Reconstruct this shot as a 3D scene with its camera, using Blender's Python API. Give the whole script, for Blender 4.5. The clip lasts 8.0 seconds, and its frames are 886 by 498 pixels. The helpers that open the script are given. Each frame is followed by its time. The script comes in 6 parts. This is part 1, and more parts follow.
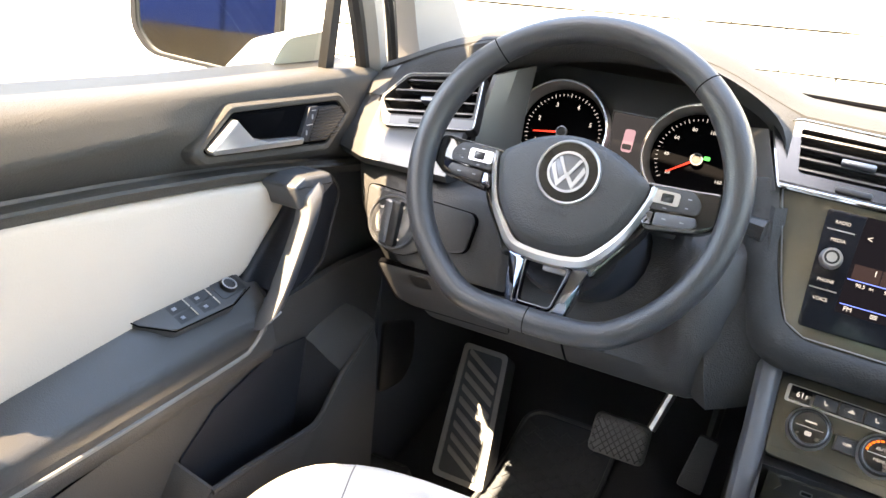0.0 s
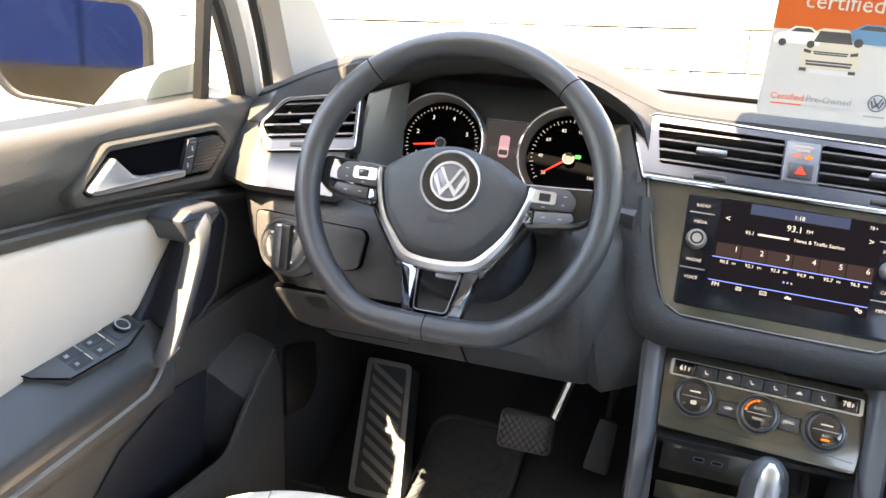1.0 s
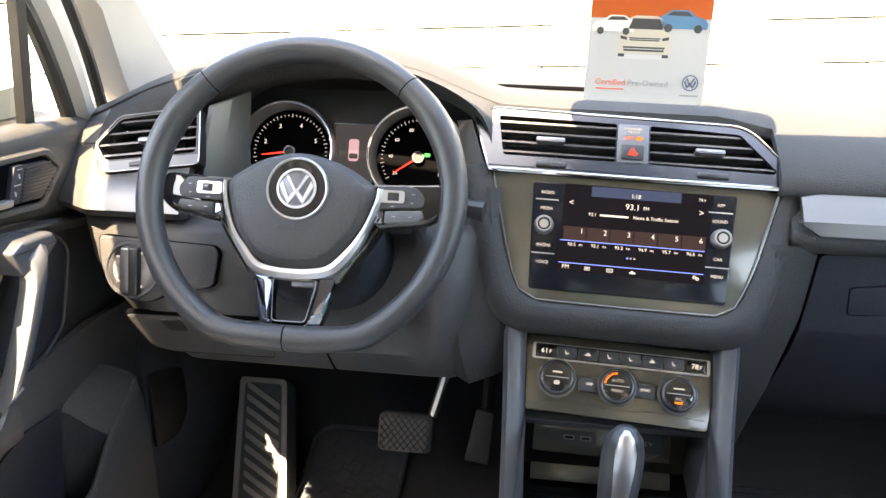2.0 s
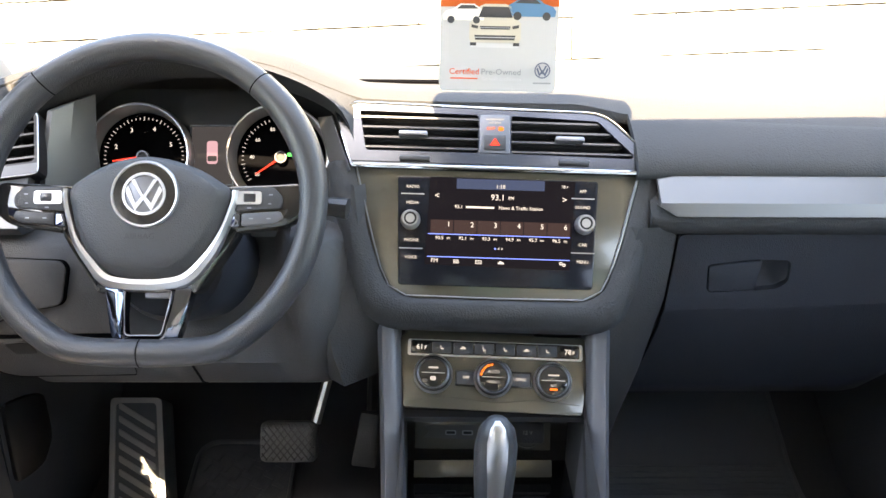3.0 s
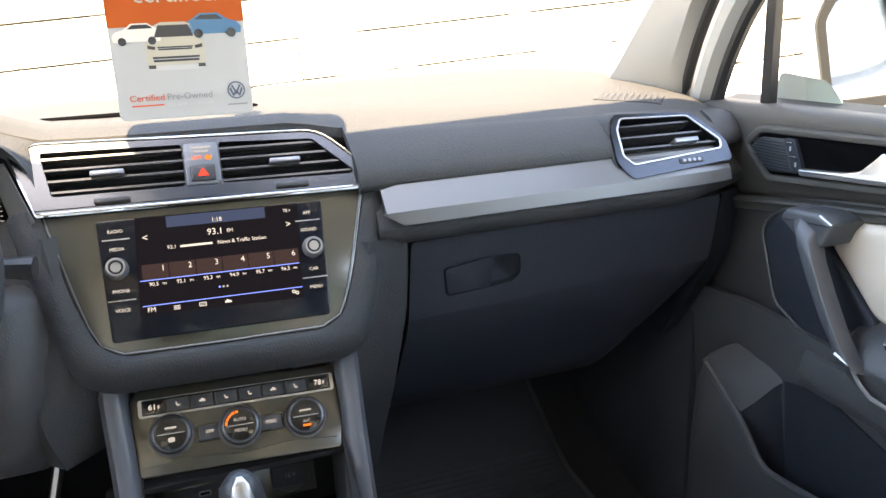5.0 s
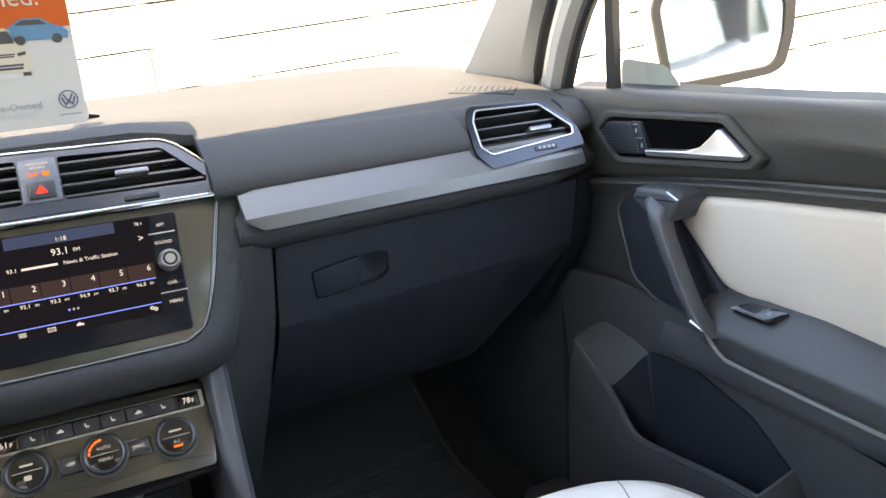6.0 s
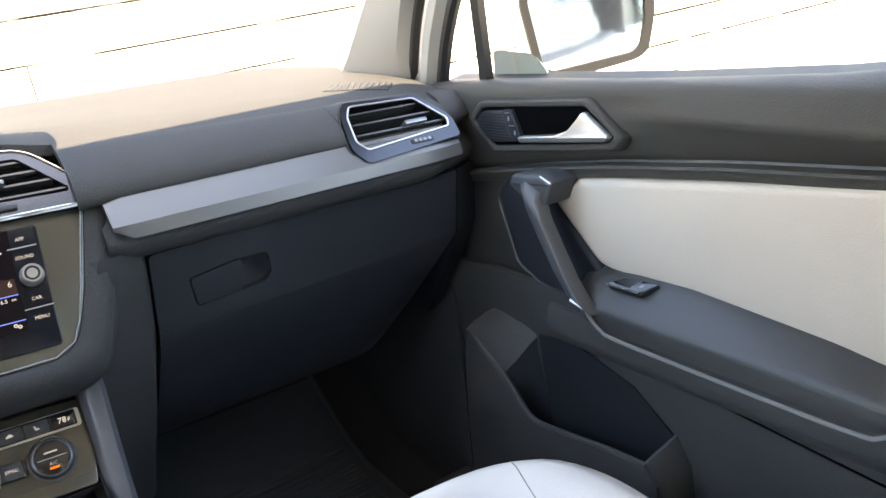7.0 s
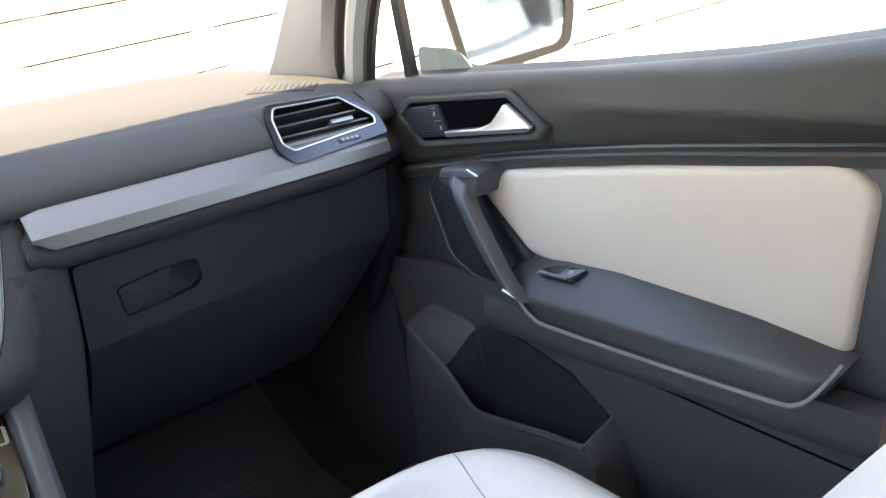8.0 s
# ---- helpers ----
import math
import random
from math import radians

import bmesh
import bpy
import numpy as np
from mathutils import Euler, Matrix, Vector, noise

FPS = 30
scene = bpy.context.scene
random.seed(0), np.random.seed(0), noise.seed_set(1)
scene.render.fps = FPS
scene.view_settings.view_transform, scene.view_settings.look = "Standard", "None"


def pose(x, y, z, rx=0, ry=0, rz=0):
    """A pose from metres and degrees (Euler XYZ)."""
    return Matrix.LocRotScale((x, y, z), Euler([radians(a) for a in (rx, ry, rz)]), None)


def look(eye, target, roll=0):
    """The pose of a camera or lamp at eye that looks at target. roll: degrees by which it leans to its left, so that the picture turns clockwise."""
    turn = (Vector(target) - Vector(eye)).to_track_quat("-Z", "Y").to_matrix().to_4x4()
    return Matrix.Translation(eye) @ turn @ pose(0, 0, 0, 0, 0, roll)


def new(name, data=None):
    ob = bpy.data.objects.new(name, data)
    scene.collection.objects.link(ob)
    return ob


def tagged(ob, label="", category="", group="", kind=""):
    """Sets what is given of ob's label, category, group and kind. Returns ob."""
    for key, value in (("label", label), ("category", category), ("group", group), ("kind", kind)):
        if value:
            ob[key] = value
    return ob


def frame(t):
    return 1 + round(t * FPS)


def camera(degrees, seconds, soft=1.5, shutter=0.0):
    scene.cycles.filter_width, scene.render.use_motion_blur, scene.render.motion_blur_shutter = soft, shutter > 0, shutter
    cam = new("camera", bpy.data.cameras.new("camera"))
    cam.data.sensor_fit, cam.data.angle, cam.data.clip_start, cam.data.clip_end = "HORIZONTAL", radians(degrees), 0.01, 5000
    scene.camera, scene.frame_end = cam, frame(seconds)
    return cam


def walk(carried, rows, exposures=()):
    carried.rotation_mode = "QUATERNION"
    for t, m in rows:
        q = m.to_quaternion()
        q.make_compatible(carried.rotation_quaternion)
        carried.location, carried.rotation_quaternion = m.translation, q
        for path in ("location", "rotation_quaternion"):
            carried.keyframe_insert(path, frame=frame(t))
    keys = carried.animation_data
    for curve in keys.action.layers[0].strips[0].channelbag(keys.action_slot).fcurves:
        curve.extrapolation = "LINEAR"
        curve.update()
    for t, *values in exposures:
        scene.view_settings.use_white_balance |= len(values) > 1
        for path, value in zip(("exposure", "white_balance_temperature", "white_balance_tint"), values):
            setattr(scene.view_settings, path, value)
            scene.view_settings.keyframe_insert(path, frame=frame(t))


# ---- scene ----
EXPO0, EXPO1 = 4.38, 3.92
# ---------------------------------------------------------------- camera
cam = camera(58.27, 8.0)
PATH = [
    (0.0, -0.1415, 0.0129, 1.2870, 24.52, -21.61, 6.26),
    (0.5, -0.1343, -0.0045, 1.2937, 20.48, -20.34, 4.80),
    (1.0, -0.1321, -0.0097, 1.2945, 16.40, -19.94, 3.33),
    (1.5, -0.1221, -0.0110, 1.2952, 12.01, -19.01, 2.16),
    (1.7, -0.1150, -0.0100, 1.2937, 9.95, -19.06, 1.60),
    (2.8, -0.0764, 0.0080, 1.2831, 1.19, -19.11, 0.46),
    (3.0, -0.0710, 0.0121, 1.2798, -0.60, -18.94, 0.35),
    (3.5, -0.0539, 0.0242, 1.2754, -4.86, -18.76, -0.20),
    (4.0, -0.0423, 0.0420, 1.2721, -9.69, -18.58, -0.57),
    (4.5, -0.0290, 0.0492, 1.2705, -13.91, -17.75, -1.55),
    (4.7, -0.0250, 0.0510, 1.2690, -15.40, -17.68, -2.10),
    (5.8, -0.0110, 0.0500, 1.2615, -25.70, -18.25, -4.03),
    (6.0, -0.0053, 0.0461, 1.2583, -27.08, -18.09, -4.50),
    (6.5, 0.0103, 0.0348, 1.2525, -30.36, -18.39, -5.46),
    (7.0, 0.0249, 0.0173, 1.2427, -33.46, -18.32, -6.37),
    (7.5, 0.0350, 0.0039, 1.2396, -35.61, -18.53, -7.47),
    (8.0, 0.0405, -0.0044, 1.2343, -37.04, -18.66, -8.17),
]
walk(cam, [(t, pose(x, y, z, 90 + pitch, 0, yaw) @ pose(0, 0, 0, 0, 0, roll)) for t, x, y, z, yaw, pitch, roll in PATH],
     exposures=[(0.0, EXPO0 + 0.14, 8450, 14), (1.4, EXPO0 + 0.03, 8550, 14), (3.0, EXPO0 + 0.13, 8500, 14), (3.8, EXPO0 + 0.12, 8500, 14), (4.5, EXPO0 - 0.02, 8500, 14), (6.2, EXPO1 + 0.05, 8500, 14), (8.0, EXPO1 + 0.03, 8600, 14)])

# ---------------------------------------------------------------- daylight
SUN_FROM = Vector((-0.21, -0.70, 1.0)).normalized()
world = bpy.data.worlds.new("world")
scene.world = world
world.use_nodes = True
wn = world.node_tree.nodes
sky = wn.new("ShaderNodeTexSky")
sky.sky_type = "NISHITA"
sky.sun_disc = False
sky.sun_elevation = math.asin(SUN_FROM.z)
sky.sun_rotation = math.atan2(SUN_FROM.x, SUN_FROM.y)
wn["Background"].inputs["Strength"].default_value = 0.15
world.node_tree.links.new(sky.outputs["Color"], wn["Background"].inputs["Color"])
sun_data = bpy.data.lights.new("sun", "SUN")
sun_data.energy, sun_data.angle, sun_data.color = 2.5, radians(0.53), (1.0, 0.87, 0.68)
sun = new("sun", sun_data)
sun.matrix_world = look(SUN_FROM * 30, (0, 0, 0))
tagged(sun, kind="structure")
# ---------------------------------------------------------------- materials
def mat(name, colour, rough=0.5, metal=0.0, grain=0.0, grain_scale=900.0, wear=0.12, wear_scale=9.0, coat=0.0, spec=0.5, ior=1.5):
    """A surface with fine relief and slow variation of tone and gloss."""
    m = bpy.data.materials.new(name)
    m.use_nodes = True
    n, l = m.node_tree.nodes, m.node_tree.links
    b = n["Principled BSDF"]
    b.inputs["Metallic"].default_value = metal
    b.inputs["Coat Weight"].default_value = coat
    b.inputs["Specular IOR Level"].default_value = spec
    b.inputs["IOR"].default_value = ior
    tc = n.new("ShaderNodeTexCoord")
    slow = n.new("ShaderNodeTexNoise")
    slow.inputs["Scale"].default_value = wear_scale
    slow.inputs["Detail"].default_value = 6
    l.new(tc.outputs["Object"], slow.inputs["Vector"])
    mix = n.new("ShaderNodeMix")
    mix.data_type = "RGBA"
    mix.inputs["A"].default_value = (*[c * (1 - wear) for c in colour], 1)
    mix.inputs["B"].default_value = (*[min(1, c * (1 + wear)) for c in colour], 1)
    l.new(slow.outputs["Fac"], mix.inputs["Factor"])
    l.new(mix.outputs["Result"], b.inputs["Base Color"])
    mr = n.new("ShaderNodeMapRange")
    mr.inputs["To Min"].default_value = max(0.02, rough - 0.06)
    mr.inputs["To Max"].default_value = min(1, rough + 0.06)
    l.new(slow.outputs["Fac"], mr.inputs["Value"])
    l.new(mr.outputs["Result"], b.inputs["Roughness"])
    if grain:
        v = n.new("ShaderNodeTexVoronoi")
        v.inputs["Scale"].default_value = grain_scale
        l.new(tc.outputs["Object"], v.inputs["Vector"])
        bp = n.new("ShaderNodeBump")
        bp.inputs["Strength"].default_value = grain
        bp.inputs["Distance"].default_value = 0.0006
        l.new(v.outputs["Distance"], bp.inputs["Height"])
        l.new(bp.outputs["Normal"], b.inputs["Normal"])
    return m


def glow(name, colour, strength):
    m = bpy.data.materials.new(name)
    m.use_nodes = True
    b = m.node_tree.nodes["Principled BSDF"]
    b.inputs["Base Color"].default_value = (*[c * 0.05 for c in colour], 1)
    b.inputs["Emission Color"].default_value = (*colour, 1)
    b.inputs["Emission Strength"].default_value = strength * 0.16
    b.inputs["Roughness"].default_value = 0.3
    b.inputs["Specular IOR Level"].default_value = 0.03
    return m


def glass_mat(name, tint=(0.95, 0.97, 0.96)):
    m = bpy.data.materials.new(name)
    m.use_nodes = True
    n, l = m.node_tree.nodes, m.node_tree.links
    n.remove(n["Principled BSDF"])
    tr, gl, lw, pw, mx = n.new("ShaderNodeBsdfTransparent"), n.new("ShaderNodeBsdfGlossy"), n.new("ShaderNodeLayerWeight"), n.new("ShaderNodeMath"), n.new("ShaderNodeMixShader")
    tr.inputs["Color"].default_value = (*tint, 1)
    gl.inputs["Roughness"].default_value = 0.02
    lw.inputs["Blend"].default_value = 0.5
    pw.operation = "MULTIPLY_ADD"
    cube = n.new("ShaderNodeMath")
    cube.operation = "POWER"
    cube.inputs[1].default_value = 5.0
    l.new(lw.outputs["Facing"], cube.inputs[0])
    l.new(cube.outputs["Value"], pw.inputs[0])
    pw.inputs[1].default_value, pw.inputs[2].default_value = 0.35, 0.02
    l.new(pw.outputs["Value"], mx.inputs["Fac"])
    l.new(tr.outputs["BSDF"], mx.inputs[1])
    l.new(gl.outputs["BSDF"], mx.inputs[2])
    l.new(mx.outputs["Shader"], n["Material Output"].inputs["Surface"])
    return m


SOFT = mat("soft_dash_plastic", (0.039, 0.0400, 0.0415), 0.74, grain=0.8, grain_scale=480, spec=0.22)
HARD = mat("hard_dark_plastic", (0.053, 0.053, 0.0545), 0.50, grain=0.6, grain_scale=620, spec=0.3)
PAD = mat("door_pad_vinyl", (0.049, 0.046, 0.042), 0.58, grain=0.45, grain_scale=560, spec=0.28)
# shade put into the colour: darker and bluer than the knee panel's plastic
LOWER = mat("shaded_lower_plastic", (0.0195, 0.0220, 0.0285), 0.52, grain=0.6, grain_scale=620, spec=0.22)
BLACK = mat("black_plastic", (0.012, 0.012, 0.013), 0.45, grain=0.2)
# near-black that puts the shade of recesses and seams into colour; dial faces too
DEEP = mat("matt_black_recess_shade", (0.003, 0.003, 0.0035), 0.9, spec=0.0)
ARM = mat("fine_grained_vinyl", (0.041, 0.040, 0.0405), 0.38, grain=0.35, grain_scale=850)
ACCENT = mat("grey_ledge_plastic", (0.17, 0.165, 0.16), 0.45)
HANDLE = mat("satin_grey_handle", (0.060, 0.062, 0.068), 0.42, metal=0.1, wear=0.08)
GLOSS = mat("piano_black", (0.010, 0.010, 0.011), 0.08, coat=0.6, wear=0.05)
BEZEL = mat("dark_gloss_trim", (0.088, 0.082, 0.065), 0.20, metal=0.5, coat=0.3, wear=0.08)
SILVER = mat("brushed_silver_trim", (0.118, 0.119, 0.121), 0.38, metal=0.50, wear=0.08)
# silver darkened and blued: reflections of dark cabin and sky are in its colour
VENTSIL = mat("vent_silver_dim_reflection", (0.044, 0.050, 0.062), 0.24, metal=0.85, wear=0.08)
SATIN = mat("satin_silver", (0.55, 0.55, 0.56), 0.34, metal=0.9, wear=0.06)
DIMSIL = mat("dim_satin_silver", (0.17, 0.175, 0.19), 0.34, metal=0.8, wear=0.08)
CHROME = mat("chrome", (0.78, 0.79, 0.80), 0.10, metal=1.0, wear=0.03)
LEATHER = mat("cream_leatherette", (0.53, 0.455, 0.385), 0.50, grain=0.35, grain_scale=500, wear=0.05)
SEATLE = mat("pale_grey_leatherette", (0.76, 0.735, 0.70), 0.48, grain=0.4, grain_scale=420, wear=0.06)
SEAM = mat("grey_seam_thread", (0.30, 0.285, 0.265), 0.7)
WHEELLE = mat("black_leather", (0.034, 0.035, 0.038), 0.38, grain=0.4, grain_scale=800)
LINER = mat("grey_headliner", (0.62, 0.60, 0.56), 0.9, grain=0.3, grain_scale=1500)
PILLAR = mat("grey_pillar_plastic", (0.29, 0.277, 0.257), 0.6, grain=0.4, grain_scale=900)
SEAL = mat("black_rubber_seal", (0.012, 0.012, 0.012), 0.6)
# carpet and mat carry the blue of skylit shade in their base colours
CARPET = mat("black_carpet", (0.040, 0.042, 0.049), 0.95, grain=1.0, grain_scale=700)
RUBBER = mat("black_rubber_mat", (0.074, 0.084, 0.100), 0.6, grain=0.4)
PEDAL = mat("worn_pedal_rubber", (0.11, 0.112, 0.118), 0.55, grain=0.4)
PEDAL2 = mat("dusty_rubber", (0.26, 0.265, 0.28), 0.6, grain=0.4)
RAIL = mat("satin_dark_rail", (0.088, 0.093, 0.105), 0.36, wear=0.1)
GUN = mat("dark_chrome", (0.16, 0.18, 0.23), 0.08, metal=1.0, wear=0.04)
STEEL = mat("bare_steel", (0.55, 0.56, 0.58), 0.3, metal=1.0)
WHITE = mat("white_car_paint", (0.78, 0.78, 0.77), 0.25, coat=0.8, wear=0.03)
MIRROR = mat("mirror_glass", (0.85, 0.87, 0.88), 0.02, metal=1.0, wear=0.01)
GLASS = glass_mat("clear_glass")
PRIVACY = glass_mat("privacy_glass", (0.26, 0.31, 0.28))
BLOCK = mat("white_painted_block", (0.60, 0.58, 0.53), 0.85, grain=1.0, grain_scale=60, wear=0.14, wear_scale=4)
MORTAR = mat("stained_mortar", (0.045, 0.036, 0.024), 0.95, wear=0.6, wear_scale=7)
mn, ml = MORTAR.node_tree.nodes, MORTAR.node_tree.links
patch, ramp, blend, mtc = mn.new("ShaderNodeTexNoise"), mn.new("ShaderNodeValToRGB"), mn.new("ShaderNodeMix"), mn.new("ShaderNodeTexCoord")
patch.inputs["Scale"].default_value, patch.inputs["Detail"].default_value = 2.6, 5
ramp.color_ramp.elements[0].position, ramp.color_ramp.elements[1].position = 0.53, 0.64
blend.data_type = "RGBA"
blend.inputs["B"].default_value = (0.72, 0.69, 0.62, 1)
ml.new(mtc.outputs["Object"], patch.inputs["Vector"])
ml.new(patch.outputs["Fac"], ramp.inputs["Fac"])
ml.new(ramp.outputs["Color"], blend.inputs["Factor"])
base_link = mn["Principled BSDF"].inputs["Base Color"].links[0].from_socket
ml.new(base_link, blend.inputs["A"])
ml.new(blend.outputs["Result"], mn["Principled BSDF"].inputs["Base Color"])
# stains and bare spots on the paint of the blocks
bn, bl = BLOCK.node_tree.nodes, BLOCK.node_tree.links
spot, spot_ramp, spot_mix, btc = bn.new("ShaderNodeTexNoise"), bn.new("ShaderNodeValToRGB"), bn.new("ShaderNodeMix"), bn.new("ShaderNodeTexCoord")
spot.inputs["Scale"].default_value, spot.inputs["Detail"].default_value, spot.inputs["Roughness"].default_value = 7.0, 8, 0.72
shift, rnd = bn.new("ShaderNodeVectorMath"), bn.new("ShaderNodeObjectInfo")
spread = bn.new("ShaderNodeMath")
spread.operation = "MULTIPLY"
spread.inputs[1].default_value = 40.0
bl.new(rnd.outputs["Random"], spread.inputs[0])
bl.new(btc.outputs["Object"], shift.inputs[0])
bl.new(spread.outputs["Value"], shift.inputs[1])
bl.new(shift.outputs["Vector"], spot.inputs["Vector"])
spot_ramp.color_ramp.elements[0].position, spot_ramp.color_ramp.elements[1].position = 0.60, 0.74
bl.new(spot.outputs["Fac"], spot_ramp.inputs["Fac"])
spot_mix.data_type = "RGBA"
spot_mix.inputs["B"].default_value = (0.075, 0.066, 0.052, 1)
bl.new(spot_ramp.outputs["Color"], spot_mix.inputs["Factor"])
bl.new(bn["Principled BSDF"].inputs["Base Color"].links[0].from_socket, spot_mix.inputs["A"])
bl.new(spot_mix.outputs["Result"], bn["Principled BSDF"].inputs["Base Color"])
CONCRETE = mat("pale_concrete", (0.40, 0.38, 0.34), 0.9, grain=0.6, grain_scale=40, wear=0.2, wear_scale=1.5)
PAPER = mat("white_card", (0.44, 0.45, 0.465), 0.45, wear=0.02)
ORANGE = mat("orange_print", (0.46, 0.080, 0.008), 0.5, wear=0.02)
INKGREY = mat("grey_print", (0.25, 0.26, 0.28), 0.5, wear=0.02)
INKRED = mat("red_print", (0.70, 0.10, 0.04), 0.5, wear=0.02)
INKBLUE = mat("blue_print", (0.07, 0.19, 0.33), 0.5, wear=0.02)
INKLIGHT = mat("light_grey_print", (0.50, 0.51, 0.53), 0.5, wear=0.02)
INKNAVY = mat("navy_print", (0.10, 0.12, 0.18), 0.5, wear=0.02)
INKDARK = mat("dark_print", (0.05, 0.05, 0.055), 0.5, wear=0.02)
INKWHITE = mat("warm_white_print", (0.72, 0.70, 0.66), 0.5, wear=0.02)
INKSILVER = mat("champagne_print", (0.48, 0.45, 0.38), 0.5, wear=0.05)
BLUEWALL = mat("blue_painted_wall", (0.003, 0.009, 0.042), 0.6, wear=0.3, wear_scale=3, spec=0.1)
BROWN = mat("brown_timber", (0.040, 0.024, 0.011), 0.8, wear=0.5, wear_scale=4, spec=0.1)
MIRBASE = mat("grey_mirror_foot", (0.27, 0.285, 0.262), 0.5)
MIRRIM = mat("matt_black_mirror_rim", (0.014, 0.014, 0.015), 0.6, spec=0.12)
SLAT = mat("vent_slat", (0.030, 0.030, 0.032), 0.24, wear=0.05)
SCREEN = mat("dark_screen_glass", (0.008, 0.009, 0.012), 0.10, wear=0.05, spec=0.18)
LCD = glow("lcd_dark", (0.0045, 0.0042, 0.0062), 1.0)
LCDBAR = glow("lcd_brown_bar", (0.022, 0.015, 0.016), 1.0)
LCDBLUE = glow("lcd_blue", (0.10, 0.16, 0.60), 1.2)
LCDTOP = glow("lcd_blue_band", (0.022, 0.032, 0.065), 1.0)
LIT = glow("lit_white", (0.40, 0.385, 0.385), 1.0)
LITSOFT = glow("lit_soft_white", (0.34, 0.34, 0.35), 1.0)
LITDIM = glow("lit_grey", (0.20, 0.20, 0.21), 1.0)
LITRED = glow("lit_red", (0.8, 0.045, 0.03), 1.0)
LITORANGE = glow("lit_orange", (0.75, 0.13, 0.02), 1.0)
LITGREEN = glow("lit_green", (0.05, 0.55, 0.12), 1.0)
LITPINK = glow("lit_pink", (0.28, 0.18, 0.23), 0.8)
LCDGREY = glow("lcd_grey", (0.020, 0.020, 0.023), 1.0)


# ---------------------------------------------------------------- building
def thing(name, at, label, category, group="", kind=""):
    ob = new(name)
    ob.empty_display_size = 0.02
    ob.matrix_world = Matrix.Translation(at)
    return tagged(ob, label, category, group, kind)


def part(name, bm, material, parent=None, label="", smooth=35, kind=""):
    bmesh.ops.recalc_face_normals(bm, faces=bm.faces)
    me = bpy.data.meshes.new(name)
    bm.to_mesh(me)
    bm.free()
    me.materials.append(material)
    if smooth:
        me.polygons.foreach_set("use_smooth", [True] * len(me.polygons))
        me.set_sharp_from_angle(angle=radians(smooth))
    ob = new(name, me)
    if parent:
        ob.parent = parent
        root = Vector((0, 0, 0))
        p = parent
        while p:
            root += p.location
            p = p.parent
        me.transform(Matrix.Translation(-root))
    return tagged(ob, label, kind=kind)


def structure(name, bm, material, label, category, smooth=35):
    return tagged(part(name, bm, material, None, "", smooth), label, category, kind="structure")


def loft(rows, bm=None, ring=False, caps=True):
    """A skin over rows of points; ring closes each row on itself."""
    bm = bm or bmesh.new()
    vs = [[bm.verts.new(p) for p in r] for r in rows]
    k = len(vs[0])
    for a, b in zip(vs, vs[1:]):
        for i in range(k if ring else k - 1):
            j = (i + 1) % k
            bm.faces.new((a[i], a[j], b[j], b[i]))
    if ring and caps:
        bm.faces.new(vs[0])
        bm.faces.new(vs[-1][::-1])
    return bm


def slab(rows, thick, axis):
    """A skin over rows of points, given a thickness along axis."""
    ax = Vector(axis) * thick
    ring = [list(map(Vector, r)) + [Vector(p) + ax for p in reversed(r)] for r in rows]
    return loft(ring, ring=True)


def rpoly(pts, r, seg=4):
    """A polygon with rounded corners (r: one radius, or one for each corner)."""
    out, n = [], len(pts)
    rs = r if isinstance(r, (list, tuple)) else [r] * n
    for i in range(n):
        p, a, b = Vector(pts[i]), Vector(pts[i - 1]), Vector(pts[(i + 1) % n])
        da, db = (a - p), (b - p)
        t = min(rs[i], da.length * 0.45, db.length * 0.45)
        if t < 1e-5:
            out.append(p)
            continue
        s, e = p + da.normalized() * t, p + db.normalized() * t
        for k in range(seg + 1):
            u = k / seg
            out.append(s * (1 - u) ** 2 + p * 2 * u * (1 - u) + e * u * u)
    return out


def prism(fr, poly, d0, d1, bevel=0.0, bm=None, seg=2, shrink=None):
    """A plate on the frame fr: poly in its x, y; from d0 to d1 along its z, with a softened front edge."""
    bm = bm or bmesh.new()
    lv = [(d0, 0), (d1 - bevel, 0)] + [(d1 - bevel + bevel * math.sin(k / seg * math.pi / 2), bevel * (1 - math.cos(k / seg * math.pi / 2))) for k in range(1, seg + 1)] if bevel else [(d0, 0), (d1, 0)]
    pts = [Vector(p).to_2d() for p in poly]
    n = len(pts)
    area = sum(pts[i - 1].x * pts[i].y - pts[i].x * pts[i - 1].y for i in range(n))
    sg = 1 if area > 0 else -1
    norm = []
    for i in range(n):
        e1, e2 = (pts[i] - pts[i - 1]), (pts[(i + 1) % n] - pts[i])
        if e1.length < 1e-7:
            e1 = e2
        if e2.length < 1e-7:
            e2 = e1
        m = Vector((-(e1.normalized() + e2.normalized()).y, (e1.normalized() + e2.normalized()).x))
        norm.append(m.normalized() * sg if m.length > 1e-6 else Vector((0, 0)))
    rows = [[fr @ Vector((p.x + nn.x * ins, p.y + nn.y * ins, d)) for p, nn in zip(pts, norm)] for d, ins in lv]
    return loft(rows, bm, ring=True)


def rect(w, h, cx=0.0, cy=0.0):
    return [(cx - w / 2, cy - h / 2), (cx + w / 2, cy - h / 2), (cx + w / 2, cy + h / 2), (cx - w / 2, cy + h / 2)]


def circle(r, n=32, cx=0.0, cy=0.0):
    return [(cx + r * math.cos(2 * math.pi * i / n), cy + r * math.sin(2 * math.pi * i / n)) for i in range(n)]


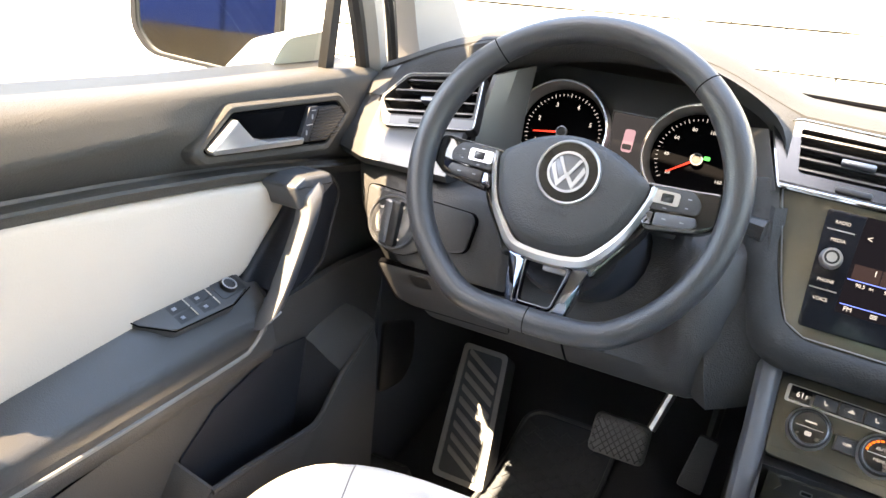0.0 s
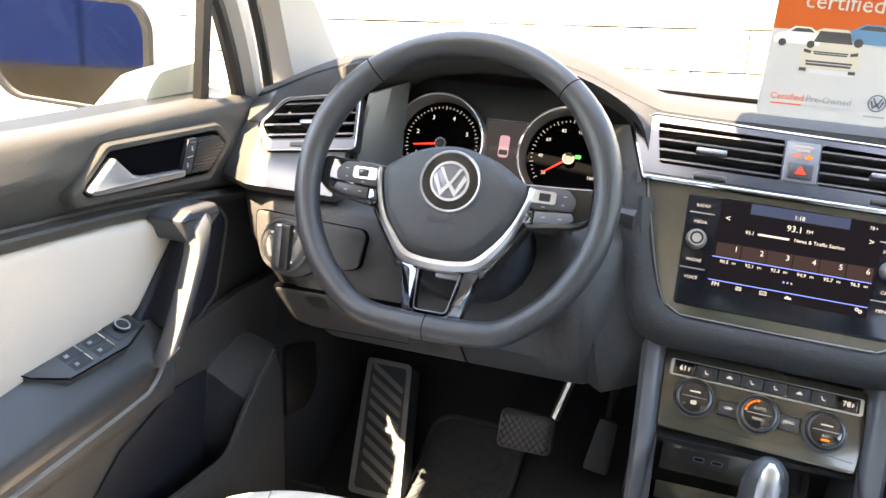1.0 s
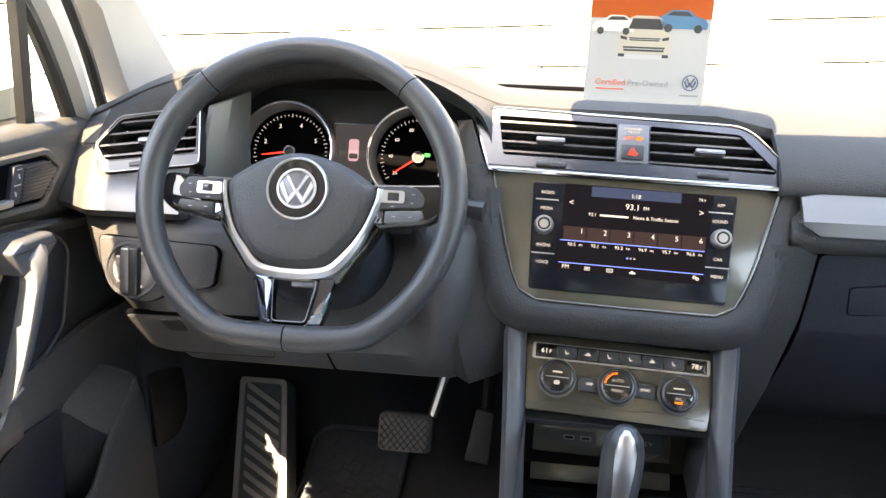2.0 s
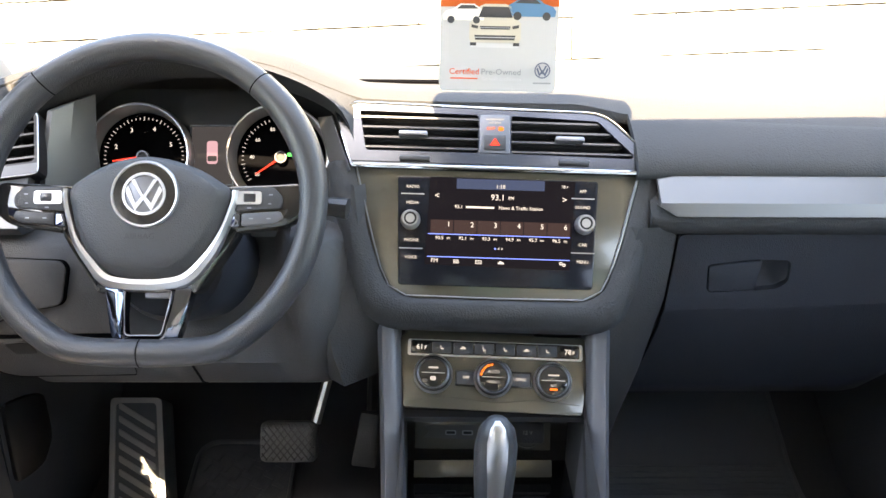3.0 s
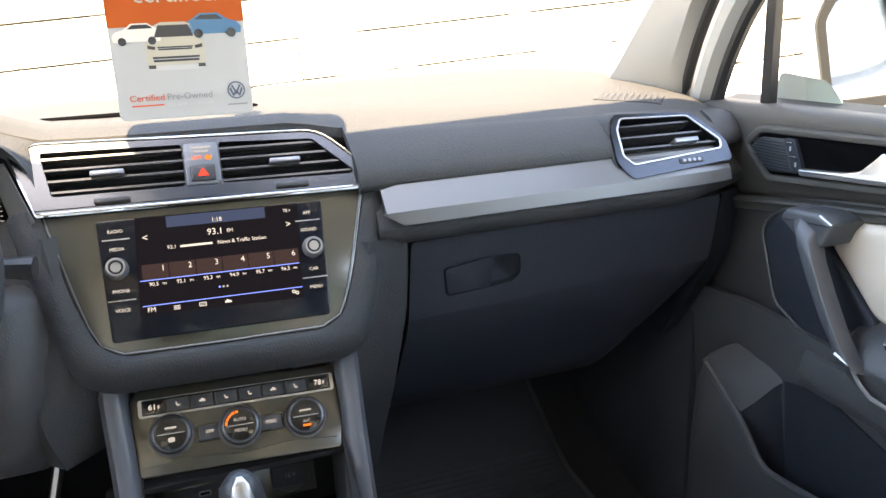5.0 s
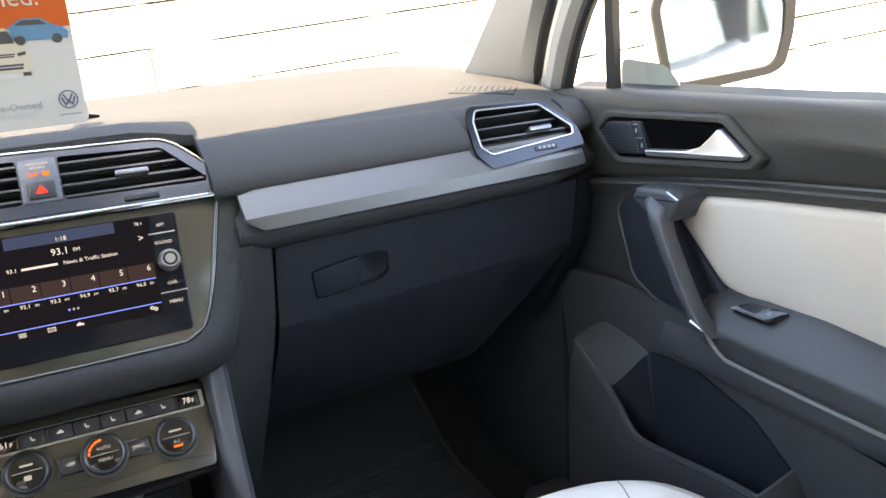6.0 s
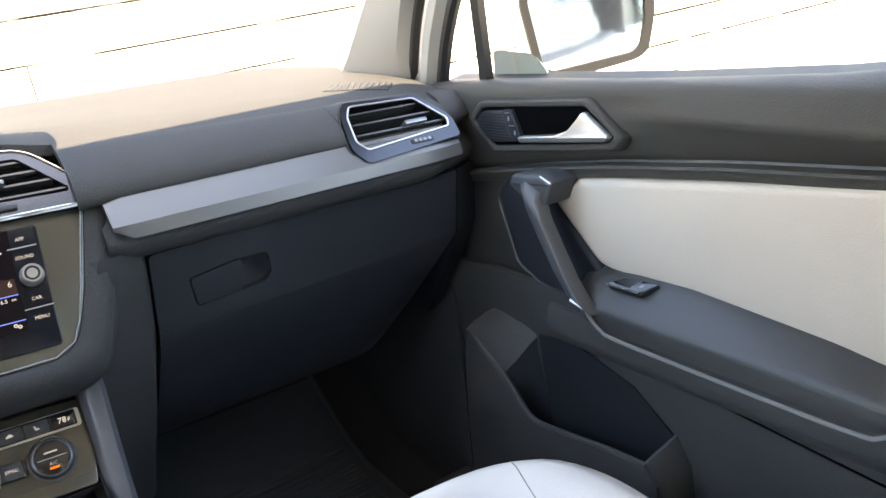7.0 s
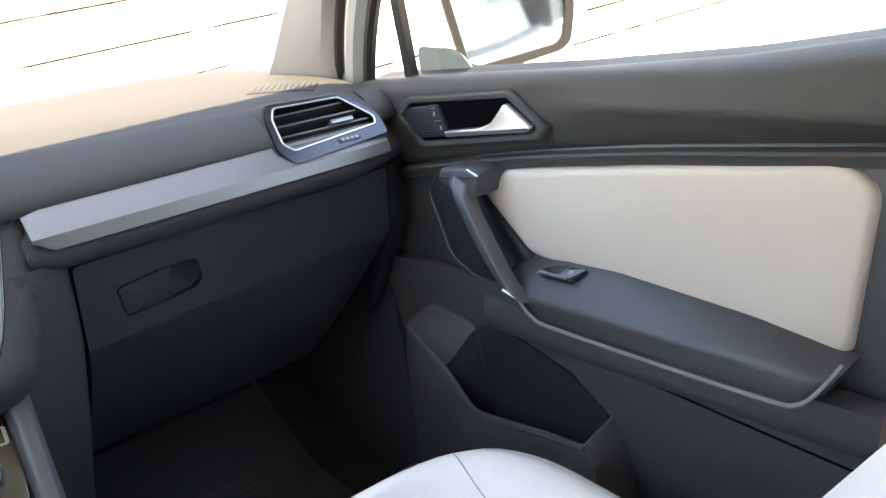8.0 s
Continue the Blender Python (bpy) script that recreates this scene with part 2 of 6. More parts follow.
def ringplate(fr, outer, inner, d0, d1, bm=None):
    """A flat frame between two outlines with the same number of points."""
    bm = bm or bmesh.new()
    o, i = [Vector(p) for p in outer], [Vector(p) for p in inner]
    rows = []
    for d, src in ((d0, o), (d1, o), (d1, i), (d0, i), (d0, o)):
        rows.append([fr @ Vector((p.x, p.y, d)) for p in src])
    return loft(rows, bm, ring=True, caps=False)


def lathe(fr, profile, n=32, bm=None):
    """A turned shape round the frame's z axis, from (radius, height) pairs."""
    bm = bm or bmesh.new()
    rows = [[fr @ Vector((max(r, 1e-4) * math.cos(2 * math.pi * i / n), max(r, 1e-4) * math.sin(2 * math.pi * i / n), h)) for i in range(n)] for r, h in profile]
    return loft(rows, bm, ring=True)


def tube(path, r, n=10, bm=None, closed=False, flat=1.0):
    """A round bar along a path; r: one radius, or one for each point."""
    bm = bm or bmesh.new()
    p = [Vector(q) for q in path]
    rs = r if isinstance(r, (list, tuple)) else [r] * len(p)
    rows, up = [], None
    for i in range(len(p)):
        a = p[i - 1] if i or closed else p[i]
        b = p[(i + 1) % len(p)] if i < len(p) - 1 or closed else p[i]
        t = (b - a).normalized()
        up = (up - t * up.dot(t)).normalized() if up else (Vector((0, 0, 1)) - t * t.z if abs(t.z) < 0.9 else Vector((1, 0, 0)) - t * t.x).normalized()
        sd = t.cross(up)
        rows.append([p[i] + (up * math.sin(2 * math.pi * k / n) * flat + sd * math.cos(2 * math.pi * k / n)) * rs[i] for k in range(n)])
    if closed:
        rows.append(rows[0])
        bm2 = loft(rows, bm, ring=True, caps=False)
        bmesh.ops.remove_doubles(bm2, verts=bm2.verts, dist=1e-6)
        return bm2
    return loft(rows, bm, ring=True)


def box(lo, hi, bevel=0.0, bm=None):
    fr = Matrix.Translation((0, 0, 0))
    return prism(fr, rpoly([(lo[0], lo[1]), (hi[0], lo[1]), (hi[0], hi[1]), (lo[0], hi[1])], bevel, 3), lo[2], hi[2], bevel, bm)


def plane_at(o, v, roll=0.0):
    """A frame at o: x to the right, y along v, z out of the face towards the cabin."""
    v = Vector(v).normalized()
    u = Vector((1, 0, 0))
    n = u.cross(v).normalized()
    m = Matrix((u, v, n)).transposed().to_4x4()
    m.translation = Vector(o)
    return m @ pose(0, 0, 0, 0, 0, roll)


def curve_at(t, keys):
    """A value between keys of (t, value)."""
    for (a, va), (b, vb) in zip(keys, keys[1:]):
        if (a <= t <= b) or (b <= t <= a):
            return va + (vb - va) * (t - a) / (b - a)
    return keys[0][1] if abs(t - keys[0][0]) < abs(t - keys[-1][0]) else keys[-1][1]


def smooth_line(pts, n):
    """n points on a soft curve through the given ones."""
    p = [Vector(q) for q in pts]
    out = []
    for k in range(n):
        s = k / (n - 1) * (len(p) - 1)
        i = min(int(s), len(p) - 2)
        f = s - i
        a, b, c, d = p[max(i - 1, 0)], p[i], p[i + 1], p[min(i + 2, len(p) - 1)]
        out.append(0.5 * ((2 * b) + (c - a) * f + (2 * a - 5 * b + 4 * c - d) * f * f + (3 * b - a - 3 * c + d) * f ** 3))
    return out


def letters(name, text, size, fr, material, parent, align="CENTER", depth=0.0003):
    """Raised writing, turned into a mesh."""
    cu = bpy.data.curves.new(name, "FONT")
    cu.body, cu.size, cu.align_x, cu.align_y, cu.extrude = text, size, align, "CENTER", depth
    cu.resolution_u = 2
    tmp = new(name, cu)
    me = bpy.data.meshes.new_from_object(tmp)
    bpy.data.objects.remove(tmp)
    bpy.data.curves.remove(cu)
    bm = bmesh.new()
    bm.from_mesh(me)
    bpy.data.meshes.remove(me)
    bm.transform(fr)
    return part(name, bm, material, parent, smooth=0)


def holed(fr, outer, holes, d0, d1):
    """A plate with openings through it."""
    bm = bmesh.new()
    loops = []
    for ring_ in [outer] + holes:
        vs = [bm.verts.new(Vector((p.x, p.y, 0))) for p in map(Vector, ring_)]
        loops += [bm.edges.new((vs[i], vs[(i + 1) % len(vs)])) for i in range(len(vs))]
    bmesh.ops.triangle_fill(bm, use_beauty=True, edges=loops)
    r = bmesh.ops.extrude_face_region(bm, geom=list(bm.faces))
    bmesh.ops.translate(bm, verts=[g for g in r["geom"] if isinstance(g, bmesh.types.BMVert)], vec=(0, 0, d1 - d0))
    bmesh.ops.translate(bm, verts=bm.verts, vec=(0, 0, d0))
    bm.transform(fr)
    return bm



# frames of the main faces
SCR = plane_at((0, 0.895, 0.997), (0, 0.434, 0.901), -1.6)
VNT = plane_at((0, 0.935, 1.085), (0, 0.6, 0.8), -1.6)
CLI = plane_at((0, 0.868, 0.820), (0, 0.60, 0.80), -2.2)
WHL = plane_at((-0.367, 0.808, 1.059), (0, 0.418, 0.908))
# ---------------------------------------------------------------- outside
bm = bmesh.new()
gv = [bm.verts.new(p) for p in ((-400, -400, 0), (400, -400, 0), (400, 400, 0), (-400, 400, 0))]
bm.faces.new(gv)
structure("ground", bm, CONCRETE, "pale sunlit concrete yard under the parked car", "ground")

# the wall of painted blocks that the car faces; its courses lean a little against the car
WALL = pose(0, 4.0, 0, 0, 0, -5) @ pose(0, 0, 1.065, 0, -3.1, 0)
COURSE, LONG, WALL_L, WALL_R = 0.195, 0.49, -7.0, 9.0
bm = prism(WALL @ pose(0, 0, 0, 90, 0, 0), [(WALL_L, -1.6), (WALL_R, -1.6), (WALL_R, 1.55), (WALL_L, 1.55)], -0.25, -0.020)
wall = structure("wall_north", bm, MORTAR, "white painted block wall with stained mortar joints", "wall")

# ---------------------------------------------------------------- body shell
def mirrored(rows, s):
    return [[(p[0] * s, p[1], p[2]) for p in r] for r in rows]


# roof lining, with the screen header at its front
HEAD_Y, HEAD_Z = 0.597, 1.525
rows = []
for y, z, hw in ((HEAD_Y, HEAD_Z, 0.60), (0.45, 1.575, 0.62), (0.1, 1.635, 0.64), (-0.6, 1.65, 0.63), (-1.3, 1.60, 0.58), (-1.75, 1.55, 0.54)):
    bow = 0.0 if y < 0.5 else 1.0
    rows.append([((hw + (0.03 if k < 0 else 0.0)) * k / 12, y + bow * (0.048 * (1 - (k / 12) ** 2) + 0.11 * max(0, (abs(k / 12) - 0.80) / 0.20) ** 2), z - 0.035 * abs(k / 12) ** 3) for k in range(-12, 13)])
structure("ceiling", slab(rows, 0.05, (0, 0, 1)), LINER, "pale grey fabric headliner under the roof", "ceiling")


def shell(s):
    """The pillars, rails and the lower body of one side."""
    side = "left" if s < 0 else "right"
    # windscreen pillar
    a0 = [(0.742, 1.37, 1.07), (0.690, 1.34, 1.08), (0.650, 1.250, 1.085), (0.698, 1.100, 1.07), (0.722, 1.085, 1.06), (0.752, 1.10, 1.06)]
    a05 = [(0.728, 1.32, 1.135), (0.686, 1.27, 1.14), (0.644, 1.170, 1.145), (0.674, 1.075, 1.14), (0.702, 1.060, 1.135), (0.736, 1.075, 1.14)]
    a1 = [(0.705, 1.20, 1.255), (0.672, 1.14, 1.255), (0.638, 1.06, 1.25), (0.650, 0.995, 1.24), (0.680, 0.985, 1.235), (0.712, 1.00, 1.24)]
    a2 = [(0.690, 0.93, 1.44), (0.655, 0.89, 1.43), (0.622, 0.84, 1.42), (0.640, 0.77, 1.41), (0.670, 0.755, 1.41), (0.700, 0.78, 1.43)]
    a3 = [(0.675, 0.68, 1.57), (0.640, 0.66, 1.555), (0.600, 0.62, 1.545), (0.635, 0.50, 1.54), (0.668, 0.49, 1.545), (0.695, 0.53, 1.57)]
    wide = 0.03 if s < 0 else 0.0
    a05, a1, a2, a3 = [[(p[0] + wide, p[1], p[2]) for p in r] for r in (a05, a1, a2, a3)]
    structure(f"pillar_{side}", loft(mirrored([a0, a05, a1, a2, a3], s), ring=True), PILLAR, "grey textured plastic windscreen pillar trim", "pillar")
    # roof rail over the doors
    r = []
    for y, x, z in ((0.60, 0.655, 1.53), (0.42, 0.66, 1.54), (0.2, 0.675, 1.585), (-0.4, 0.675, 1.595), (-1.2, 0.62, 1.57), (-1.75, 0.58, 1.52)):
        r.append([(x - 0.05 + wide, y, z + 0.03), (x - 0.045 + wide, y, z - 0.02), (x + wide * 0.6, y, z - 0.045), (x + 0.045, y, z - 0.035), (x + 0.06, y, z + 0.03)])
    structure(f"roof_rail_{side}", loft(mirrored(r, s), ring=True), LINER, "grey lining of the roof rail above the doors", "trim")
    # middle pillar
    b = [[(0.70, 0.245, 0.45), (0.70, 0.02, 0.45), (0.80, 0.02, 0.45), (0.80, 0.245, 0.45)],
         [(0.70, 0.235, 0.88), (0.70, 0.03, 0.88), (0.80, 0.03, 0.88), (0.80, 0.235, 0.88)],
         [(0.685, 0.235, 0.905), (0.685, 0.04, 0.905), (0.79, 0.04, 0.905), (0.79, 0.235, 0.905)],
         [(0.685, 0.13, 1.12), (0.685, -0.02, 1.12), (0.77, -0.02, 1.12), (0.77, 0.13, 1.12)],
         [(0.640, -0.08, 1.57), (0.640, -0.20, 1.57), (0.70, -0.20, 1.58), (0.70, -0.08, 1.58)]]
    structure(f"middle_pillar_{side}", loft(mirrored(b, s), ring=True), HARD if s > 0 else LINER, "plastic trimmed middle pillar beside the front seat", "pillar")
    # rear side and lower body
    rr = [[(0.76, -0.0, 0.40), (0.76, -1.75, 0.40)], [(0.76, 0.0, 1.11), (0.72, -1.75, 1.16)]]
    structure(f"rear_side_{side}", slab(mirrored(rr, s), 0.09 * s, (1, 0, 0)), HARD, "dark trimmed side of the rear cabin", "wall")
    rp = [[(0.73, -1.15, 1.13), (0.72, -1.75, 1.14)], [(0.58, -1.05, 1.55), (0.54, -1.75, 1.53)]]
    structure(f"rear_pillar_{side}", slab(mirrored(rp, s), 0.07 * s, (1, 0, 0)), LINER, "grey lined rear pillar", "pillar")
    # footwell side
    fw = [[(0.70, 1.60, 0.36), (0.70, 1.02, 0.36)], [(0.70, 1.60, 1.08), (0.70, 1.02, 1.02)]]
    structure(f"footwell_side_{side}", slab(mirrored(fw, s), 0.08 * s, (1, 0, 0)), CARPET, "dark carpeted side of the footwell", "wall")
    # sill
    structure(f"sill_{side}", box((0.62 if s > 0 else -0.80, -1.75, 0.34), (0.80 if s > 0 else -0.62, 1.05, 0.43), 0.02), HARD, "dark plastic door sill", "trim")


for s in (-1, 1):
    shell(s)

# floor, bulkhead and the rear end
rows = [[(-0.75, y, z), (0.75, y, z)] for y, z in ((-1.75, 0.36), (1.12, 0.36), (1.30, 0.385), (1.62, 0.62), (1.64, 1.08))]
structure("floor", slab(rows, -0.04, (0, 0, 1)), CARPET, "black carpeted car floor and toe board", "floor")
rw = structure("rear_window", slab([[(-0.62, -1.77, 1.12), (0.62, -1.77, 1.12)], [(-0.55, -1.73, 1.53), (0.55, -1.73, 1.53)]], 0.005, (0, 1, 0)), PRIVACY, "tinted tailgate window", "window")
rw.visible_shadow = False
structure("rear_wall", box((-0.72, -1.80, 0.36), (0.72, -1.74, 1.12)), HARD, "dark trimmed tailgate", "wall")

# windscreen
rows = []
for k in range(0, 9):
    f = k / 8
    hw = 0.715 + (0.625 - 0.715) * f
    y0, z0 = 1.37 + (0.63 - 1.37) * f, 1.115 + (1.555 - 1.115) * f + 0.03 * math.sin(math.pi * f)
    rows.append([(hw * j / 8, y0 + 0.07 * (1 - (j / 8) ** 2), z0) for j in range(-8, 9)])
ws = structure("windscreen", slab(rows, 0.005, (0, 0, 1)), GLASS, "clear raked windscreen", "window")
ws.visible_shadow = False

# ---------------------------------------------------------------- doors
def dframe(s, x):
    m = Matrix(((0, 0, -s, s * x), (1, 0, 0, 0), (0, 1, 0, 0), (0, 0, 0, 1)))
    return m


SILL = [(1.05, 1.105), (0.911, 1.111), (0.628, 1.119), (0.415, 1.13), (0.25, 1.147)]
PADB = [(1.05, 0.962), (0.968, 0.978), (0.774, 1.009), (0.671, 1.023), (0.509, 1.040), (0.25, 1.059)]


def front_door(s):
    side = "driver's" if s < 0 else "passenger's"
    d = thing("front_door", (0.75 * s, 0.65, 0.43), f"closed black and cream {side} door with silver handle", "car door", "front doors", kind="structure")
    y_front = 1.04 if s > 0 else 0.968
    ys = [y_front - (y_front - 0.255) * k / 24 for k in range(25)]
    # carrier panel
    rows = []
    for y in [1.03 - 0.775 * k / 24 for k in range(25)]:
        rows.append([(0.736, y, 1.07), (0.728, y, curve_at(y, PADB) + 0.01), (0.716, y, curve_at(y, PADB) - 0.016), (0.714, y, 0.90), (0.712, y, 0.83), (0.725, y, 0.80), (0.738, y, 0.79), (0.742, y, 0.60), (0.745, y, 0.43)])
    part("carrier_panel", slab(mirrored(rows, s), 0.05 * s, (1, 0, 0)), ARM, d, "dark grained plastic door carrier")
    # soft upper pad
    rows = []
    for y in ys:
        zt, zb = curve_at(y, SILL), curve_at(y, PADB)
        zm = 0.5 * zt + 0.5 * zb
        w = max(0.0, min(1.0, (0.65 - y) / 0.10))
        drop = 0.002 + 0.011 * max(0.0, min(1.0, (0.62 - y) / 0.26))
        w = w * w * (3 - 2 * w)
        zc = 1.081
        soft_ = [(0.744, y, zt - 0.002), (0.732, y, zt - 0.001 - 0.2 * drop), (0.711, y, zt - drop), (0.7020, y, zt - drop - 0.008), (0.7035, y, zt * 0.6 + zm * 0.4), (0.703, y, zm + 0.014), (0.7025, y, zm + 0.004), (0.703, y, zm - 0.006), (0.707, y, zm * 0.6 + zb * 0.4), (0.712, y, zb + 0.008), (0.722, y, zb)]
        ridge = [(0.744, y, zt - 0.002), (0.732, y, zt - 0.001 - 0.2 * drop), (0.711, y, zt - drop), (0.7040, y, zt - drop - 0.007), (0.7010, y, zt * 0.45 + zc * 0.55), (0.6955, y, zc + 0.007), (0.6940, y, zc + 0.001), (0.6975, y, zc - 0.005), (0.711, y, zc * 0.55 + zb * 0.45), (0.717, y, zb + 0.006), (0.722, y, zb)]
        rows.append([tuple(Vector(p).lerp(Vector(q), w)) for p, q in zip(soft_, ridge)])
    part("upper_pad", loft(mirrored(rows, s), ring=True), PAD, d, "soft charcoal vinyl upper pad", 60)
    rows = [[(0.716, y, curve_at(y, PADB) - 0.002), (0.703, y, curve_at(y, PADB) - 0.004), (0.701, y, curve_at(y, PADB) - 0.007), (0.706, y, curve_at(y, PADB) - 0.011), (0.709, y, curve_at(y, PADB) - 0.019), (0.716, y, curve_at(y, PADB) - 0.021)] for y in ys]
    part("crease_strip", loft(mirrored(rows, s), ring=True), PAD, d, "dark ledge strip under the pad")
    # outer weather strip and outer skin
    rows = [[(0.742, y, curve_at(y, SILL) - 0.004), (0.775, y, curve_at(y, SILL) + 0.002), (0.79, y, curve_at(y, SILL) - 0.01), (0.79, y, curve_at(y, SILL) - 0.06), (0.742, y, curve_at(y, SILL) - 0.06)] for y in ys]
    part("weather_strip", loft(mirrored(rows, s), ring=True), SEAL, d, "black rubber window seal")
    rows = [[(0.795, y, curve_at(y, SILL) - 0.01), (0.86, y, curve_at(y, SILL) - 0.09), (0.90, y, 0.85), (0.885, y, 0.62), (0.85, y, 0.40)] for y in ys]
    part("outer_skin", slab(mirrored(rows, s), -0.012 * s, (1, 0, 0)), WHITE, d, "white painted outer door skin")
    # cream insert
    cream = [(0.752, 0.990), (0.72, 0.996), (0.641, 1.006), (0.46, 1.026), (0.303, 1.042), (0.272, 1.021), (0.292, 0.852), (0.42, 0.866), (0.542, 0.876), (0.654, 0.879), (0.698, 0.886), (0.776, 0.958)]
    part("cream_insert", prism(dframe(s, 0.727), rpoly(cream, [0.012, 0, 0, 0, 0.03, 0.03, 0.02, 0, 0, 0, 0.012, 0.012], 4), 0.0, 0.022, 0.012, seg=4), LEATHER, d, "cream leatherette door insert")
    # armrest: its top slopes towards the cabin and turns over a soft ridge
    ARM_IN = [(0.729, 0.877), (0.690, 0.887), (0.63, 0.894), (0.554, 0.896), (0.479, 0.890), (0.384, 0.882), (0.297, 0.868), (0.27, 0.862)]
    rows = []
    for k in range(29):
        f = k / 28
        y = 0.722 - 0.440 * f
        e = max(0, (f - 0.90) / 0.10)
        g = max(0, (0.12 - f) / 0.12)
        zi = curve_at(y, ARM_IN)
        zr, zb = 0.849 + 0.004 * g, 0.823 + 0.030 * g * g + 0.010 * e * e
        xo = 0.660 + 0.030 * g * g + 0.010 * e * e
        sec = [(0.726, zi + 0.002), (0.715, zi), (0.708, zi - 0.003), (0.695, zi * 0.75 + zr * 0.25), (0.680, zi * 0.36 + zr * 0.64), (0.670, zr + 0.006), (0.6645, zr + 0.001), (0.6625, zr - 0.006), (0.6635, zb + 0.010), (0.665, zb), (0.726, zb - 0.002)]
        rows.append([(min(0.7265, max(px, xo + 0.6 * (px - 0.660))), y + e * (zi - pz) * 0.55, pz) for px, pz in sec])
    part("armrest", loft(mirrored(rows, s), ring=True), ARM, d, "padded charcoal armrest", 60)
    line = [(0.664 * s, 0.690, 0.858), (0.657 * s, 0.668, 0.840), (0.655 * s, 0.648, 0.828), (0.655 * s, 0.62, 0.823), (0.655 * s, 0.45, 0.821), (0.656 * s, 0.340, 0.821), (0.658 * s, 0.316, 0.825), (0.664 * s, 0.302, 0.838), (0.675 * s, 0.284, 0.868)]
    part("accent_line", tube(smooth_line(line, 28), 0.0024, 6), ACCENT, d, "thin grey ledge under the armrest")
    # lower bulge below the armrest
    rows = []
    for y in ys[8:]:
        rows.append([(0.712, y, 0.822), (0.690, y, 0.815), (0.684, y, 0.79), (0.690, y, 0.768), (0.706, y, 0.760)])
    part("lower_ledge", loft(mirrored(rows, s), ring=True), HARD, d, "dark plastic ledge below the armrest", 50)
    # pull handle
    path = [(0.700, 0.757, 0.990), (0.682, 0.762, 0.992), (0.668, 0.765, 0.990), (0.660, 0.764, 0.980), (0.657, 0.754, 0.960), (0.656, 0.733, 0.925), (0.655, 0.708, 0.888), (0.655, 0.686, 0.862), (0.661, 0.678, 0.852), (0.675, 0.674, 0.848)]
    rows = []
    for p in path:
        rows.append([Vector((s * (p[0] + q.x), p[1] + q.y, p[2] + 0.45 * q.y)) for q in rpoly([(-0.009, -0.016), (0.012, -0.019), (0.018, 0.027), (0.006, 0.026), (-0.009, 0.008)], 0.004, 2)])
    part("pull_handle", loft(rows, ring=True), HANDLE, d, "satin grey diagonal pull handle", 40)
    part("handle_clip", tube([(0.650 * s, 0.692, 0.858), (0.651 * s, 0.672, 0.852)], 0.0022, 6), SATIN, d, "small chrome clip")
    hb = [(0.886, 0.950), (0.858, 0.981), (0.812, 0.996), (0.760, 1.000), (0.770, 0.958), (0.690, 0.884), (0.675, 0.862), (0.682, 0.830), (0.778, 0.829), (0.820, 0.841), (0.851, 0.855)]
    part("handle_base", prism(dframe(s, 0.727), rpoly(hb, [0.008, 0.008, 0.008, 0.006, 0.008, 0.01, 0.01, 0.01, 0.01, 0.01, 0.01], 3), 0, 0.026, 0.008, seg=3), LOWER, d, "dark plastic base behind the pull handle")
    rim = [(0.705, 0.815, 0.994), (0.702, 0.856, 0.979), (0.701, 0.881, 0.951), (0.700, 0.871, 0.918), (0.700, 0.859, 0.886), (0.700, 0.847, 0.859), (0.700, 0.817, 0.843), (0.699, 0.784, 0.833), (0.698, 0.740, 0.829)]
    part("base_rim", tube([(p.x * s, p.y, p.z) for p in smooth_line(rim, 24)], 0.0022, 6), ARM, d, "thin raised rim of the handle base")
    part("handle_cap", prism(dframe(s, 0.700), rpoly([(0.728, 0.998), (0.749, 1.006), (0.803, 1.001), (0.812, 0.986), (0.782, 0.970), (0.742, 0.966)], 0.005, 3), -0.010, 0.038, 0.006, seg=3), HANDLE, d, "grey cap of the pull handle")
    part("cap_line", tube([(0.6635 * s, 0.7295, 0.9975), (0.6635 * s, 0.748, 1.0045)], 0.0012, 6), SATIN, d)
    # release lever in its frame
    esc = [(0.930, 1.059), (0.901, 1.085), (0.692, 1.098), (0.636, 1.056), (0.650, 1.040), (0.878, 1.015)]
    inn = [(0.915, 1.058), (0.893, 1.076), (0.698, 1.088), (0.654, 1.056), (0.662, 1.050), (0.872, 1.026)]
    dy = Matrix.Translation((0, -0.036 if s < 0 else 0.0, 0))
    e = part("release_frame", loft([[dy @ dframe(s, 0.706) @ Vector((a_.x + (b_.x - a_.x) * f, a_.y + (b_.y - a_.y) * f, h)) for a_, b_ in zip(rpoly(esc, 0.008, 3), rpoly(inn, 0.005, 3))] for f, h in ((-0.20, -0.008), (-0.12, 0.004), (0.0, 0.0088), (0.22, 0.0115), (0.55, 0.0118), (0.82, 0.0105), (0.96, 0.0075), (1.0, 0.000))], ring=True, caps=False), PAD, d, "dark frame round the door release")
    # black plug and sheet stand in for the shade inside the dish
    part("release_dish", prism(dy @ dframe(s, 0.706), rpoly(inn, 0.005, 3), -0.01, 0.0095, 0), DEEP, e)
    part("dish_wall", prism(dy @ dframe(s, 0.6965), rpoly([(0.790, 1.080), (0.745, 1.083), (0.700, 1.083), (0.728, 1.058), (0.765, 1.052)], 0.004, 3), 0, 0.0012, 0.0005), DEEP, e)
    lever = [(0.815, 1.044), (0.812, 1.036), (0.660, 1.051), (0.655, 1.057), (0.695, 1.084), (0.703, 1.076), (0.722, 1.059), (0.745, 1.052)]
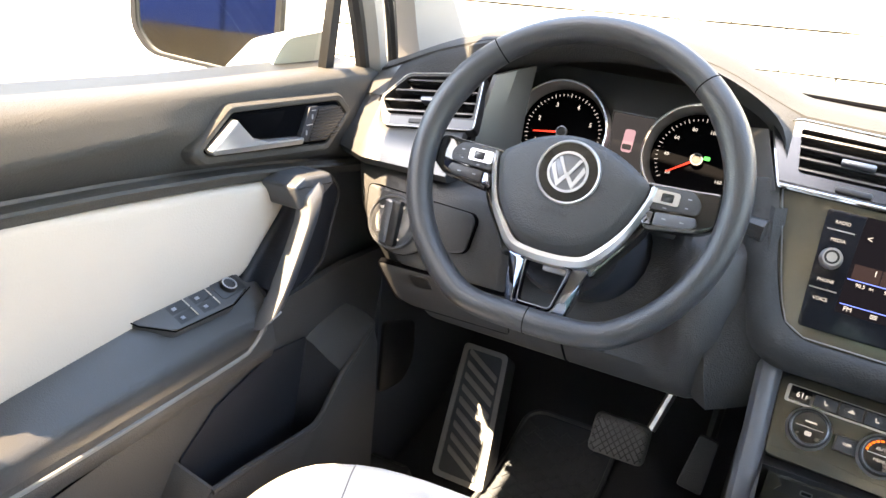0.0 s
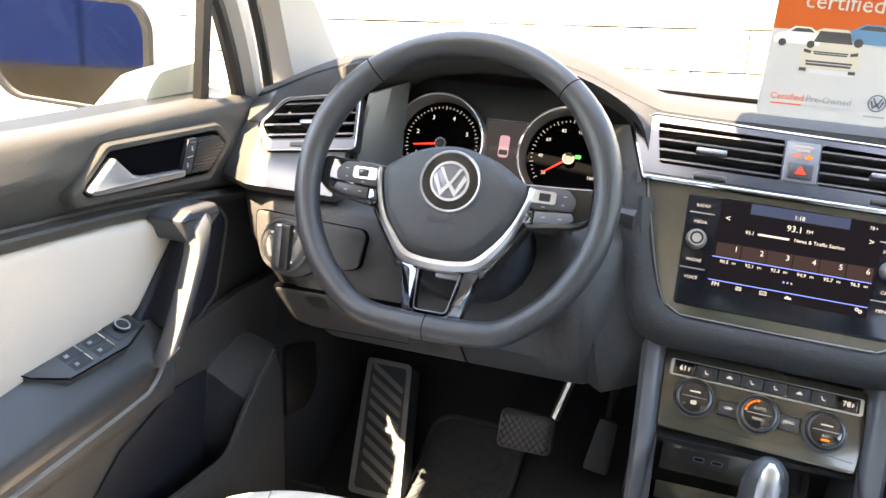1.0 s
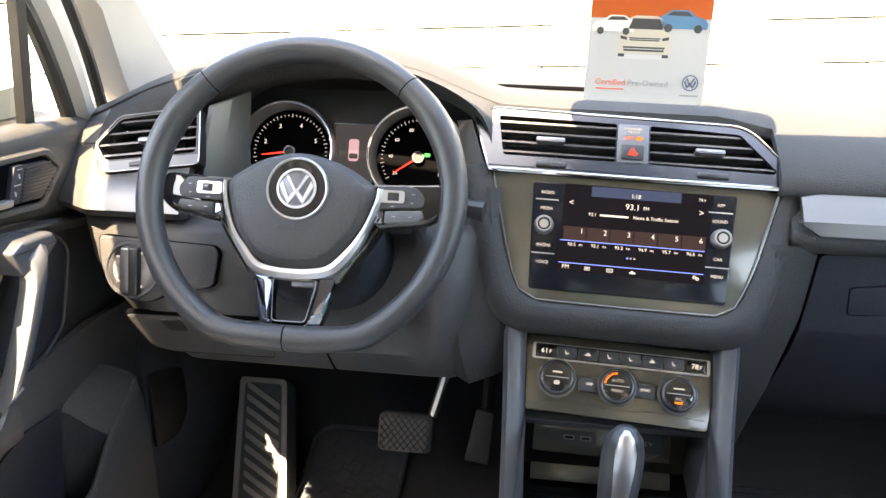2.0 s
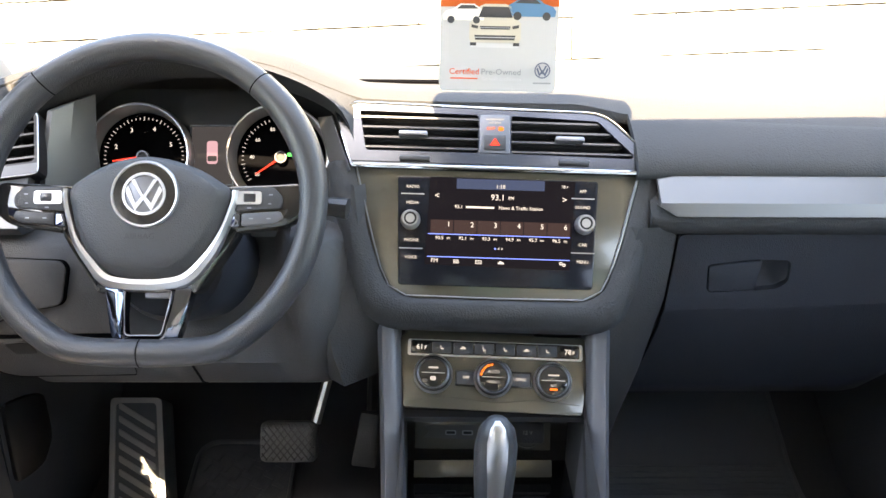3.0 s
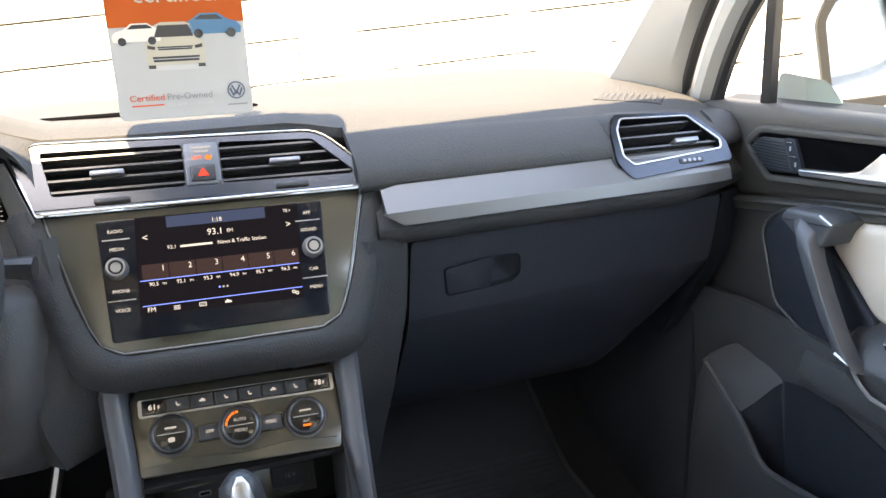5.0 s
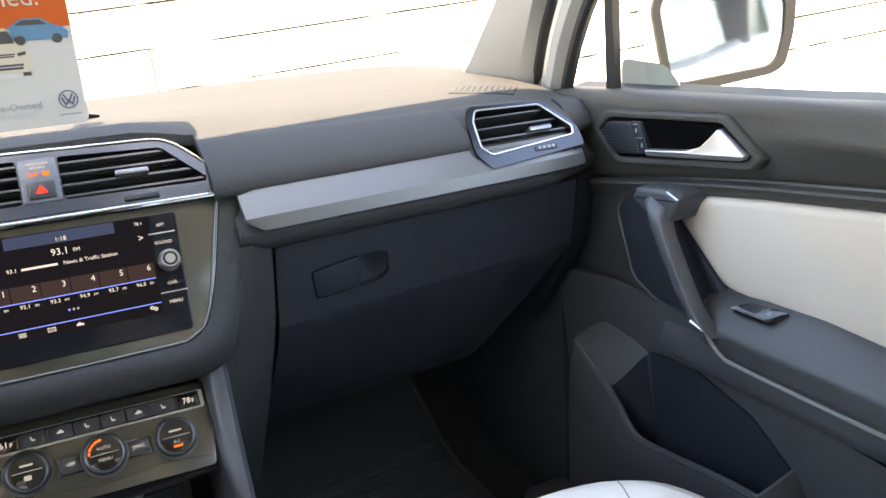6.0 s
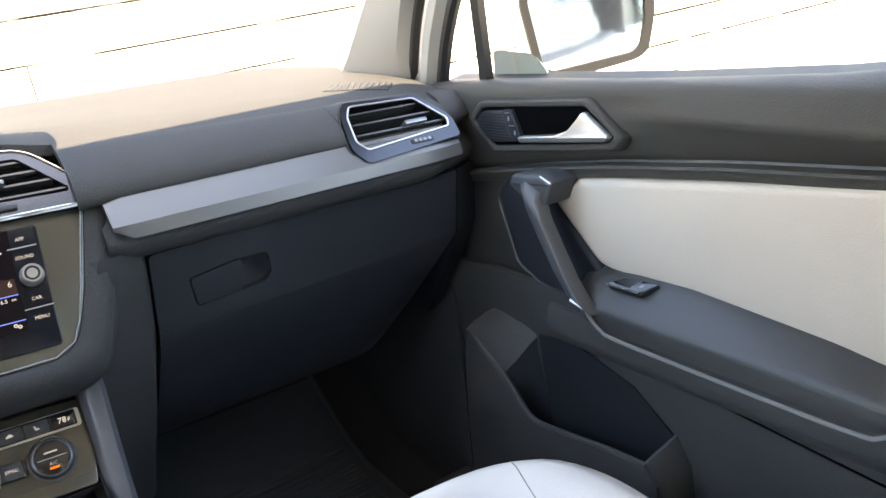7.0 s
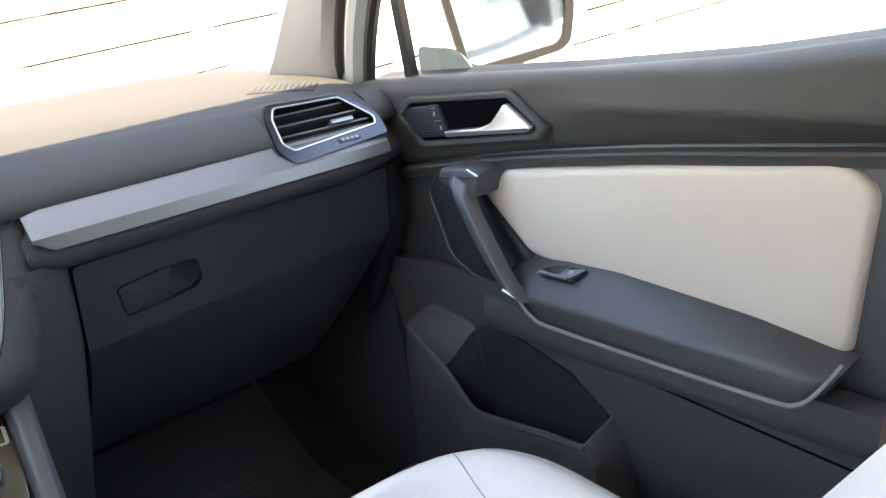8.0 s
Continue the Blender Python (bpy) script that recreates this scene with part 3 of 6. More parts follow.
    part("release_lever", prism(dy @ dframe(s, 0.698), rpoly(lever, 0.003, 3), 0.0, 0.012, 0.003), SATIN, d, "satin silver release lever")
    grille = [(0.908, 1.058), (0.890, 1.072), (0.842, 1.076), (0.822, 1.036), (0.870, 1.031)]
    g = part("speaker_grille", prism(dy @ dframe(s, 0.698), rpoly(grille, 0.003, 2), 0, 0.006, 0.001), BLACK, d, "ribbed black tweeter cover")
    for k in range(10):
        z = 1.036 + k * 0.0038
        r0 = 0.905 - 0.65 * abs(z - 1.058)
        r1 = 0.832 + (z - 1.036) * 0.45
        part("grille_rib", prism(dy @ dframe(s, 0.692), [(r0, z - 0.002), (r1, z), (r1, z + 0.0015), (r0, z - 0.0005)], 0, 0.0012, 0), LOWER, g)
    lock = [(0.846, 1.077), (0.828, 1.078), (0.808, 1.039), (0.826, 1.037)]
    lk = part("lock_button", prism(dy @ dframe(s, 0.696), rpoly(lock, 0.002, 2), 0, 0.006, 0.0008), LOWER, d, "dark lock buttons")
    for yy, zz in ((0.833, 1.066), (0.822, 1.048)):
        part("lock_mark", prism(dy @ dframe(s, 0.6898), rpoly(rect(0.003, 0.006, yy, zz), 0.0008, 1), 0, 0.0003, 0), INKGREY, lk)
    part("lock_line", prism(dy @ dframe(s, 0.6898), [(0.840, 1.0735), (0.831, 1.0742), (0.831, 1.0735), (0.840, 1.0728)], 0, 0.0003, 0), SATIN, lk)
    part("lock_line", prism(dy @ dframe(s, 0.6898), [(0.834, 1.0570), (0.822, 1.0578), (0.822, 1.0570), (0.834, 1.0562)], 0, 0.0003, 0), SATIN, lk)
    # window switches, let into the sloping top of the armrest
    th = radians(26)
    SWF = Matrix(((-s * math.cos(th), 0, -s * math.sin(th), s * 0.694), (0, 1, 0, 0), (-math.sin(th), 0, math.cos(th), 0.8872), (0, 0, 0, 1)))
    if s > 0:
        sw = part("switch_plate", prism(SWF, rpoly([(0.018, 0.656), (0.001, 0.638), (-0.002, 0.590), (0.017, 0.606)], 0.002, 2), -0.008, 0.0022, 0.0008), GLOSS, d, "black window switch plate")
        part("window_switch", loft([[SWF @ Vector((0.001, 0.616, 0.0022)), SWF @ Vector((0.015, 0.622, 0.0022))], [SWF @ Vector((0.002, 0.624, 0.0042)), SWF @ Vector((0.015, 0.632, 0.0042))], [SWF @ Vector((0.003, 0.636, 0.0026)), SWF @ Vector((0.015, 0.646, 0.0026))]]), BLACK, sw)
        part("switch_line", tube([SWF @ Vector((0.000, 0.613, 0.0026)), SWF @ Vector((0.016, 0.620, 0.0026))], 0.0008, 5), CHROME, sw)
        part("switch_line", tube([SWF @ Vector((0.0185, 0.607, 0.0020)), SWF @ Vector((0.0195, 0.655, 0.0020))], 0.0008, 5), SATIN, sw)
        part("switch_mark", prism(SWF, rpoly(rect(0.006, 0.006, 0.008, 0.608), 0.002, 2), 0.0022, 0.0027), INKGREY, sw)
    else:
        sw = part("switch_plate", prism(SWF, rpoly([(0.017, 0.556), (0.020, 0.640), (0.008, 0.676), (-0.015, 0.680), (-0.017, 0.528), (-0.011, 0.522)], 0.006, 3), -0.010, 0.0024, 0.001), ARM, d, "charcoal window switch panel")
        part("panel_line", tube([SWF @ Vector((a_, b_, 0.0022)) for a_, b_ in ((-0.014, 0.522), (-0.006, 0.526), (0.018, 0.554), (0.021, 0.640), (0.010, 0.678))], 0.0009, 5), DEEP, sw)
        for vv in (0.577, 0.611):
            for uu in (-0.006, 0.0078):
                lo_s, hi_s = uu - 0.0058, uu + 0.0058
                b_ = part("window_switch", loft([[SWF @ Vector((lo_s, vv - 0.014, 0.002)), SWF @ Vector((hi_s, vv - 0.014, 0.002))], [SWF @ Vector((lo_s, vv + 0.008, 0.0048)), SWF @ Vector((hi_s, vv + 0.008, 0.0048))], [SWF @ Vector((lo_s, vv + 0.013, 0.0050)), SWF @ Vector((hi_s, vv + 0.013, 0.0050))], [SWF @ Vector((lo_s, vv + 0.015, 0.002)), SWF @ Vector((hi_s, vv + 0.015, 0.002))]]), BLACK, sw)
                part("switch_line", tube([SWF @ Vector((lo_s, vv + 0.0125, 0.0052)), SWF @ Vector((hi_s, vv + 0.0125, 0.0052))], 0.0008, 5), CHROME, b_)
                part("switch_mark", prism(SWF, rect(0.0036, 0.005, uu, vv - 0.004), 0.0030, 0.0042), INKGREY, b_)
        kf = SWF @ Matrix.Translation((-0.003, 0.654, 0.001))
        part("knob_field", prism(kf, rpoly(rect(0.026, 0.040), 0.004, 3), -0.004, 0.0022, 0.0006), BLACK, sw)
        part("mirror_knob", lathe(kf, [(0.010, 0), (0.010, 0.005), (0.0088, 0.007), (0.0074, 0.0064), (0.0001, 0.0064)], 24), BLACK, sw, "black mirror adjuster")
        part("knob_ring", lathe(kf, [(0.0090, 0.0056), (0.0089, 0.0074), (0.0072, 0.0074), (0.0072, 0.0060)], 24), SATIN, sw)
    # lower panel and the map pocket that stands out from it, open at the top
    low = Matrix(((0, -0.10 * s, -s, s * 0.778), (1, 0, 0, 0), (0, 1, 0, 0), (0, 0, 0, 1)))
    panel = [Vector(p) for p in [(0.262, 0.44), (0.262, 0.815), (0.60, 0.812), (0.74, 0.835), (0.90, 0.84), (1.028, 0.83), (1.028, 0.44)]]
    lp = part("lower_panel", prism(low, panel, -0.012, 0.0), HARD, d, "dark grained lower door panel")
    rim_line = [(0.936, 0.735), (0.905, 0.716), (0.868, 0.694), (0.840, 0.671), (0.820, 0.651), (0.802, 0.639), (0.780, 0.637), (0.720, 0.645), (0.650, 0.655), (0.590, 0.660)]
    rl = [Vector((p.x, p.y)) for p in smooth_line([(a, b, 0) for a, b in rim_line], 30)]
    shell_ = rl + [Vector((0.572, 0.640)), Vector((0.560, 0.44)), Vector((0.960, 0.44)), Vector((0.958, 0.60)), Vector((0.950, 0.70))]
    pk = part("pocket_wall", prism(dframe(s, 0.668), shell_, 0.0, 0.008, 0.003), HARD, lp, "dark outer wall of the door pocket")
    part("pocket_rim", tube([Vector((0.664 * s, p.x, p.y)) for p in rl], 0.0052, 8), HARD, pk, "rounded rim of the door pocket")
    # forward end: a sloping shelf that turns down into the pocket
    shelf = [[(0.662, 0.936, 0.737), (0.672, 0.931, 0.748), (0.690, 0.919, 0.762), (0.712, 0.905, 0.772)],
             [(0.662, 0.905, 0.719), (0.675, 0.893, 0.736), (0.692, 0.878, 0.754), (0.712, 0.865, 0.770)],
             [(0.662, 0.876, 0.700), (0.678, 0.858, 0.723), (0.695, 0.842, 0.747), (0.712, 0.830, 0.767)],
             [(0.663, 0.864, 0.686), (0.680, 0.846, 0.711), (0.697, 0.830, 0.739), (0.712, 0.812, 0.760)]]
    drop = [[(0.663, 0.866, 0.684), (0.680, 0.848, 0.709), (0.697, 0.832, 0.737), (0.712, 0.814, 0.758)],
             [(0.664, 0.868, 0.660), (0.682, 0.850, 0.680), (0.698, 0.834, 0.715), (0.713, 0.818, 0.735)],
             [(0.664, 0.868, 0.52), (0.684, 0.850, 0.52), (0.700, 0.834, 0.52), (0.720, 0.818, 0.52)]]
    part("pocket_shelf", slab(mirrored(shelf, s), -0.006, (0, -1, 0)), HARD, pk, "sloping forward end of the pocket", 50)
    part("pocket_end", slab(mirrored(drop, s), 0.004, (0, 1, 0)), LOWER, pk, "black felt end of the pocket", 50)
    cheek = [[(0.664, 0.936, 0.738), (0.690, 0.922, 0.762), (0.714, 0.906, 0.774)], [(0.666, 0.952, 0.70), (0.692, 0.945, 0.70), (0.716, 0.935, 0.70)], [(0.668, 0.962, 0.44), (0.70, 0.962, 0.44), (0.736, 0.962, 0.44)]]
    part("pocket_cheek", slab(mirrored(cheek, s), -0.004, (0, 1, 0)), HARD, pk, "", 50)
    heel = [[(0.664, 0.590, 0.664), (0.690, 0.582, 0.680), (0.716, 0.578, 0.692)], [(0.666, 0.572, 0.640), (0.692, 0.564, 0.650), (0.720, 0.560, 0.655)], [(0.668, 0.560, 0.44), (0.70, 0.555, 0.44), (0.736, 0.552, 0.44)]]
    part("pocket_heel", slab(mirrored(heel, s), 0.004, (0, 1, 0)), HARD, pk, "rear end of the door pocket", 50)
    part("pocket_liner", prism(low, [(0.575, 0.50), (0.815, 0.50), (0.815, 0.755), (0.74, 0.765), (0.640, 0.735), (0.585, 0.690)], 0.001, 0.004), LOWER, pk, "black felt lining of the pocket")
    part("pocket_floor", slab(mirrored([[(0.668, 0.86, 0.52), (0.74, 0.86, 0.52)], [(0.668, 0.56, 0.52), (0.74, 0.56, 0.52)]], s), -0.006, (0, 0, 1)), LOWER, pk)
    crease = smooth_line([(0.275, 0.742, 0), (0.40, 0.752, 0), (0.55, 0.766, 0), (0.66, 0.786, 0), (0.715, 0.808, 0)], 20)
    # shade of the crease, drawn as a black line on the flat panel
    part("panel_crease_shade", tube([low @ Vector((p.x, p.y, 0.0)) for p in crease], 0.0016, 6), DEEP, lp)
    # window frame: front upright of the sliding glass, frame along the pillar
    ps = 0.022 * s
    post = [[(0.730, 0.918 + ps, 1.10), (0.730, 0.900 + ps, 1.10), (0.742, 0.900 + ps, 1.10), (0.742, 0.918 + ps, 1.10)],
            [(0.672, 0.852 + ps, 1.265), (0.672, 0.836 + ps, 1.265), (0.684, 0.836 + ps, 1.265), (0.684, 0.852 + ps, 1.265)]]
    part("window_post", loft(mirrored(post, s), ring=True), SEAL, d, "black upright between the door windows")
    fo = 0.015 if s > 0 else -0.050
    fr_path = [(0.722, 1.035 + fo, 1.10), (0.697, 0.968 + fo, 1.19), (0.684, 0.898 + fo * 0.8, 1.27), (0.690, 0.78, 1.375), (0.702, 0.62, 1.45), (0.706, 0.45, 1.475), (0.710, 0.2, 1.515), (0.710, -0.02, 1.515)]
    pts = [(p.x * s, p.y, p.z) for p in smooth_line(fr_path, 40)]
    part("window_frame", tube(pts, 0.020, 8), PILLAR, d, "grey upper window frame")
    part("window_seal", tube([(p[0] + 0.002 * s, p[1] - 0.022, p[2] - 0.008) for p in pts], 0.010, 8), SEAL, d, "black seal along the window")
    part("pillar_seal", tube([(p[0] - 0.014 * s, p[1] + 0.030, p[2] + 0.010) for p in pts], 0.008, 8), SEAL, d, "black door seal")
    gl = [[(0.755, 0.88, 1.09), (0.755, 0.25, 1.11)], [(0.690, 0.84, 1.28), (0.695, 0.23, 1.28)], [(0.672, 0.60, 1.47), (0.672, 0.15, 1.51)]]
    w = part("window_pane", slab(mirrored(gl, s), 0.004 * s, (1, 0, 0)), GLASS, d)
    w.visible_shadow = False
    return d


structure("hinge_cover", prism(dframe(-1, 0.702), rpoly([(1.030, 0.690), (1.100, 0.668), (1.145, 0.645), (1.148, 0.565), (1.110, 0.538), (1.030, 0.556)], 0.014, 4), 0, 0.008, 0.003), BLACK, "black plastic cover on the footwell side", "trim")
front_door(-1)
front_door(1)


def side_mirror(s):
    m = thing("side_mirror", (0.80 * s, 0.95, 1.10), "white door mirror with grey base and clear glass", "side mirror", "side mirrors")
    # the glass faces back towards the driver
    n_ = Vector((0.205, -0.977, 0.026)) if s < 0 else Vector((-0.518, -0.855, 0.036))
    u_ = Vector((-n_.y, n_.x, 0)).normalized()
    n_.normalize()
    fr = Matrix((u_, n_.cross(u_), n_)).transposed().to_4x4()
    fr.translation = Vector((-0.955 if s < 0 else 0.943, 0.905, 1.143 if s < 0 else 1.151))
    oval = rpoly([(-0.118, -0.078), (0.085, -0.062), (0.112, -0.03), (0.115, 0.070), (0.08, 0.085), (-0.105, 0.080), (-0.122, 0.05)], 0.022, 4)
    oval = [Vector((v.x * s, v.y)) for v in oval]
    pane = [v * 0.93 for v in oval]
    if s > 0:
        oval = rpoly([(-0.103, -0.056), (-0.070, -0.068), (0.052, -0.048), (0.070, -0.036), (0.080, 0.01), (0.082, 0.06), (0.06, 0.098), (-0.11, 0.098), (-0.124, 0.055)], 0.012, 4)
        pane = rpoly([(-0.094, -0.044), (-0.080, -0.053), (0.045, -0.037), (0.058, -0.027), (0.066, 0.01), (0.067, 0.05), (0.05, 0.085), (-0.10, 0.085), (-0.112, 0.055)], 0.008, 4)
    part("housing", prism(fr, oval, -0.10, 0.0, 0.02, seg=4), WHITE, m, "white painted mirror housing")
    part("rim", ringplate(fr, [v * 1.0 for v in oval], pane, -0.004, 0.010), MIRRIM, m, "dark rim round the glass")
    part("mirror_glass", prism(fr, pane, -0.002, 0.004, 0.001), MIRROR, m, smooth=0)
    part("glass_edge", tube([fr @ Vector((v.x, v.y, 0.0045)) for v in pane], 0.0012, 6, closed=True), SEAL, m)
    foot = []
    for x, y0, y1, zb, zt in ((0.766, 0.815, 0.950, 1.07, 1.150), (0.80, 0.825, 0.945, 1.06, 1.150), (0.85, 0.845, 0.945, 1.05, 1.135), (0.90, 0.875, 0.955, 1.05, 1.105), (0.93, 0.895, 0.965, 1.06, 1.09)) if s < 0 else ((0.766, 0.830, 0.950, 1.06, 1.146), (0.79, 0.845, 0.950, 1.05, 1.134), (0.815, 0.875, 0.955, 1.045, 1.112), (0.85, 0.900, 0.960, 1.04, 1.096), (0.90, 0.910, 0.965, 1.05, 1.092), (0.93, 0.910, 0.970, 1.06, 1.090)):
        foot.append([(x * s, p.x, p.y) for p in rpoly([(y0, zb), (y1, zb), (y1, zt), (y0 + 0.03, zt - 0.006), (y0, zt - 0.035)], 0.014, 3)])
    part("arm", loft(foot, ring=True), MIRBASE, m, "grey mirror foot")
    return m


side_mirror(-1)
side_mirror(1)


def rear_flank(s):
    """The outer side of the car behind the front door."""
    d = thing("rear_door", (0.85 * s, -0.7, 0.40), "white rear side of the car with tinted glass", "car body", "rear flanks", kind="structure")
    ys = [0.23, -0.3, -0.8, -1.2, -1.7]
    part("outer_skin", slab(mirrored([[(0.795, y, 1.135 + 0.02 * k), (0.86, y, 1.06), (0.90, y, 0.85), (0.885, y, 0.62), (0.85, y, 0.40)] for k, y in enumerate(ys)], s), -0.012 * s, (1, 0, 0)), WHITE, d, "white painted skin")
    part("bright_strip", tube([(0.80 * s, y, 1.140 + 0.02 * k) for k, y in enumerate(ys)], 0.007, 6), CHROME, d, "bright strip under the glass")
    part("tinted_pane", slab(mirrored([[(0.785, y, 1.14 + 0.02 * k), (0.73, y, 1.32), (0.66, y, 1.50)] for k, y in enumerate([-0.02, -0.3, -0.8, -1.3])], s), 0.005 * s, (1, 0, 0)), PRIVACY, d, "dark green tinted glass")


rear_flank(-1)
rear_flank(1)

# what stands behind the car on the left, caught by the mirror
shed = thing("shed", (-3.0, -3.3, 0.0), "dark blue panelled shed with brown timber base", "building")
for k in range(8):
    part("wall_panel", box((-6.2 + 0.8 * k, -3.4, 0.75), (-5.42 + 0.8 * k, -3.2, 3.2), 0.01), BLUEWALL, shed)
part("back_wall", box((-6.2, -3.6, 0.0), (0.2, -3.35, 3.2)), BLUEWALL, shed)
part("base", box((-6.2, -3.45, 0.0), (0.2, -3.18, 0.75), 0.01), BROWN, shed, "brown timber base")
part("roof", box((-6.4, -5.2, 3.2), (0.4, -3.0, 3.35), 0.02), BROWN, shed)
# ---------------------------------------------------------------- dashboard
dash = thing("dashboard", (0, 1.2, 0.75), "charcoal soft-touch dashboard with silver trim strip", "dashboard", kind="structure")

# top skin: across the width, the front edge's place (y, z)
FRONT = [(-0.73, 0.985, 1.098), (-0.68, 0.965, 1.118), (-0.61, 0.955, 1.150), (-0.546, 0.955, 1.172), (-0.45, 0.955, 1.194), (-0.367, 0.955, 1.200), (-0.30, 0.957, 1.194),
         (-0.25, 0.962, 1.181), (-0.21, 0.97, 1.163), (-0.165, 0.985, 1.143), (-0.10, 0.993, 1.139), (0.10, 0.993, 1.136), (0.18, 0.985, 1.131), (0.30, 0.975, 1.125), (0.45, 0.968, 1.121), (0.58, 0.962, 1.117), (0.64, 0.964, 1.113), (0.69, 0.982, 1.105), (0.73, 1.02, 1.090)]


def front_at(x):
    return curve_at(x, [(a, b) for a, b, c in FRONT]), curve_at(x, [(a, c) for a, b, c in FRONT])


xs = [-0.76 + 1.52 * k / 76 for k in range(77)]
rows = []
for x in xs:
    y, z = front_at(x)
    roll = max(0, min(1, (x - 0.11) / 0.05))
    edge = 1.147 - 0.03 * max(0, abs(x) - 0.45) ** 2 / 0.08
    rows.append([(x, 1.70, 1.03), (x, 1.42, 1.085), (x, 1.34, edge - 0.012), (x, 1.28, edge), (x, 1.20, edge * 0.8 + z * 0.2 - 0.002), (x, 1.10, edge * 0.5 + z * 0.5), (x, y + 0.05, z + 0.006 - 0.002 * roll), (x, y + 0.02, z + 0.004 - 0.007 * roll), (x, y, z - 0.004 - 0.007 * roll)])
top = part("top_pad", slab(rows, -0.012, (0, 0, 1)), SOFT, dash, "soft charcoal dashboard top", 60)

# upper face on the passenger's side, down to the trim strip and round the side vent
def face_row(x, upto=8):
    y, z = front_at(x)
    b = 0.0 if x < 0.62 else (x - 0.62) * 0.35
    return [(x, y + 0.012, z - 0.010), (x, y - 0.001, z - 0.011), (x, y * 0.5 + 0.4745 + b * 0.5, z * 0.5 + 0.5465), (x, 0.934 + b, 1.094), (x, 0.918 + b, 1.080), (x, 0.909 + b, 1.066), (x, 0.912 + b, 1.058), (x, 0.935 + b, 1.050)][:upto]


VR = plane_at((0.573, 0.912, 1.072), (0, 0.6, 0.8), -1) @ Matrix.Diagonal((1.02, 1.02, 1, 1))
part("passenger_face", slab([face_row(0.165 + 0.324 * k / 16) for k in range(17)], 0.02, (0, 1, 0)), SOFT, dash, "soft charcoal face above the trim strip", 60)
rows = []
for k in range(20):
    x = 0.489 + 0.165 * k / 19
    lx = (x - 0.573) / 1.02
    ly = curve_at(lx, [(-0.083, 0.010), (-0.079, 0.030), (-0.068, 0.0475), (0.040, 0.0425), (0.078, 0.000), (0.083, -0.010)])
    vp = VR @ Vector((lx, ly, -0.001))
    y, z = front_at(x)
    q0, q1 = Vector((x, y - 0.001, z - 0.011)), Vector((x, vp.y, vp.z))
    rows.append([(x, y + 0.012, z - 0.010), q0, q0.lerp(q1, 0.5) + Vector((0, -0.0025, 0.002)), q1, q1 + Vector((0, 0.03, -0.004))])
part("vent_brow", slab(rows, 0.006, (0, 1, 0)), SOFT, dash, "soft charcoal brow over the side vent", 60)
part("end_face", slab([face_row(x) for x in (0.654, 0.66, 0.67, 0.68, 0.69, 0.70, 0.71)], 0.02, (0, 1, 0)), SOFT, dash, "soft charcoal end of the dashboard", 60)

# shelf below the strip
rows = []
for k in range(27):
    x = 0.180 + 0.530 * k / 26
    b = max(0, 0.190 - x) * 0.6 if x < 0.60 else (x - 0.60) * 0.5
    rows.append([(x, 0.925 + b, 1.055), (x, 0.892 + b, 1.025), (x, 0.886 + b, 1.018), (x, 0.886 + b, 1.012), (x, 0.892 + b, 1.003), (x, 0.908 + b, 0.992), (x, 0.935 + b, 0.988)])
part("lower_shelf", slab(rows, 0.03, (0, 1, 0)), SOFT, dash, "dark underside of the trim shelf", 50)

# silver strip, two facets
rows = []
for k in range(25):
    x = 0.187 + 0.463 * k / 24
    f = min(1, 0.86 + 0.14 * (x - 0.187) / 0.008)
    g = min(1, 0.25 + 0.75 * (x - 0.187) / 0.018)
    zt, zm, zb = 1.036 + 0.0258 * f, 1.036, 1.036 - 0.0145 * g
    yt, ym, yb = 0.889 + 0.021 * f, 0.884, 0.889 - 0.009 * g
    b = 0.0 if x < 0.58 else (x - 0.58) ** 2 * 1.6
    rows.append([(x, yt + b + 0.022, zt + 0.001), (x, yt + b, zt), (x, ym + b, zm + 0.0005), (x, yb + b, zb), (x, yb + b + 0.012, zb - 0.002)])
part("silver_strip", slab(rows, 0.01, (0, 1, 0)), SILVER, dash, "brushed silver trim strip", 20)

# glovebox
GLOVE = plane_at((0.41, 0.925, 0.945), (0, -0.16, 1.0))
gl_top = rpoly([(-0.188, 0.045), (0.245, 0.050), (0.243, -0.045), (-0.192, -0.062)], [0.008, 0.006, 0, 0], 3)
hl = rpoly([(-0.148, 0.004), (-0.090, 0.012), (-0.046, 0.010), (-0.044, -0.020), (-0.056, -0.030), (-0.143, -0.036)], [0.006, 0.02, 0.008, 0.012, 0.006, 0.006], 4)
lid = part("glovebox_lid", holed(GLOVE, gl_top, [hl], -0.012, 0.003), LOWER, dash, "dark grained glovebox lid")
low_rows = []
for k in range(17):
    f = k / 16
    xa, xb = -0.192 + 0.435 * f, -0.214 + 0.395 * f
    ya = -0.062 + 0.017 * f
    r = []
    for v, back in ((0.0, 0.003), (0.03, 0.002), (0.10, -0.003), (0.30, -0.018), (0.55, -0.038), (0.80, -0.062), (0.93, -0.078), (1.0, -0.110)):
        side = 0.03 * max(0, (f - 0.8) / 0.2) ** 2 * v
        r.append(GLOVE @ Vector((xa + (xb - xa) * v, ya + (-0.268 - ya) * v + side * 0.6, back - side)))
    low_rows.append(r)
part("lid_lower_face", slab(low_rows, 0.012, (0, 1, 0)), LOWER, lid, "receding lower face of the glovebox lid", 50)
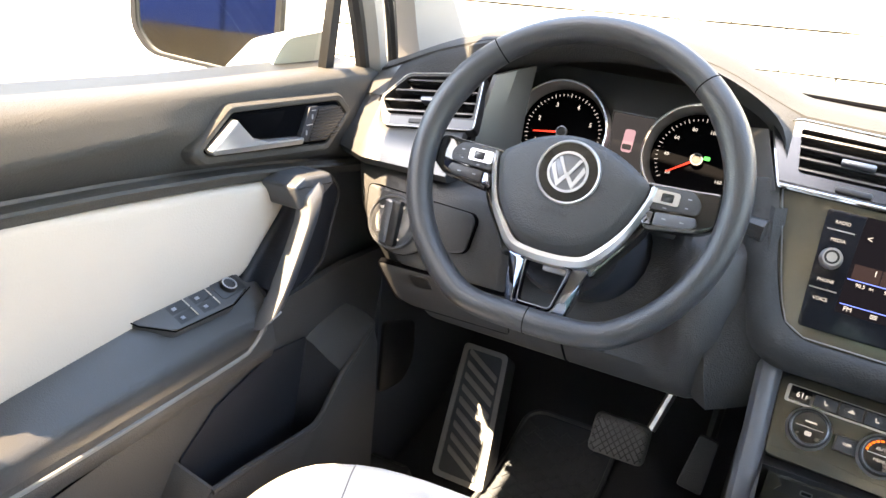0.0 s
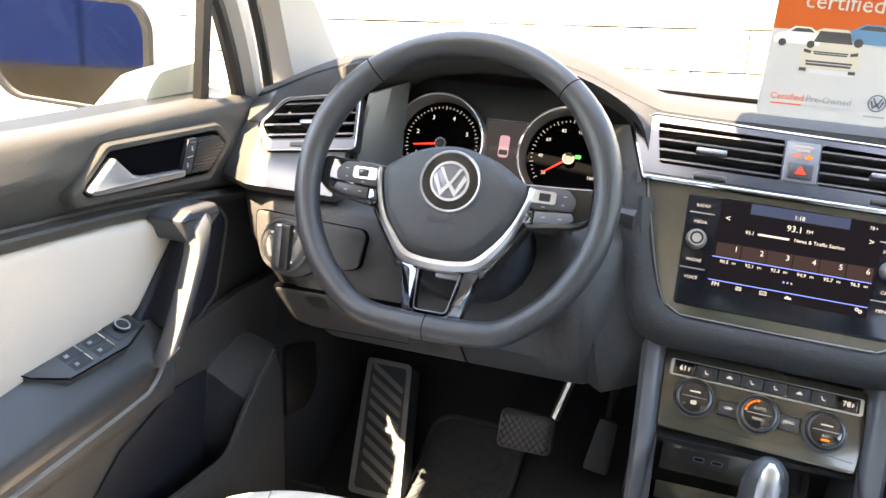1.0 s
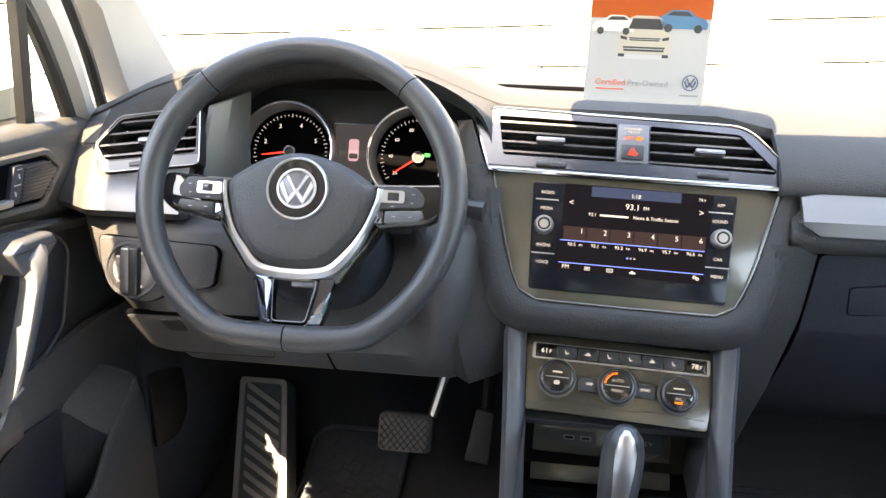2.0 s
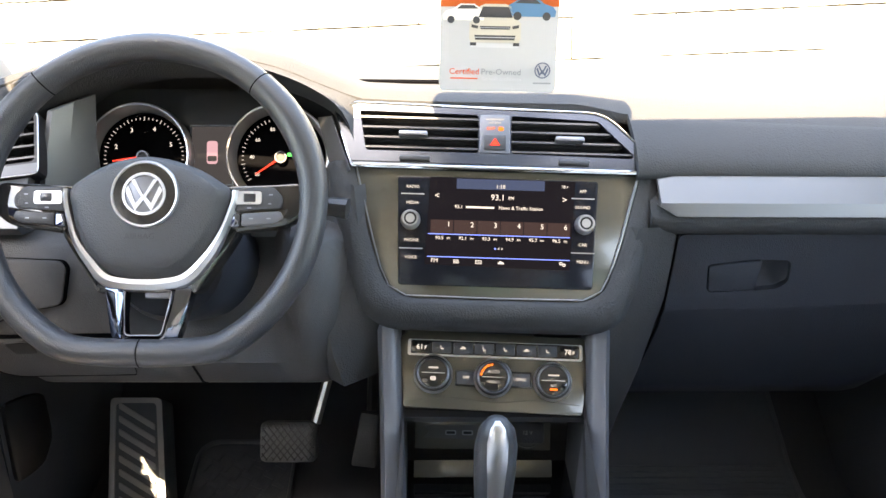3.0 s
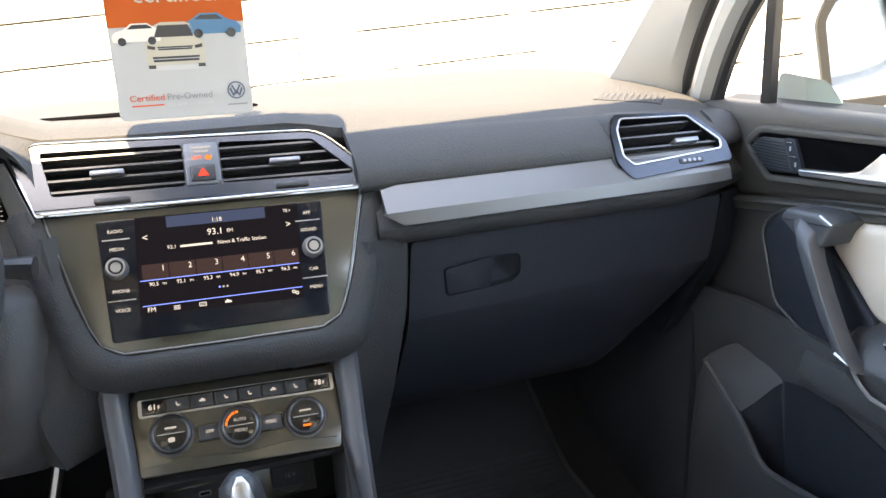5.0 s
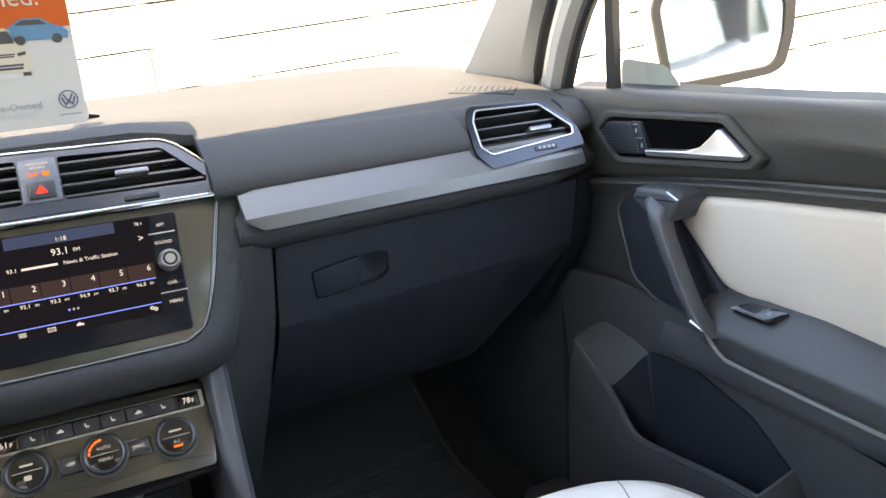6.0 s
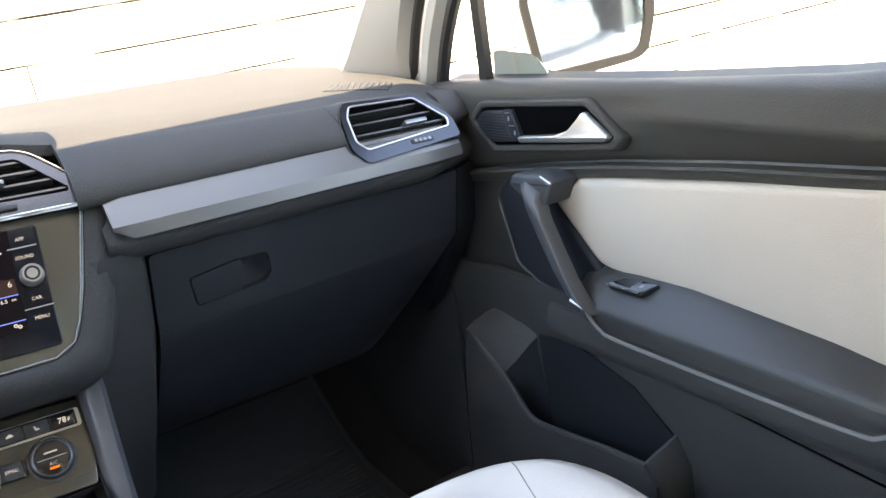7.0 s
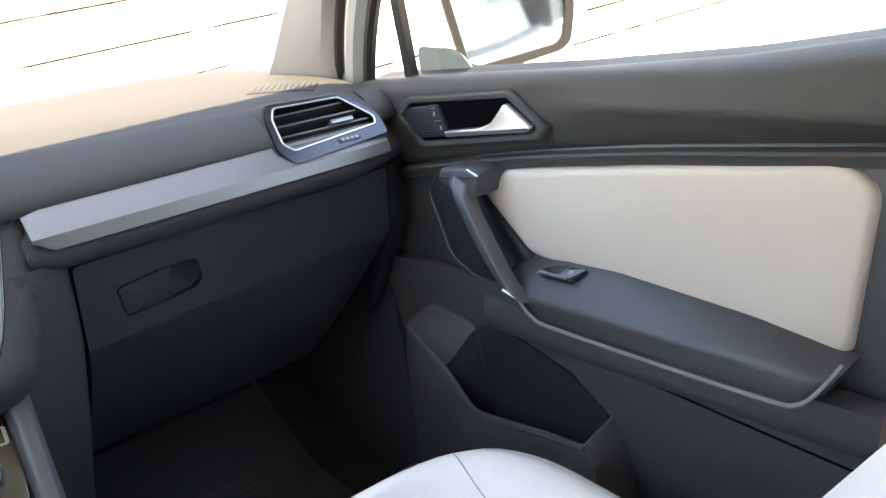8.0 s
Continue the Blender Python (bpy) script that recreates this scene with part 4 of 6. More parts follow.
part("lid_seam", tube([GLOVE @ Vector((x_, y_, d_)) for x_, y_, d_ in ((-0.1895, 0.045, 0.000), (-0.1935, -0.062, 0.000), (-0.196, -0.090, -0.003), (-0.203, -0.150, -0.020), (-0.210, -0.225, -0.055))], 0.0018, 6), DEEP, dash, "dark seam beside the glovebox lid")
part("lid_seam", tube([GLOVE @ Vector((0.2465, 0.050, 0.001)), GLOVE @ Vector((0.2455, -0.010, 0.001)), GLOVE @ Vector((0.2445, -0.045, 0.001))], 0.0016, 6), DEEP, dash, "dark seam beside the glovebox lid")
hd = part("glovebox_latch", prism(GLOVE, rpoly([(-0.1465, 0.0025), (-0.082, 0.0105), (-0.084, -0.0315), (-0.142, -0.0345)], 0.005, 4), -0.010, 0.0042, 0.0012), LOWER, dash, "dark glovebox latch paddle")
bowl = []
for k in range(9):
    f = k / 8
    dd = -0.003 - 0.017 * math.sin(math.pi * min(1.0, 0.12 + 0.88 * f)) ** 0.8
    bowl.append([GLOVE @ Vector((xx, 0.0125 - 0.046 * f, dd * w_)) for xx, w_ in ((-0.083, 1.0), (-0.070, 1.05), (-0.058, 0.9), (-0.049, 0.45), (-0.042, 0.0))])
part("latch_cup", slab(bowl, 0.003, (0, 1, 0)), LOWER, hd, "finger recess", 60)
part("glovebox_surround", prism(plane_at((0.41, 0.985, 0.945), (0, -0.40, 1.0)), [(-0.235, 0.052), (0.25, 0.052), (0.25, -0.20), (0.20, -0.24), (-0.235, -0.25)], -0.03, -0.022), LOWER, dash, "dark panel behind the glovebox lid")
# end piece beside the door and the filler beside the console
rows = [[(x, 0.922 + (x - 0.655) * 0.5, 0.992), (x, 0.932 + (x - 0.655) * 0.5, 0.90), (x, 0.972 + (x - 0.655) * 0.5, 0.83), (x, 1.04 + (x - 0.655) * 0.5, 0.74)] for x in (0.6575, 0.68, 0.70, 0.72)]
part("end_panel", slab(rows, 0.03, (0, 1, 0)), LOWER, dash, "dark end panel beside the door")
rows = []
for z, x0, x1, y0, y1 in ((1.005, 0.165, 0.2185, 0.888, 0.912), (0.985, 0.160, 0.2180, 0.885, 0.916), (0.95, 0.150, 0.2172, 0.885, 0.922), (0.90, 0.135, 0.2150, 0.888, 0.930), (0.85, 0.125, 0.2110, 0.90, 0.948), (0.78, 0.120, 0.2040, 0.93, 0.974), (0.70, 0.118, 0.1960, 0.97, 1.012), (0.62, 0.118, 0.190, 1.0, 1.05)):
    rows.append([(x0 - 0.01, y0 + 0.01, z), (x0, y0, z), (x0 * 0.6 + x1 * 0.4, y0 * 0.7 + y1 * 0.3 - 0.004, z), (x1 - 0.006, y1 - 0.008, z), (x1, y1, z), (x1 + 0.002, y1 + 0.10, z)])
part("side_filler", loft(rows), SOFT, dash, "dark curved panel between console and glovebox", 50)

# surround of the screen, from the bezel outwards
inner = rpoly([(-0.170, 0.080), (0.171, 0.080), (0.145, -0.020), (0.127, -0.066), (0.104, -0.079), (-0.102, -0.079), (-0.126, -0.066), (-0.145, -0.020)], [0.004, 0.004, 0.05, 0.02, 0.02, 0.02, 0.02, 0.05], 5)


def grown(poly, k, dy):
    return [Vector((p.x * (1 + k) + (0.006 if p.x > 0 else -0.006) * (k > 0), p.y + (p.y - 0.08) * k * 1.3 + dy)) for p in poly]


rows = [[SCR @ Vector((p.x, p.y, d)) for p in grown(inner, k, 0)] for k, d in ((0.0, -0.006), (0.0, 0.001), (0.03, 0.006), (0.09, 0.004), (0.14, -0.006), (0.17, -0.022), (0.175, -0.06))]
part("screen_surround", loft(rows, ring=True, caps=False), SOFT, dash, "soft charcoal surround of the screen", 60)
part("screen_bezel", prism(SCR, inner, -0.02, 0.0, 0.002), BEZEL, dash, "dark glossy trim round the screen")
edge = [SCR @ Vector((p.x, p.y, 0.0015)) for p in inner if p.y < 0.075]
part("bezel_line", tube([SCR @ Vector((p.x * 0.985, p.y * 0.985, 0.0012)) for p in [Vector((0.168, 0.074)), Vector((0.145, -0.012)), Vector((0.135, -0.045)), Vector((0.125, -0.066)), Vector((0.104, -0.077)), Vector((0, -0.078)), Vector((-0.104, -0.077)), Vector((-0.125, -0.066)), Vector((-0.135, -0.045)), Vector((-0.145, -0.012)), Vector((-0.168, 0.074))]], 0.0009, 6), DIMSIL, dash, "thin bright edge of the trim")

# centre vents
vb = rpoly([(-0.194, 0.046), (-0.168, 0.060), (0.130, 0.054), (0.180, 0.003), (0.172, -0.024), (-0.169, -0.024)], [0.004, 0.004, 0.02, 0.008, 0.003, 0.003], 4)
vo_l = rpoly([(-0.163, 0.049), (-0.0205, 0.047), (-0.0205, -0.003), (-0.153, -0.003)], 0.004, 3)
vo_r = rpoly([(0.0185, 0.047), (0.122, 0.043), (0.163, 0.000), (0.161, -0.005), (0.0185, -0.003)], 0.004, 3)


def vent(name, fr, outline, cavity, slats, parent, knob):
    """A vent: frame with an opening, slats and a tab."""
    # near-black sheet behind the slats, with the duct's shade in its colour
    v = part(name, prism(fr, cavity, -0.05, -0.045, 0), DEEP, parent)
    ys_ = [p.y for p in cavity]
    lo, hi = min(ys_), max(ys_)
    for k in range(slats):
        yy = lo + (hi - lo) * (k + 0.5) / slats
        cut = [p for p in zip(cavity, cavity[1:] + cavity[:1]) if (p[0].y - yy) * (p[1].y - yy) <= 0 and abs(p[0].y - p[1].y) > 1e-6]
        cx = sorted(a.x + (b.x - a.x) * (yy - a.y) / (b.y - a.y) for a, b in cut)
        if len(cx) < 2:
            continue
        x0, x1 = cx[0] - 0.002, cx[-1] + 0.002
        b = bmesh.new()
        sec = [(-0.0012, -0.030), (0.0012, -0.030), (0.0022, -0.006), (0.0012, -0.003), (-0.0012, -0.003), (-0.0018, -0.008)]
        loft([[fr @ Vector((x, yy + q[0], q[1])) for q in sec] for x in (x0, x1)], b, ring=True)
        part("slat", b, SLAT, v)
    if knob:
        part("tab", prism(fr @ Matrix.Translation((knob[0], knob[1], 0)), rpoly(rect(0.034, 0.006), 0.002, 3), -0.012, 0.003, 0.001), DIMSIL, v, "satin vent tab")
    return v


cv = part("centre_vent_frame", holed(VNT, vb, [vo_l, vo_r], -0.03, 0.0), VENTSIL, dash, "silver frame round the centre vents", 20)
part("frame_edge", tube([VNT @ Vector((p.x * 0.995, p.y * 0.985, 0.0006)) for p in vb], 0.0014, 6, closed=True), CHROME, cv)
vent("vent_opening", VNT, vb, vo_l, 4, cv, (-0.098, 0.020))
vent("vent_opening", VNT, vb, vo_r, 4, cv, (0.088, 0.018))
part("chrome_line", tube([VNT @ Vector((-0.168, -0.0225, 0.001)), VNT @ Vector((0.170, -0.0225, 0.001))], 0.0022, 8), CHROME, dash, "thin chrome line under the vents")
hz = part("hazard_panel", prism(VNT, rpoly(rect(0.036, 0.050, -0.001, 0.022), 0.002, 2), -0.02, 0.0015, 0.001), RAIL, dash, "grey panel with the hazard switch")
part("hazard_button", prism(VNT, rpoly(rect(0.026, 0.019, -0.001, 0.010), 0.002, 2), 0, 0.0035, 0.001), BLACK, hz)
part("hazard_triangle", prism(VNT, [(-0.007, 0.006), (0.005, 0.006), (-0.001, 0.0155)], 0.0035, 0.0039), LITRED, hz)
letters("airbag_word", "OFF", 0.0058, VNT @ Matrix.Translation((-0.0060, 0.0285, 0.0017)), LITORANGE, hz)
part("airbag_lamp", prism(VNT, rpoly(rect(0.0065, 0.0050, 0.0060, 0.0285), 0.0015, 2), 0.0015, 0.0019), LITORANGE, hz)
for yy, word in ((0.0408, "PASSENGER"), (0.0362, "AIR BAG")):
    letters("panel_word", word, 0.0040, VNT @ Matrix.Translation((-0.001, yy, 0.0017)), LITSOFT, hz)
for xx in (-0.095, 0.092):
    part("thumb_wheel", prism(VNT, rpoly(rect(0.036, 0.006, xx, -0.0125), 0.002, 2), -0.01, 0.003, 0.001), BLACK, cv, "ribbed vent wheel")

# screen unit
glass = rpoly([(-0.1165, 0.0635), (0.1185, 0.0635), (0.112, -0.064), (-0.112, -0.064)], 0.004, 3)
rad = thing("radio_unit", SCR @ Vector((0, 0, 0)), "black glass touchscreen radio showing a station list", "car radio")
part("glass_panel", prism(SCR, glass, 0.0005, 0.0045, 0.001), SCREEN, rad, "black glass panel")
disp = [(-0.0785, 0.0635), (0.0915, 0.0625), (0.0855, -0.0425), (-0.0825, -0.040)]
lcd = part("display", prism(SCR, disp, 0.0045, 0.0048), LCD, rad, "dim radio display")
part("title_band", prism(SCR, rect(0.103, 0.012, 0.004, 0.056), 0.0048, 0.0050), LCDTOP, lcd)
for k in range(6):
    part("preset_tile", prism(SCR, rect(0.0262, 0.0165, -0.0665 + 0.0272 * k + 0.003, 0.0045), 0.0048, 0.0050), LCDBAR, lcd)
    letters("preset_number", str(k + 1), 0.0085, SCR @ Matrix.Translation((-0.0585 + 0.0272 * k + 0.003, 0.0075, 0.0051)), LIT, lcd)
    letters("preset_station", ("90.5", "92.1", "93.3", "94.9", "95.7", "96.5")[k], 0.0056, SCR @ Matrix.Translation((-0.0690 + 0.0272 * k + 0.003, -0.0085, 0.0051)), LIT, lcd)
    letters("preset_unit", "FM", 0.0034, SCR @ Matrix.Translation((-0.0586 + 0.0272 * k + 0.003, -0.0089, 0.0051)), LIT, lcd)
for yy, c in ((-0.004, LCDBLUE), (-0.0305, LCDBLUE)):
    part("blue_line", prism(SCR, rect(0.165, 0.0009, 0.003, yy), 0.0048, 0.0051), c, lcd)
letters("clock", "1:18", 0.0065, SCR @ Matrix.Translation((0.004, 0.0535, 0.0051)), LIT, lcd)
letters("station", "93.1", 0.0098, SCR @ Matrix.Translation((0.001, 0.0405, 0.0051)), LIT, lcd)
letters("station_unit", "FM", 0.0055, SCR @ Matrix.Translation((0.0165, 0.0400, 0.0051)), LIT, lcd)
letters("station_name", "93.1", 0.0056, SCR @ Matrix.Translation((-0.0445, 0.0285, 0.0051)), LIT, lcd)
part("writing_bar", prism(SCR, rect(0.033, 0.0022, -0.0195, 0.0285), 0.0048, 0.0051), LIT, lcd)
letters("station_name", "News & Traffic Station", 0.0056, SCR @ Matrix.Translation((0.028, 0.0285, 0.0051)), LIT, lcd)
letters("outside_temperature", "78", 0.0050, SCR @ Matrix.Translation((0.0775, 0.0555, 0.0051)), LITSOFT, lcd)
letters("outside_unit", "F", 0.0036, SCR @ Matrix.Translation((0.0822, 0.0552, 0.0051)), LITSOFT, lcd)
letters("arrow", "<", 0.010, SCR @ Matrix.Translation((-0.070, 0.041, 0.0051)), LIT, lcd)
letters("arrow", ">", 0.010, SCR @ Matrix.Translation((0.079, 0.040, 0.0051)), LIT, lcd)
letters("source", "FM", 0.0068, SCR @ Matrix.Translation((-0.071, -0.0350, 0.0051)), LIT, lcd)
for dy_ in (-0.0016, 0.0, 0.0016):
    part("list_icon", prism(SCR, rect(0.0066, 0.0008, -0.046, -0.0355 + dy_), 0.0048, 0.0051), LITSOFT, lcd)
part("preset_icon", ringplate(SCR, rect(0.0075, 0.0042, -0.020, -0.0355), rect(0.0062, 0.0028, -0.020, -0.0355), 0.0048, 0.0051), LITSOFT, lcd)
for xx in (-0.0218, -0.020, -0.0182):
    part("preset_icon_dot", prism(SCR, rect(0.0010, 0.0010, xx, -0.0355), 0.0048, 0.0051), LITSOFT, lcd)
part("seek_icon", prism(SCR, [(0.0025, -0.0372), (0.0098, -0.0372), (0.0090, -0.0350), (0.0072, -0.0350), (0.0062, -0.0338), (0.0045, -0.0338), (0.0036, -0.0352), (0.0025, -0.0355)], 0.0048, 0.0051), LITSOFT, lcd)
for xx, yy in ((0.0755, -0.0345), (0.0790, -0.0362)):
    part("setup_icon", ringplate(SCR, circle(0.0020, 12, xx, yy), circle(0.0009, 12, xx, yy), 0.0048, 0.0051), LITSOFT, lcd)
for k in range(3):
    part("page_dot", prism(SCR, circle(0.0012, 8, -0.001 + 0.004 * k, -0.0195), 0.0048, 0.0051), LCDBLUE if k == 0 else LITDIM, lcd)
for sx, words in ((-1, ("RADIO", "MEDIA", "PHONE", "VOICE")), (1, ("APP", "SOUND", "CAR", "MENU"))):
    x = 0.0995 * sx + 0.001
    for w, yy in zip(words, (0.051, 0.032, -0.012, -0.032)):
        letters("key_word", w, 0.0050, SCR @ Matrix.Translation((x, yy, 0.0047)), LITSOFT, rad)
    for yy in (0.0425, -0.0215):
        part("key_line", prism(SCR, rect(0.027, 0.0011, x, yy), 0.0044, 0.0050), SATIN, rad)
    kn = SCR @ Matrix.Translation((x + 0.0015 * sx, 0.0115, 0.0045))
    k = part("knob", lathe(kn, [(0.0115, 0), (0.0115, 0.004), (0.0105, 0.006), (0.0100, 0.014), (0.0090, 0.0155), (0.0076, 0.0155), (0.0072, 0.0145), (0.0001, 0.0145)], 32), SATIN, rad, "ribbed chrome knob")
    part("knob_ring", ringplate(kn, circle(0.0074, 24), circle(0.0052, 24), 0.0140, 0.0152), BLACK, k)

# ---------------------------------------------------------------- console
con = thing("centre_console", (0, 0.55, 0.36), "dark centre console with glossy climate panel and silver edges", "console", kind="structure")
climate = rpoly([(-0.115, 0.047), (-0.104, 0.057), (0.109, 0.054), (0.120, 0.043), (0.106, -0.040), (-0.108, -0.037)], 0.004, 3)
part("climate_panel", prism(CLI, climate, -0.01, 0.002, 0.0015), BEZEL, con, "dark glossy climate panel")
part("panel_sill", loft([[CLI @ Vector((x, -0.0255 - 0.002 * math.cos(x * 60), 0.0024)), CLI @ Vector((x, -0.0375 + 0.0 * x, -0.0030)), CLI @ Vector((x, -0.0385, -0.012)), CLI @ Vector((x, -0.024, -0.012))] for x in [-0.105 + 0.0104 * k for k in range(21)]], ring=True), BEZEL, con, "dark glossy lower edge of the panel", 30)
part("key_bar_frame", ringplate(CLI, rpoly(rect(0.2125, 0.0196, 0.001, 0.0350), 0.003, 3), rpoly(rect(0.2050, 0.0172, 0.001, 0.0357), 0.002, 3), 0.001, 0.0044), SATIN, con, "thin chrome frame of the key bar")
kb = part("key_bar", prism(CLI, rect(0.2062, 0.0168, 0.001, 0.0355), 0.001, 0.003), GLOSS, con, "black key bar")
for k in range(8):
    xx = -0.0895 + 0.0257 * k
    part("key", prism(CLI, rpoly(rect(0.0235 if 0 < k < 7 else 0.021, 0.0135, xx, 0.0355), 0.001, 1), 0.003, 0.0042, 0.0005), HARD if 0 < k < 7 else GLOSS, kb)
    if 0 < k < 7:
        seat_like = k in (1, 3, 4, 6)
        mark = [(-0.003, 0.003), (-0.0015, 0.0032), (-0.0005, -0.001), (0.003, -0.0012), (0.003, -0.003), (-0.0015, -0.003)] if seat_like else [(-0.0045, -0.002), (-0.004, 0.0), (-0.002, 0.0006), (-0.001, 0.0025), (0.002, 0.0025), (0.003, 0.0005), (0.0045, 0.0), (0.0045, -0.002)]
        part("key_mark", prism(CLI @ Matrix.Translation((xx, 0.0358, 0)), [(q[0] * 0.8, q[1] * 0.8) for q in mark], 0.0042, 0.0044), LITDIM, kb)
letters("left_temperature", "61", 0.0088, CLI @ Matrix.Translation((-0.0905, 0.0353, 0.0043)), LITSOFT, kb)
letters("left_unit", "F", 0.0062, CLI @ Matrix.Translation((-0.0838, 0.0343, 0.0043)), LITSOFT, kb)
letters("right_temperature", "78", 0.0088, CLI @ Matrix.Translation((0.0895, 0.0353, 0.0043)), LITSOFT, kb)
letters("right_unit", "F", 0.0062, CLI @ Matrix.Translation((0.0962, 0.0343, 0.0043)), LITSOFT, kb)
for xx, yy in ((-0.073, 0.003), (-0.001, 0.0005), (0.0705, -0.001)):
    fr = CLI @ Matrix.Translation((xx, yy, 0.002))
    dl = part("dial", lathe(fr, [(0.0225, 0), (0.0225, 0.003), (0.0215, 0.006), (0.0205, 0.012), (0.0195, 0.0125), (0.0185, 0.0115), (0.0180, 0.012), (0.0170, 0.0128), (0.0168, 0.011), (0.0001, 0.011)], 40), BLACK, con, "black climate dial with silver rings")
    part("dial_ring", lathe(fr, [(0.0236, 0.0005), (0.0236, 0.0030), (0.0208, 0.0078), (0.0204, 0.0060)], 40), SATIN, dl)
    part("dial_ring", lathe(fr, [(0.0188, 0.0110), (0.0188, 0.0130), (0.0178, 0.0134), (0.0176, 0.0115)], 40), DIMSIL, dl)
    part("dial_face", prism(fr, circle(0.0167, 32), 0.0105, 0.0118, 0.0004), GLOSS, dl)
    part("dial_line", prism(fr, rect(0.028, 0.0009), 0.0118, 0.0120), SATIN, dl)
    if xx < -0.05:
        part("dial_mark", prism(fr, rect(0.012, 0.0020, 0, 0.0062), 0.0118, 0.0120), LITDIM, dl)
        part("dial_mark", prism(fr, rpoly(rect(0.007, 0.0050, 0, -0.0066), 0.001, 1), 0.0118, 0.0120), LITDIM, dl)
    else:
        if xx < 0.03:
            letters("dial_word", "AUTO", 0.0050, fr @ Matrix.Translation((0, 0.0060, 0.0119)), LITDIM, dl)
        else:
            part("dial_mark", prism(fr, rect(0.013, 0.0018, 0, 0.0062), 0.0118, 0.0120), LITDIM, dl)
        letters("dial_word", "MENU" if xx < 0.03 else "A/C", 0.0050, fr @ Matrix.Translation((0, -0.0060, 0.0119)), LITDIM, dl)
fr = CLI @ Matrix.Translation((-0.001, 0.0005, 0.002))
for k in range(5):
    a = radians(100 + 17 * k)
    part("heat_tick", prism(fr @ pose(0.0148 * math.cos(a), 0.0148 * math.sin(a), 0, 0, 0, math.degrees(a)), rect(0.0022, 0.0034), 0.0118, 0.0121), LITORANGE, con)
part("ac_lamp", prism(CLI @ Matrix.Translation((0.0705, -0.001, 0.002)), rect(0.009, 0.0022, 0, -0.0105), 0.0118, 0.0121), LITORANGE, con)
for xx in (-0.0335, 0.0325):
    sk_ = part("side_key", prism(CLI, rpoly(rect(0.0265, 0.0195, xx, -0.0005), 0.002, 2), 0.001, 0.0045, 0.001), GLOSS, con, "black side key")
    part("key_cap", prism(CLI, rpoly(rect(0.0225, 0.0155, xx, -0.0005), 0.0015, 2), 0.004, 0.0050, 0.0005), HARD, sk_)
    letters("side_word", "OFF" if xx < 0 else "SYNC", 0.0048, CLI @ Matrix.Translation((xx, 0.0, 0.0052)), LITSOFT, con)

# rails that frame the console, left and right
for s in (-1, 1):
    rows = []
    for y, z, x in ((0.930, 0.908, 0.126), (0.908, 0.900, 0.128), (0.886, 0.866, 0.127), (0.855, 0.806, 0.124), (0.825, 0.746, 0.122), (0.79, 0.685, 0.120), (0.74, 0.625, 0.119), (0.62, 0.58, 0.118), (0.2, 0.57, 0.118)):
        rows.append([(s * (x - 0.015), y + 0.012, z - 0.008), (s * (x - 0.012), y - 0.006, z + 0.004), (s * (x - 0.006), y - 0.012, z + 0.006), (s * (x + 0.007), y - 0.012, z + 0.006), (s * (x + 0.013), y - 0.004, z + 0.002), (s * (x + 0.012), y + 0.02, z - 0.012), (s * (x + 0.010), y + 0.06, z - 0.06), (s * (x - 0.014), y + 0.06, z - 0.06)])
    part("side_rail", loft(rows, ring=True), RAIL, con, "dark satin console rail", 50)
    rows = [[(s * 0.128, 0.97, 0.90), (s * 0.128, 0.85, 0.79), (s * 0.126, 0.74, 0.63), (s * 0.126, 0.2, 0.57)], [(s * 0.128, 1.35, 0.90), (s * 0.13, 1.35, 0.70), (s * 0.14, 1.30, 0.36), (s * 0.14, 0.2, 0.36)]]
    part("console_side", slab(rows, -0.02 * s, (1, 0, 0)), HARD, con, "dark console side")
    part("top_corner", box((s * 0.118 - 0.012, 0.885, 0.895), (s * 0.118 + 0.012, 0.94, 0.912), 0.004), RAIL, con)
part("console_bridge", loft([[(x, 0.925, 0.915), (x, 0.900, 0.905), (x, 0.895, 0.892), (x, 0.92, 0.88)] for x in (-0.128, 0.0, 0.128)]), LOWER, con, "dark bridge above the climate panel")

# tray below the climate panel with socket strip
part("tray_roof", slab([[(-0.115, 0.845, 0.775), (0.115, 0.845, 0.775)], [(-0.115, 0.96, 0.80), (0.115, 0.96, 0.80)]], 0.006, (0, 0, 1)), BLACK, con)
SLOT = plane_at((-0.008, 0.92, 0.715), (0, 0.35, 0.94), -1)
part("socket_strip", prism(SLOT, rpoly(rect(0.178, 0.046), 0.003, 2), -0.01, 0.003, 0.001), BEZEL, con, "dark glossy socket strip")
part("port_slot", prism(SLOT, rpoly([(-0.077, 0.008), (-0.006, 0.010), (-0.006, -0.010), (-0.077, -0.008), (-0.070, 0.0)], 0.001, 2), 0.003, 0.0036), BLACK, con, "black slot for ports")
for xx in (-0.042, -0.020):
    part("port", prism(SLOT, rpoly(rect(0.014, 0.006, xx, -0.001), 0.001, 1), 0.0036, 0.0042), DIMSIL, con)
    part("port_hole", prism(SLOT, rect(0.011, 0.0035, xx, -0.001), 0.0042, 0.0044), DEEP, con)
part("socket_ring", lathe(SLOT @ Matrix.Translation((0.058, 0.001, 0.003)), [(0.0225, 0), (0.0225, 0.0012), (0.0205, 0.0016), (0.0200, -0.001), (0.0001, -0.001)], 32), BLACK, con, "round black socket")
sk = part("socket_cover", prism(SLOT, rpoly(rect(0.044, 0.027, 0.058, 0.001), 0.004, 4), 0.003, 0.008, 0.002), LOWER, con, "black socket cover")
